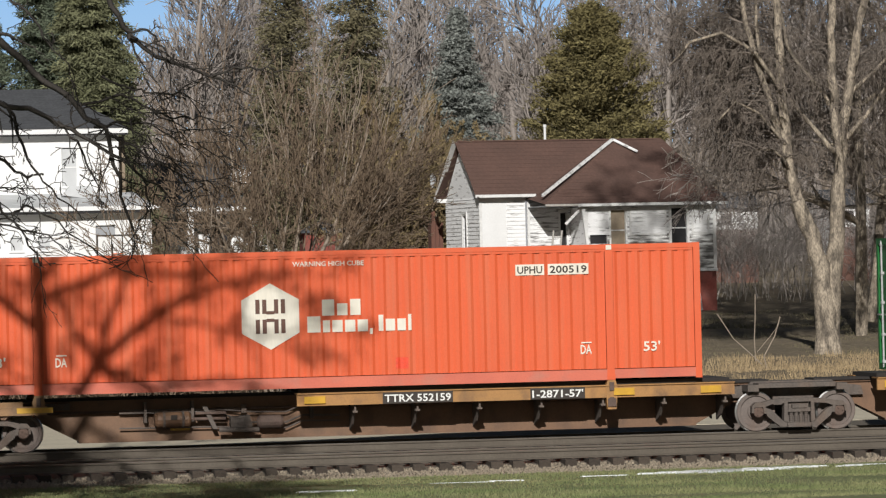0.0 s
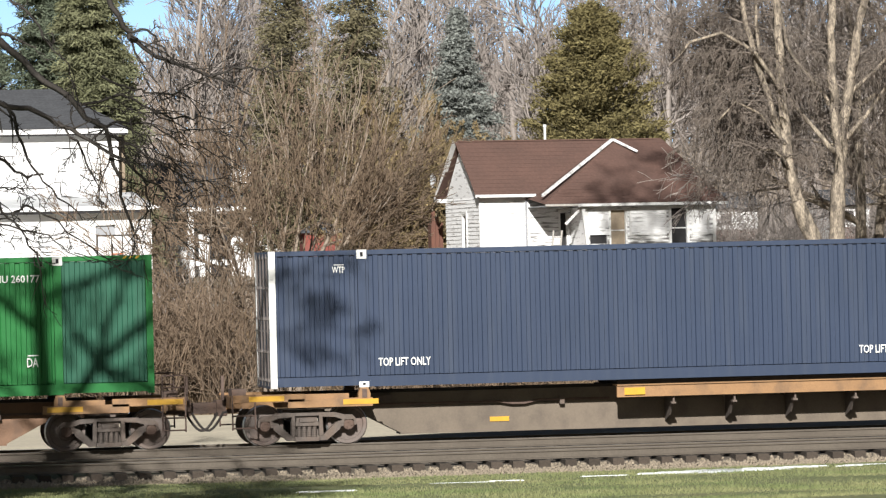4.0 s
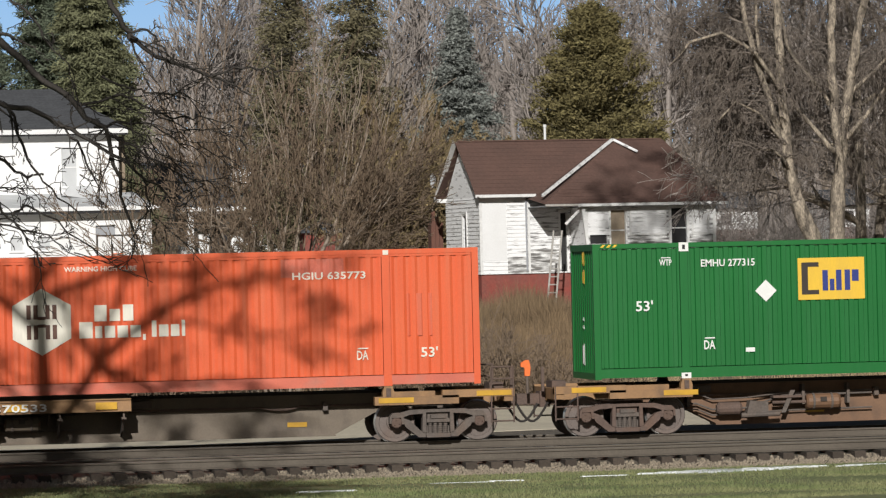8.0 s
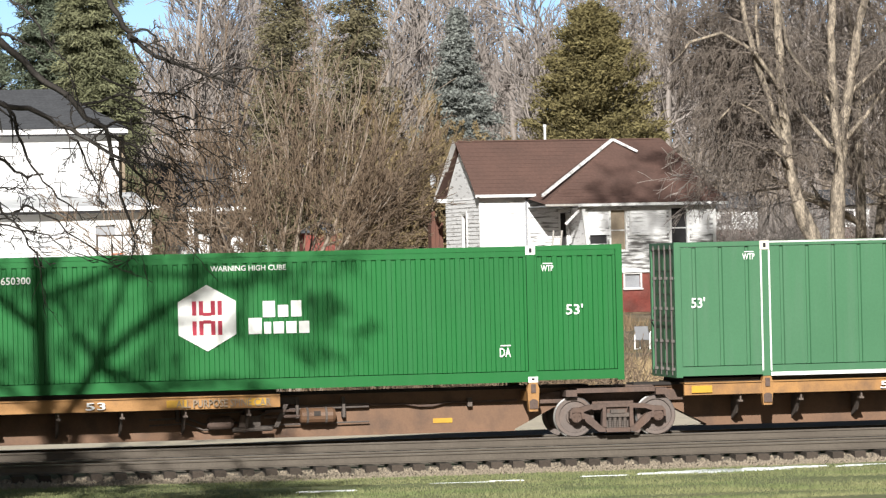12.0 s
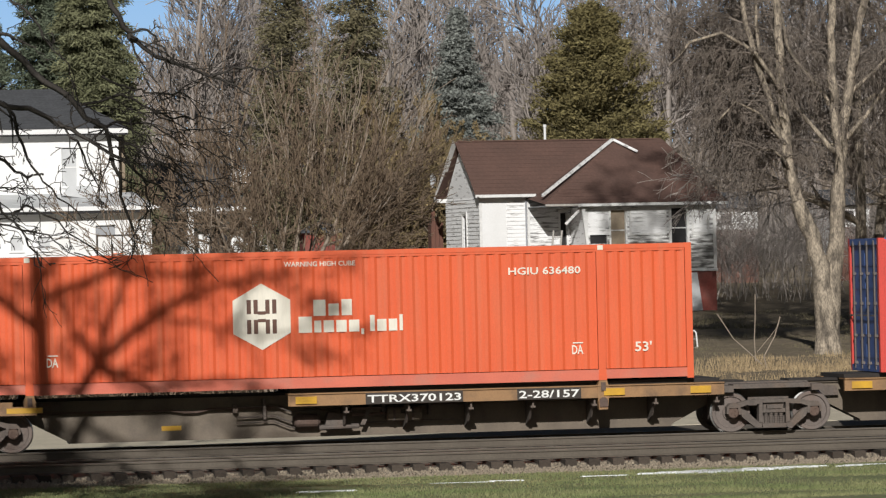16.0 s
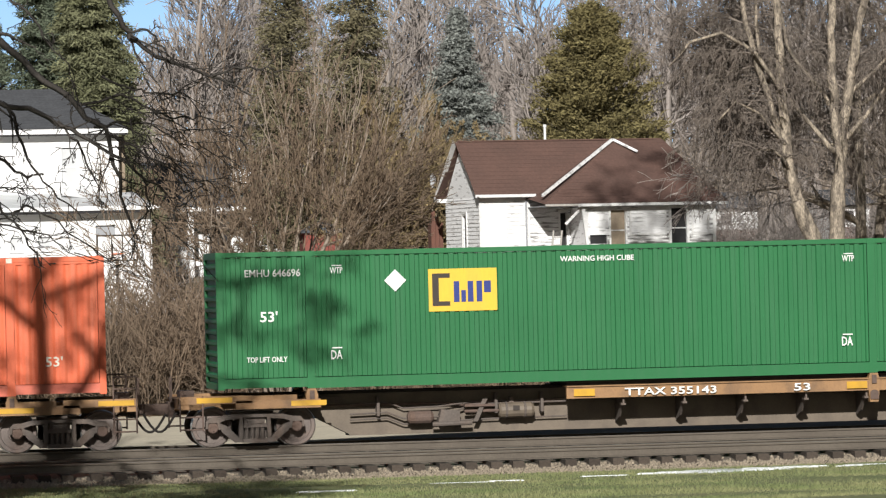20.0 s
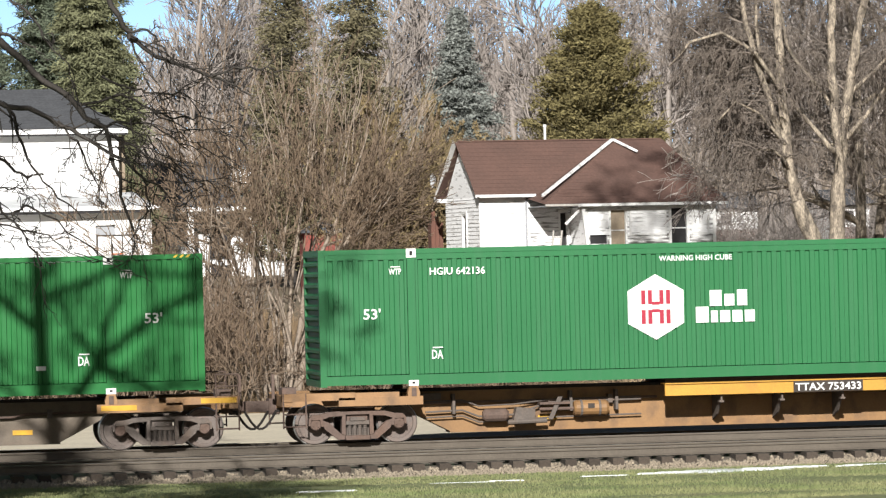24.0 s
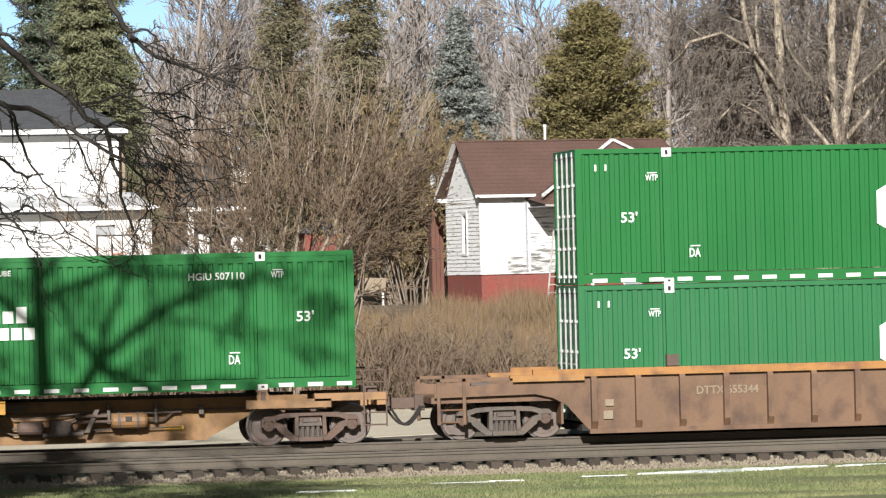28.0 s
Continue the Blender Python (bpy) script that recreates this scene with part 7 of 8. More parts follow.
def side_frame_mesh(paint):
    """A cast truck side: upper arch, dropped lower beam, two openings, bearing housings over the axles."""
    h = 0.89
    sh = Shape()
    t0, t1 = -0.11, 0.10
    for sx in (-1, 1):
        # housing over the bearing
        sh.prism([(sx * (h - 0.17), 0.36), (sx * (h - 0.14), 0.55), (sx * (h - 0.05), 0.61), (sx * (h + 0.08), 0.60), (sx * (h + 0.15), 0.52), (sx * (h + 0.155), 0.38), (sx * (h + 0.115), 0.38), (sx * (h + 0.10), 0.50), (sx * (h - 0.09), 0.50), (sx * (h - 0.115), 0.36)][:: sx], t0, t1)
        # diagonal from the housing down to the spring seat
        sh.prism([(sx * 0.77, 0.50), (sx * 0.70, 0.30), (sx * 0.42, 0.075), (sx * 0.27, 0.075), (sx * 0.27, 0.18), (sx * 0.36, 0.20), (sx * 0.61, 0.44)][:: sx], t0 * 0.8, t1 * 0.8)
        # column beside the springs
        sh.prism([(sx * 0.255, 0.17), (sx * 0.255, 0.64), (sx * 0.325, 0.64), (sx * 0.345, 0.19)][:: sx], t0, t1)
        # upper arch
        sh.prism([(sx * 0.325, 0.575), (sx * 0.325, 0.675), (sx * 0.60, 0.66), (sx * 0.84, 0.60), (sx * 0.77, 0.50), (sx * 0.60, 0.56)][:: sx], t0 * 0.9, t1 * 0.9)
    sh.prism([(-0.27, 0.155), (-0.25, 0.065), (0.25, 0.065), (0.27, 0.155)], t0, t1)
    sh.box(-0.325, t0 * 0.9, 0.60, 0.325, t1 * 0.9, 0.675)
    return mesh_of(("side_frame",), sh, paint)


def spring_mesh():
    sh = Shape()
    for i in range(4):
        x = -0.165 + i * 0.11
        for k in range(5):
            sh.rod((x, -0.02, 0.16 + k * 0.045), (x, -0.02, 0.19 + k * 0.045), 0.048, 10)
        sh.rod((x, -0.02, 0.15), (x, -0.02, 0.39), 0.034, 8)
    sh.box(-0.245, -0.10, 0.385, 0.245, 0.1, 0.47).box(-0.16, -0.13, 0.47, 0.16, 0.1, 0.545).box(-0.25, 0.05, 0.155, 0.25, 0.09, 0.39)
    return mesh_of(("spring_nest",), sh, M["bogie"])


def truck(car, s, rust=False):
    """Two wheelsets, two side frames with springs, a bolster across."""
    for dx in (-0.89, 0.89):
        ws = part("wheelset", shared(("axle",), axle_mesh), None, car)
        ws.location = (s + dx, 0, WHEEL_R)
        for sy in (-1, 1):
            w = part("wheel", shared(("wheel",), wheel_mesh), None, ws)
            w.location.y = sy * 0.755
            if sy > 0:
                w.rotation_euler.z = math.pi
            cap = part("bearing_cap", shared(("bearing_cap",), cap_mesh), None, ws)
            cap.location.y = sy * 1.02
            if sy > 0:
                cap.rotation_euler.z = math.pi
        wheelsets.append((ws, s + dx))
    key = "bogie_rust" if rust else "bogie"
    for sy in (-1, 1):
        f = part("side_frame", shared(("side_frame", key), lambda: side_frame_mesh(M[key])), None, car)
        f.location = (s, sy * 1.0, 0.02)
        part("spring_nest", shared(("spring_nest",), spring_mesh), None, f)
    part("bolster", shared(("bolster", key), lambda: mesh_of(("bolster",), Shape().box(-0.22, -1.02, 0.46, 0.22, 1.02, 0.66).box(-0.45, -0.55, 0.55, 0.45, 0.55, 0.74), M[key])), None, car).location.x = s


def spine(car, a, b, paint):
    """The deep centre beam from truck to truck, tapering at its ends."""
    w = 0.28
    poly = [(a + 0.1, 0.72), (a + 1.25, 0.62), (a + 2.15, 0.155), (b - 2.15, 0.155), (b - 1.25, 0.62), (b - 0.1, 0.72), (b - 0.1, 1.02), (a + 0.1, 1.02)]
    beam = part("spine", Shape().prism(poly, -w, w), paint, car)
    part("bottom_flange", Shape().box(a + 2.1, -w - 0.03, 0.145, b - 2.1, w + 0.03, 0.175), paint, beam)
    part("flank_lip", Shape().box(a + 2.3, -w - 0.028, 0.735, b - 2.3, w + 0.028, 0.75), paint, beam)
    part("top_flange", Shape().box(a + 0.3, -w - 0.06, 1.0, b - 0.3, w + 0.06, 1.04), paint, beam)
    # dark strip added along the top of the beam to blacken the gap there
    part("running_board", Shape().box(a + 0.5, -0.40, 1.045, b - 0.5, 0.40, 1.10), M["rubber"], car)


def sill(car, a, b, paint, brackets=True):
    """A side deck beam with its gusset brackets, on both flanks."""
    for sy in (-1, 1):
        sh = Shape().box(a, sy * 1.29 if sy < 0 else 1.20, 0.83, b, -1.20 if sy < 0 else 1.29, 1.09)
        sh.box(a, -1.33 if sy < 0 else 0.8, 1.075, b, -0.8 if sy < 0 else 1.33, 1.10)
        sb = part("side_sill", sh, paint, car)
        n = int((b - a) // 1.335)
        for i in range(n):
            x = a + 1.25 + i * 1.335
            br = part("gusset", shared(("gusset", paint.name), lambda: mesh_of(("gusset",), Shape().prism([(-1.19, 1.06), (-0.28, 1.06), (-0.28, 0.26), (-0.75, 0.40), (-1.0, 0.62), (-1.19, 0.66)], -0.018, 0.018, "x").box(-0.05, -1.2, 0.66, 0.05, -1.0, 0.70), M["bogie"])), None, sb)
            br.location.x = x
            if sy > 0:
                br.rotation_euler.z = math.pi


def pedestal(car, x, paint, deep=0.48):
    """The bracket under a lifting post: cheek plate, cross beam, lock on top and a bolted latch box."""
    for sy in (-1, 1):
        y0, y1 = (-1.31, -1.13) if sy < 0 else (1.13, 1.31)
        sh = Shape().prism([(-0.13, 1.06), (-0.085, 1.20), (0.085, 1.20), (0.13, 1.06), (0.115, 0.82), (0.095, deep + 0.10), (-0.095, deep + 0.10), (-0.115, 0.82)], y0, y1)
        sh.box(-0.10, -1.2 if sy < 0 else 0.25, 0.80, 0.10, -0.25 if sy < 0 else 1.2, 1.0)
        p = part("container_pedestal", sh, paint, car)
        p.location.x = x
        f0, f1 = (-1.345, -1.31) if sy < 0 else (1.31, 1.345)
        if deep < 0.6:
            part("latch", Shape().prism([(-0.09, 0.64), (0.09, 0.64), (0.09, 0.80), (0.03, 0.84), (-0.03, 0.84), (-0.09, 0.80)], f0, f1), M["bogie_rust"], p)
        part("lock", Shape().box(-0.05, f0, 0.98, 0.05, f1, 1.16), M["bogie_rust"], p)


def end_platform(car, e, d, paint, x_ped):
    """The car's coupled end: stub deck over the truck, end sill, steps, coupler and hoses. d points inwards, +1 or -1."""
    lo, hi = sorted((e, e + d * 2.75))
    sh = Shape().box(lo, -0.28, 0.78, hi, 0.28, 1.03).box(*sorted((e + d * 0.0, e + d * 0.22))[:1], -1.30, 0.82, max(e, e + d * 0.22), 1.30, 1.05)
    part("end_deck", sh, paint, car)
    for sy in (-1, 1):
        y0, y1 = (-1.33, -1.12) if sy < 0 else (1.12, 1.33)
        a, b = sorted((e + d * 0.0, e + d * 1.55))
        part("side_sill", Shape().box(a, y0, 0.93, b, y1, 1.09), paint, car)
        a, b = sorted((e + d * 1.2, e + d * 3.0))
        part("side_sill", Shape().box(a, y0, 0.80, b, y1, 0.98).box(a + 0.3, y0 + 0.05, 0.98, b - 0.5, y1 - 0.05, 1.08), paint, car)
        yy = sy * 1.32
        st = Shape()
        for x in (e + d * 0.02, e + d * 0.5):
            st.rod((x, yy, 0.36), (x, yy, 1.55 if d < 0 else 1.10), 0.018, 6)
        for z in (0.40, 0.66) + ((1.30, 1.55) if d < 0 else ()):
            st.rod((e + d * 0.02, yy, z), (e + d * 0.5, yy, z), 0.018, 6)
        part("end_ladder", st, M["bogie_rust"], car)
    k = 0.006 * d
    c = Shape().box(min(e - d * 0.75, e + d * 0.3), -0.12 + k, 0.70 + k, max(e - d * 0.75, e + d * 0.3), 0.12 + k, 0.92 + k)
    c.prism([(e - d * 0.75, -0.18 + k), (e - d * 0.97, -0.15 + k), (e - d * 1.0, 0.05 + k), (e - d * 0.88, 0.20 + k), (e - d * 0.72, 0.16 + k)], 0.64 + k, 0.98 + k, "z")
    part("coupler", c, M["bogie_rust"], car)
    h = Shape()
    pts = [(e - d * (0.2 + 0.075 * i), -0.35, 0.72 - 0.40 * math.sin(math.pi * min(i / 9.0, 1.0)) * 0.95) for i in range(11)]
    h.path(pts, 0.028, 6)
    part("brake_hose", h, M["rubber"], car)
    v = Shape().box(e - d * 0.12, -0.45, 0.98, e - d * 0.06, -0.38, 1.5).box(min(e + d * 0.1, e + d * 0.4), -0.5, 1.03, max(e + d * 0.1, e + d * 0.4), 0.2, 1.2)
    part("end_fitting", v, M["bogie_rust"], car)


def joint(car, s, paint, flat=True):
    """The articulation casting over a shared truck, with its side bearers."""
    sh = Shape().prism([(-1.6, 0.72), (1.6, 0.72), (1.55, 0.92), (0.95, 1.0), (0.9, 1.06), (-0.9, 1.06), (-0.95, 1.0), (-1.55, 0.92)], -0.42, 0.42)
    sh.box(-1.1, -1.0, 0.86, -0.86, 1.0, 1.0).box(0.86, -1.0, 0.86, 1.1, 1.0, 1.0)
    sh.box(-0.85, -0.95, 0.93, 0.85, -0.42, 1.03)
    part("articulation", sh, paint, car).location.x = s


def brake_gear(car, a, d, paint):
    """Cylinder with bands and a push rod, reservoir, valve block, levers and bent pipes hung on the near flank of the spine."""
    y = -0.52
    cyl = part("brake_cylinder", Shape().lathe([(0.0, 0.0), (0.13, 0.0), (0.17, 0.04), (0.17, 0.70), (0.13, 0.76), (0.0, 0.76)] if d > 0 else [(0.0, -0.76), (0.13, -0.76), (0.17, -0.70), (0.17, -0.04), (0.13, 0.0), (0.0, 0.0)], (a, y, 0.60), "x", 14), paint, car)
    for o in (0.16, 0.56):
        part("band", Shape().lathe([(0.172, -0.025), (0.185, -0.02), (0.185, 0.02), (0.172, 0.025)], (a + d * o, y, 0.60), "x", 14), M["bogie"], cyl)
    part("name_plate", Shape().box(a + d * 0.36 - 0.07, y - 0.188, 0.60, a + d * 0.36 + 0.07, y - 0.172, 0.70), M["mark_black"], cyl)
    part("push_rod", Shape().rod((a - d * 0.75, y - 0.04, 0.60), (a, y, 0.60), 0.035, 8), M["bogie_rust"], car)
    part("brake_lever", Shape().prism([(a - d * 0.30 - 0.05, 0.86), (a - d * 0.30 + 0.05, 0.86), (a - d * 0.52 + 0.05, 0.38), (a - d * 0.52 - 0.05, 0.38)], y - 0.10, y - 0.06), M["bogie"], car)
    part("lever_guide", Shape().box(min(a - d * 0.75, a - d * 0.1), y - 0.14, 0.70, max(a - d * 0.75, a - d * 0.1), y + 0.2, 0.75), M["bogie_rust"], car)
    part("valve_block", Shape().prism([(a - d * 0.85, 0.62), (a - d * 1.25, 0.66), (a - d * 1.32, 0.40), (a - d * 1.05, 0.32), (a - d * 0.85, 0.38)], y - 0.10, y + 0.2), M["bogie"], car)
    part("reservoir", Shape().lathe([(0.0, -0.28), (0.09, -0.28), (0.14, -0.22), (0.14, 0.22), (0.09, 0.28), (0.0, 0.28)], (a - d * 1.70, y, 0.50), "x", 12), M["bogie_rust"], car)
    part("slack_adjuster", Shape().rod((a - d * 1.45, y - 0.1, 0.34), (a - d * 0.6, y - 0.1, 0.36), 0.05, 8), M["bogie"], car)
    for z0, z1, r in ((0.60, 0.74, 0.022), (0.82, 0.80, 0.016), (0.48, 0.42, 0.018)):
        pts = [(a - d * 3.2, y + 0.1, z0), (a - d * 2.4, y + 0.1, z0 + 0.02), (a - d * 2.05, y + 0.08, z0 - 0.12), (a - d * 1.3, y + 0.06, z0 - 0.1), (a - d * 0.5, y + 0.1, z1), (a + d * 1.5, y + 0.1, z1 + 0.02)]
        part("brake_pipe", Shape().path(pts, r, 6), M["bogie"], car)
    for o in (-2.6, -0.05, 0.95):
        part("hanger", Shape().box(a + d * o - 0.03, y - 0.02, 0.55, a + d * o + 0.03, y + 0.26, 0.98), M["bogie"], car)


def car_text(car, text, x, w, plate_on=True, white="mark_white", z=0.872):
    """Stencilled letters on a dark panel of the side sill."""
    host = car
    if plate_on:
        host = part("letter_panel", Shape().box(x - 0.04, -1.346, 0.835, x + w + 0.04, -1.336, 1.072), M["mark_black"], car)
    write(text, 0.155, x, z, M[white], host, y=-1.352, width=w)


def spine_car(label, s0, units, paint, sp, rust=False, gear=()):
    """units: rows of truck before, truck after, sill from, sill to, container; the first and the last end are coupled."""
    car = thing("spine_car", label, "rail car", "articulated spine cars")
    body, spn = M[paint], M[sp]
    trucks = sorted({u[0] for u in units} | {u[1] for u in units})
    for t in trucks:
        truck(car, t - s0, rust)
    for t in trucks[1:-1]:
        joint(car, t - s0, M["bogie_rust"] if rust else M["bogie"])
    for k, (a, b, x0, x1, c) in enumerate(units):
        spine(car, a - s0, b - s0, spn)
        sill(car, x0 - s0, x1 - s0, body)
        # dark slab added so that the gap between sill and container reads black
        part("deck", Shape().box(x0 - s0 + 0.05, -1.05, 1.105, x1 - s0 - 0.05, 1.05, 1.185), M["rubber"], car)
        for x in POST:
            near_end = min(abs(c + x - trucks[0]), abs(c + x - trucks[-1])) < 2.5
            pedestal(car, c + x - s0, M["y_brown"] if near_end else body, 0.84 if near_end else 0.48)
        for x in () if paint == "y_clean" else (x0 + 0.15, x0 + 0.72 * (x1 - x0), x1 - 0.75):
            part("reflector", Shape().box(x - s0, -1.342, 0.88, x - s0 + 0.45, -1.335, 1.03), M["reflector"], car)
        mid = x1 + 3.4 if x0 - a < 4 else x0 - 2.6
        part("spine_reflector", Shape().box(mid - s0, -0.30, 0.36, mid - s0 + 0.42, -0.285, 0.46), M["reflector"], car)
        # a low side rail where there is no deck beam
        y0, y1 = (x1, c + POST[1] - 0.2) if x0 - a < 4 else (c + POST[0] + 0.2, x0)
        m = y0 + 0.62 * (y1 - y0)
        dip = 0.20 if paint == "y_clean" else 0.05
        run = [(y0, 0.80), (m - 0.42, 0.79), (m - 0.14, 0.79 - dip), (m + 0.14, 0.79 - dip), (m + 0.42, 0.80), (y1, 0.80)]
        part("air_pipe", Shape().path([(q - s0, -0.40, z) for q, z in run], 0.026, 6), M["bogie_rust"], car)
        part("pipe_clamp", Shape().box(m + 0.9 - s0, -0.46, 0.70, m + 1.0 - s0, -0.28, 0.88), M["bogie"], car)
        part("cross_plate", Shape().box(y0 - s0, -0.5, 0.86, y0 - s0 + 0.5, -0.28, 1.0), M["bogie"], car)
    if units[0][2] - units[0][0] > 3:
        end_platform(car, trucks[0] - s0 - 1.62, 1, M["y_brown"], 0)
    end_platform(car, trucks[-1] - s0 + 1.62, -1, M["y_brown"], 0)
    for e in () if paint == "y_clean" else (trucks[0] - 1.25, trucks[-1] - 1.3, trucks[0] + 0.75, trucks[-1] + 0.8):
        part("reflector", Shape().box(e - s0, -1.345, 0.845 if abs(e - trucks[0] - 0.75) < 0.1 or abs(e - trucks[-1] + 1.3) < 0.1 else 0.95, e - s0 + 0.75, -1.337, 0.955 if abs(e - trucks[0] - 0.75) < 0.1 or abs(e - trucks[-1] + 1.3) < 0.1 else 1.06), M["reflector"], car)
    for a, d in gear:
        brake_gear(car, a - s0, d, spn)
    place(car, s0, TRACK_Y, 0.0)
    return car


k1 = spine_car("yellow articulated spine car with brown centre beam", 4.75, [(4.75, 22.29, 11.39, 20.83, 3.98), (22.29, 40.95, 23.98, 33.39, 24.70), (40.95, 58.46, 42.57, 51.97, 43.27)], "y_dirty", "s_brown", gear=((9.2, -1), (54.6, 1)))
k2 = spine_car("grimy ochre articulated spine car with grey centre beam", 62.65, [(62.65, 80.23, 69.3, 78.71, 61.88), (80.23, 98.78, 87.81, 97.29, 80.42), (98.78, 116.35, 100.41, 109.82, 101.10)], "y_brown", "s_grey", gear=((107.2, 1),))
k3 = spine_car("rusty ochre five-unit spine car with brown centre beam", 120.45, [(120.45, 136.96, 127.14, 135.73, 119.73), (136.96, 154.15, 138.30, 146.86, 138.11), (154.15, 171.38, 155.52, 164.10, 155.35), (171.38, 188.40, 172.80, 181.34, 172.64), (188.40, 204.71, 189.65, 198.24, 189.54)], "y_dirty", "s_brown", rust=True, gear=((124.5, 1), (164.6, 1), (199.0, 1)))
k4 = spine_car("grimy brown articulated spine car with dark centre beam", 208.95, [(208.95, 226.15, 215.62, 225.02, 208.21), (226.15, 244.67, 227.67, 237.18, 228.48), (244.67, 262.18, 246.27, 255.68, 247.01)], "y_brown", "s_grey", gear=((217.8, 1), (252.4, 1)))
k5 = spine_car("rusty brown articulated spine car with grey beam", 266.29, [(266.29, 282.63, 272.95, 281.45, 265.51), (282.63, 299.30, 284.08, 292.61, 283.91), (299.30, 315.70, 300.6, 309.2, 300.45)], "y_brown", "s_grey", gear=((271.6, 1),))
k6 = spine_car("clean yellow articulated spine car", 319.84, [(319.84, 336.40, 326.46, 335.05, 319.05), (336.40, 353.85, 343.93, 352.49, 336.50), (353.85, 370.37, 355.39, 363.94, 355.18)], "y_clean", "s_yellow", rust=True, gear=((324.6, 1), (366.2, 1)))

for car, x in ((k2, 116.35 + 1.95 - 62.65), (k3, 204.71 + 1.95 - 120.45)):
    mk = part("end_marker", Shape().prism([(x + 0.02, 1.32), (x + 0.13, 1.32), (x + 0.15, 1.50), (x + 0.12, 1.66), (x + 0.04, 1.66), (x - 0.06, 1.60), (x - 0.06, 1.52), (x + 0.02, 1.50)], -0.62, -0.55), M["hazard"], car, "orange end marker")
    part("marker_stem", Shape().rod((x + 0.08, -0.58, 0.95), (x + 0.08, -0.58, 1.32), 0.03, 6), M["bogie"], mk)
car_text(k1, "TTRX 552159", 13.25 - 4.75, 1.42)
car_text(k1, "1-2871-57'", 16.42 - 4.75, 1.10)
car_text(k1, "ALL PURPOSE SPINE CAR", 27.98 - 4.75, 2.3)
car_text(k1, "1-2871-57'", 45.75 - 4.75, 1.10)
car_text(k1, "TTRX 552159", 48.6 - 4.75, 1.42)
car_text(k2, "TWIN 28'-ALL PURPOSE SPINE CAR", 90.95 - 62.65, 3.25, False)
car_text(k2, "2-28/157", 103.5 - 62.65, 1.3, False)
car_text(k2, "TTRX370533", 105.95 - 62.65, 2.1, False)
car_text(k3, "TTAX 553928", 128.15 - 120.45, 2.4, False)
car_text(k3, "53", 131.85 - 120.45, 0.42, False)
car_text(k3, "53", 142.7 - 120.45, 0.42, False)
car_text(k3, "53", 160.0 - 120.45, 0.42, False)
car_text(k3, "ALL PURPOSE SPINE CAR", 161.9 - 120.45, 2.0, False, "board")
car_text(k3, "53", 177.1 - 120.45, 0.42, False)
car_text(k3, "53", 192.9 - 120.45, 0.42, False)
car_text(k3, "TTAX 553928", 194.7 - 120.45, 2.4, False)
car_text(k4, "TTRX370123", 217.3 - 208.95, 2.0)
car_text(k4, "2-28/157", 220.55 - 208.95, 1.3)
car_text(k4, "TWIN 28'-ALL PURPOSE SPINE CAR", 230.95 - 208.95, 3.2, False)
car_text(k4, "2-28/157", 249.4 - 208.95, 1.3, False)
car_text(k4, "TTRX370123", 251.9 - 208.95, 2.0, False)
car_text(k5, "TTAX 355143", 274.2 - 266.29, 2.0, False)
car_text(k5, "53", 277.9 - 266.29, 0.36, False)
car_text(k5, "53'", 289.8 - 266.29, 0.36, False)
car_text(k5, "ALL PURPOSE SPINE CAR", 286.35 - 266.29, 1.6, False, "board")
car_text(k6, "TTAX 753433", 329.3 - 319.84, 1.45)
car_text(k6, "53' ALL PURPOSE SPINE CAR", 346.5 - 319.84, 2.6)
car_text(k6, "TTAX 753433", 359.7 - 319.84, 1.45)


def mark_bars(car, x):
    """The owner's mark as three plain pale bars on a dark panel."""
    host = part("letter_panel", Shape().box(x, -1.346, 0.835, x + 1.15, -1.336, 1.072), M["mark_black"], car)
    for i in range(3):
        part("mark_bar", Shape().prism([(x + 0.10 + 0.34 * i, 0.87), (x + 0.28 + 0.34 * i, 0.87), (x + 0.36 + 0.34 * i, 1.03), (x + 0.08 + 0.34 * i, 1.03)], -1.352, -1.347), M["mark_cream"], host)


mark_bars(k6, 343.98 - 319.84)
mark_bars(k4, 235.6 - 208.95)


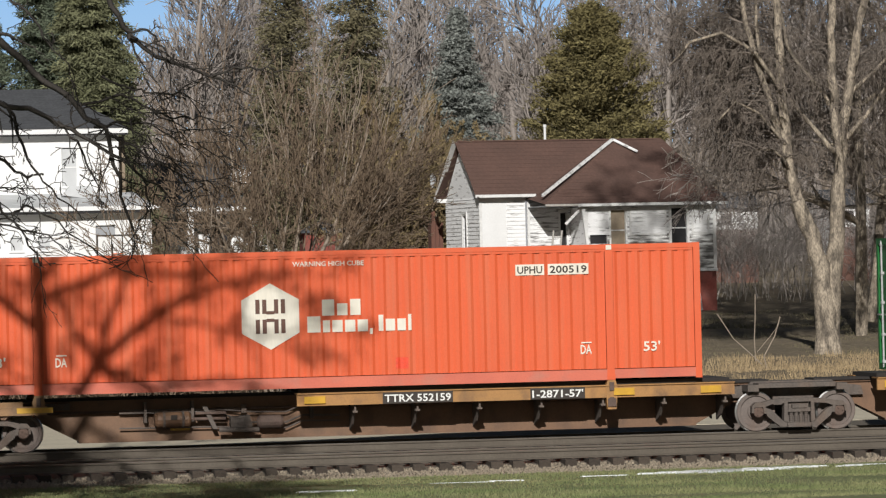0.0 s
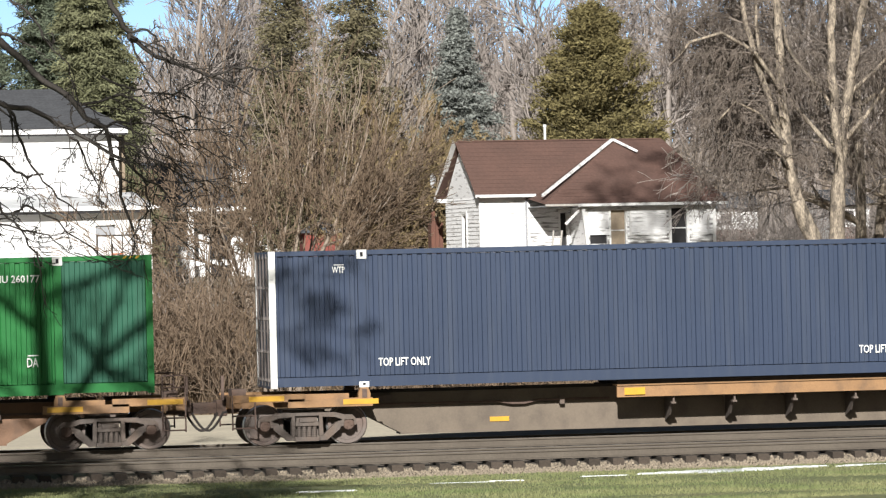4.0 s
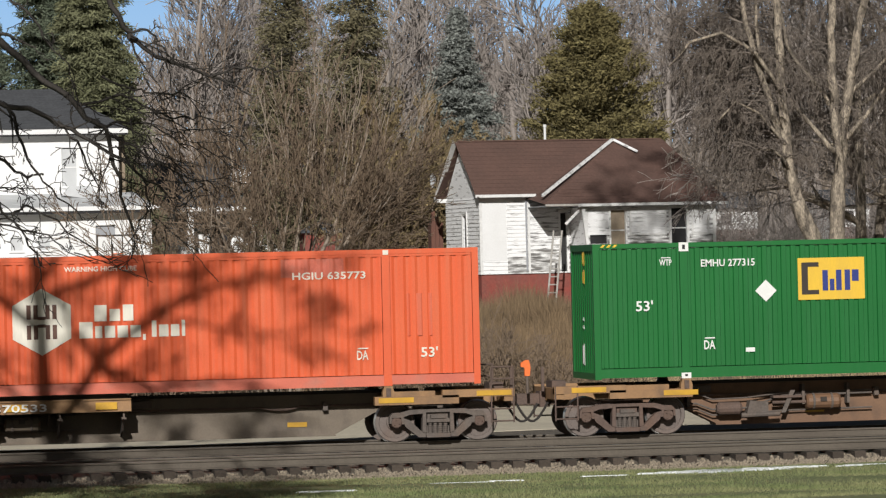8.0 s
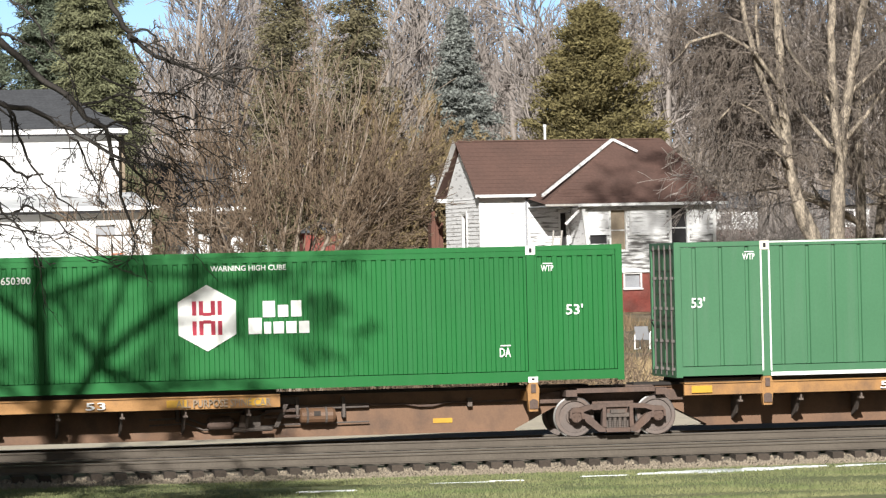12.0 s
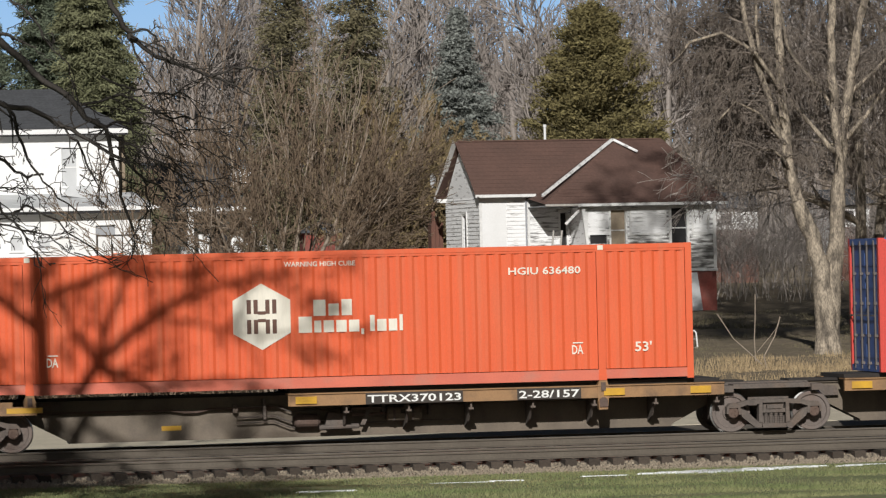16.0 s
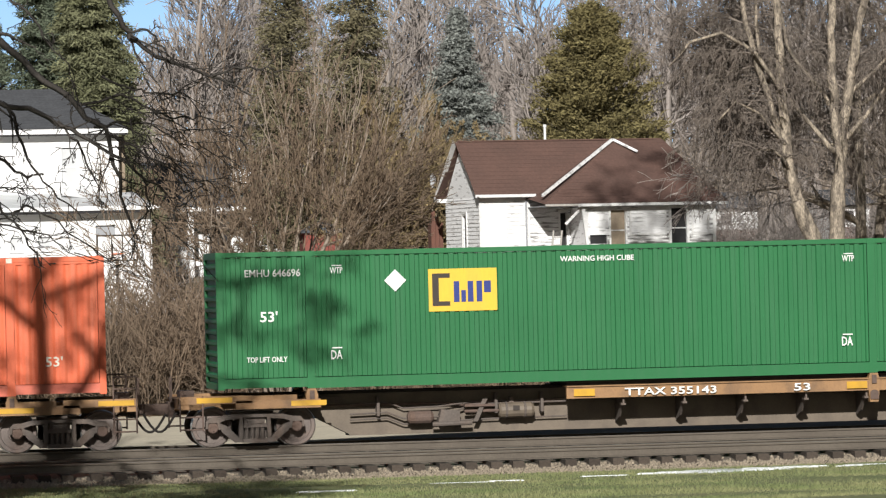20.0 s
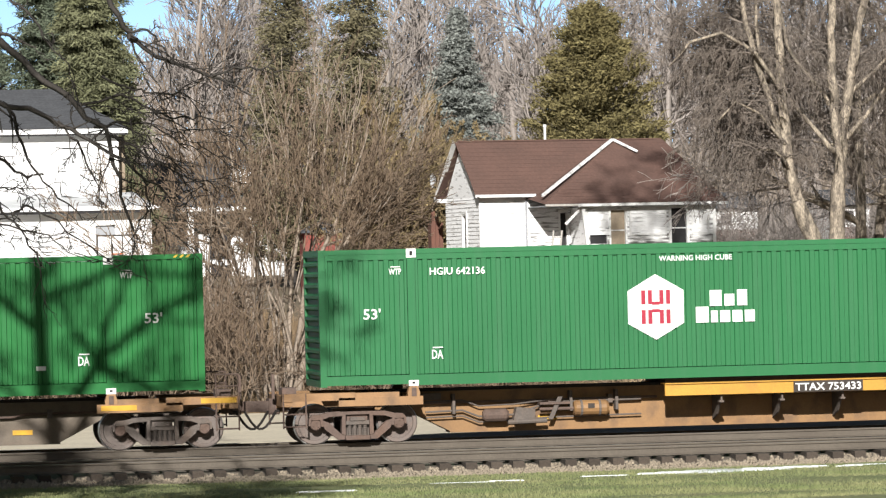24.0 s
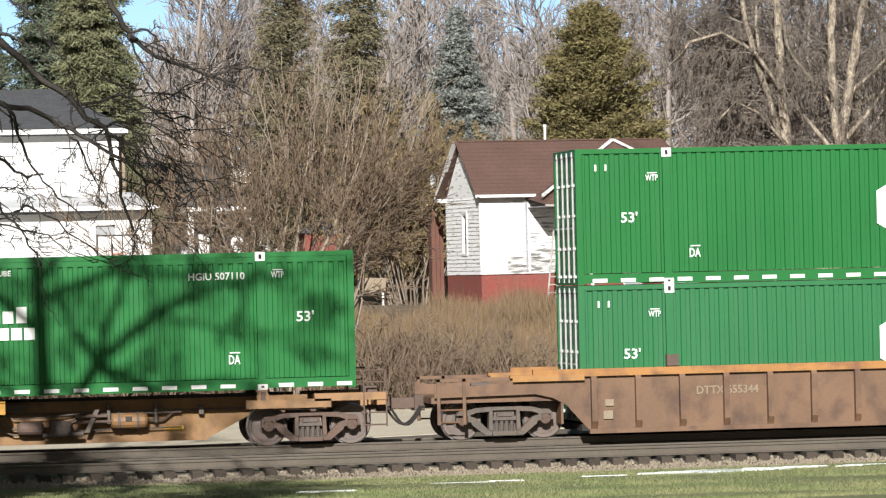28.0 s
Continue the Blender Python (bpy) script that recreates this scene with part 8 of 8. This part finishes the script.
def well_car(s0):
    """A deep double-stack car: end platform over the truck, sides with a heavy top chord and upright stiffeners."""
    car = thing("well_car", "rusty tan double-stack well car with yellow top chord", "rail car")
    p = M["well"]
    a = 376.15 - s0
    truck(car, 0.0)
    truck(car, 19.2)
    for sy in (-1, 1):
        y = sy * 1.42
        y0, y1 = sorted((y, y - sy * 0.03))
        side = part("side_wall", Shape().prism([(a - 0.55, 1.30), (a - 0.35, 0.72), (a + 0.18, 0.12), (a + 16.0, 0.12), (a + 16.6, 0.72), (a + 16.8, 1.30)], y0, y1), p, car)
        c0, c1 = sorted((y + sy * 0.10, y - sy * 0.08))
        part("top_chord", Shape().box(a - 1.55, c0, 1.30, a + 17.6, c1, 1.36).box(a - 1.05, c0 + 0.03, 1.36, a + 17.2, c1, 1.46), M["well_chord"], car)
        part("bottom_chord", Shape().box(a + 0.15, c0, 0.08, a + 16.0, c1, 0.18), p, car)
        for i in range(17):
            x = a + 0.25 + i * 0.96
            part("stiffener", Shape().prism([(y, 0.15), (y + sy * 0.05, 0.16), (y + sy * 0.16, 0.34), (y + sy * 0.16, 1.22), (y + sy * 0.12, 1.30), (y, 1.30)], x - 0.06, x + 0.06, "x"), p, side)
        part("chord_panel", Shape().box(a - 1.5, c0 - 0.006, 1.22, a + 0.05, c0, 1.34), M["y_dirty"], car)
        # arched beam over the truck
        part("end_beam", Shape().prism([(-1.55, 1.20), (-1.55, 0.92), (a - 1.0, 0.95), (a - 0.62, 0.86), (a - 0.345, 0.71), (a - 0.552, 1.30), (a - 1.55, 1.30), (a - 1.6, 1.20), (-1.2, 1.15)], y0, y1), p, car)
        st = Shape()
        for x in (-1.5, -0.95):
            st.box(x, min(y, y + sy * 0.04), 0.35, x + 0.07, max(y, y + sy * 0.04), 1.32)
        st.box(-1.5, min(y, y + sy * 0.04), 1.26, 0.05, max(y, y + sy * 0.04), 1.33)
        for z in (0.40, 0.66):
            st.rod((-1.5, y, z), (-0.95, y, z), 0.02, 6)
        part("end_ladder", st, p, car)
    part("end_deck", Shape().box(-1.6, -1.3, 0.80, a - 0.4, 1.3, 0.93).box(a - 0.45, -1.4, 0.3, a - 0.40, 1.4, 1.3), p, car)
    part("floor_pan", Shape().box(a, -1.4, 0.14, a + 16.4, 1.4, 0.28), M["rubber"], car)
    part("brake_gear", Shape().rod((-0.7, -1.0, 1.1), (-0.3, -1.0, 1.1), 0.12, 10).box(-0.2, -1.1, 0.95, 0.2, -0.8, 1.15).rod((0.3, -1.05, 1.02), (0.75, -1.05, 1.12), 0.03, 6).box(0.55, -1.1, 0.94, 0.8, -0.7, 1.2), M["bogie"], car)
    c = Shape().box(-2.3, -0.12, 0.70, -1.4, 0.12, 0.92)
    c.prism([(-2.3, -0.18), (-2.57, -0.15), (-2.6, 0.05), (-2.45, 0.2), (-2.27, 0.16)], 0.64, 0.98, "z")
    part("coupler", c, M["bogie_rust"], car)
    part("brake_hose", Shape().path([(-1.7 - 0.075 * i, -0.35, 0.74 - 0.38 * math.sin(math.pi * i / 10)) for i in range(11)], 0.028, 6), M["rubber"], car)
    write("DTTX 655344", 0.17, a + 2.5, 0.86, M["board"], car, y=-1.43, width=1.35)
    part("data_panel", Shape().box(a + 0.5, -1.462, 0.66, a + 0.68, -1.452, 0.80).box(a + 0.46, -1.462, 0.38, a + 0.66, -1.452, 0.56), M["board"], car)
    part("twist_lock", Shape().box(a + POST[0] - 0.12, -1.48, 1.48, a + POST[0] + 0.14, -1.30, 1.72), M["bogie_rust"], car)
    place(car, s0, TRACK_Y, 0.0)


well_car(374.53)


# ---- what moves ----
def motions():
    for ob, s, y, z in movers:
        walk(ob, [(t, pose(s + d, y, z)) for t, d in SHIFT])
    ts = [i / FPS for i in range(28 * FPS + 1)]
    ds = np.interp(ts, [t for t, d in SHIFT], [d for t, d in SHIFT])
    for ws, s in wheelsets:
        x, y, z = ws.location
        # turned while it rolls past the open view, at rest before and after
        seen = [(t, d) for t, d in zip(ts, ds) if -25 < s0_of[ws.parent.name] + s + d < 55]
        rows = [(0.0, 0.0)] if not seen or seen[0][0] > 0 else []
        first = seen[0][1] if seen else 0.0
        rows += [(t, (d - first) / WHEEL_R) for t, d in seen]
        if rows[-1][0] < 28.0:
            rows.append((28.0, rows[-1][1]))
        walk(ws, [(t, Matrix.Translation((x, y, z)) @ Matrix.Rotation(a, 4, "Y")) for t, a in rows])


s0_of = {ob.name: s for ob, s, y, z in movers}
motions()
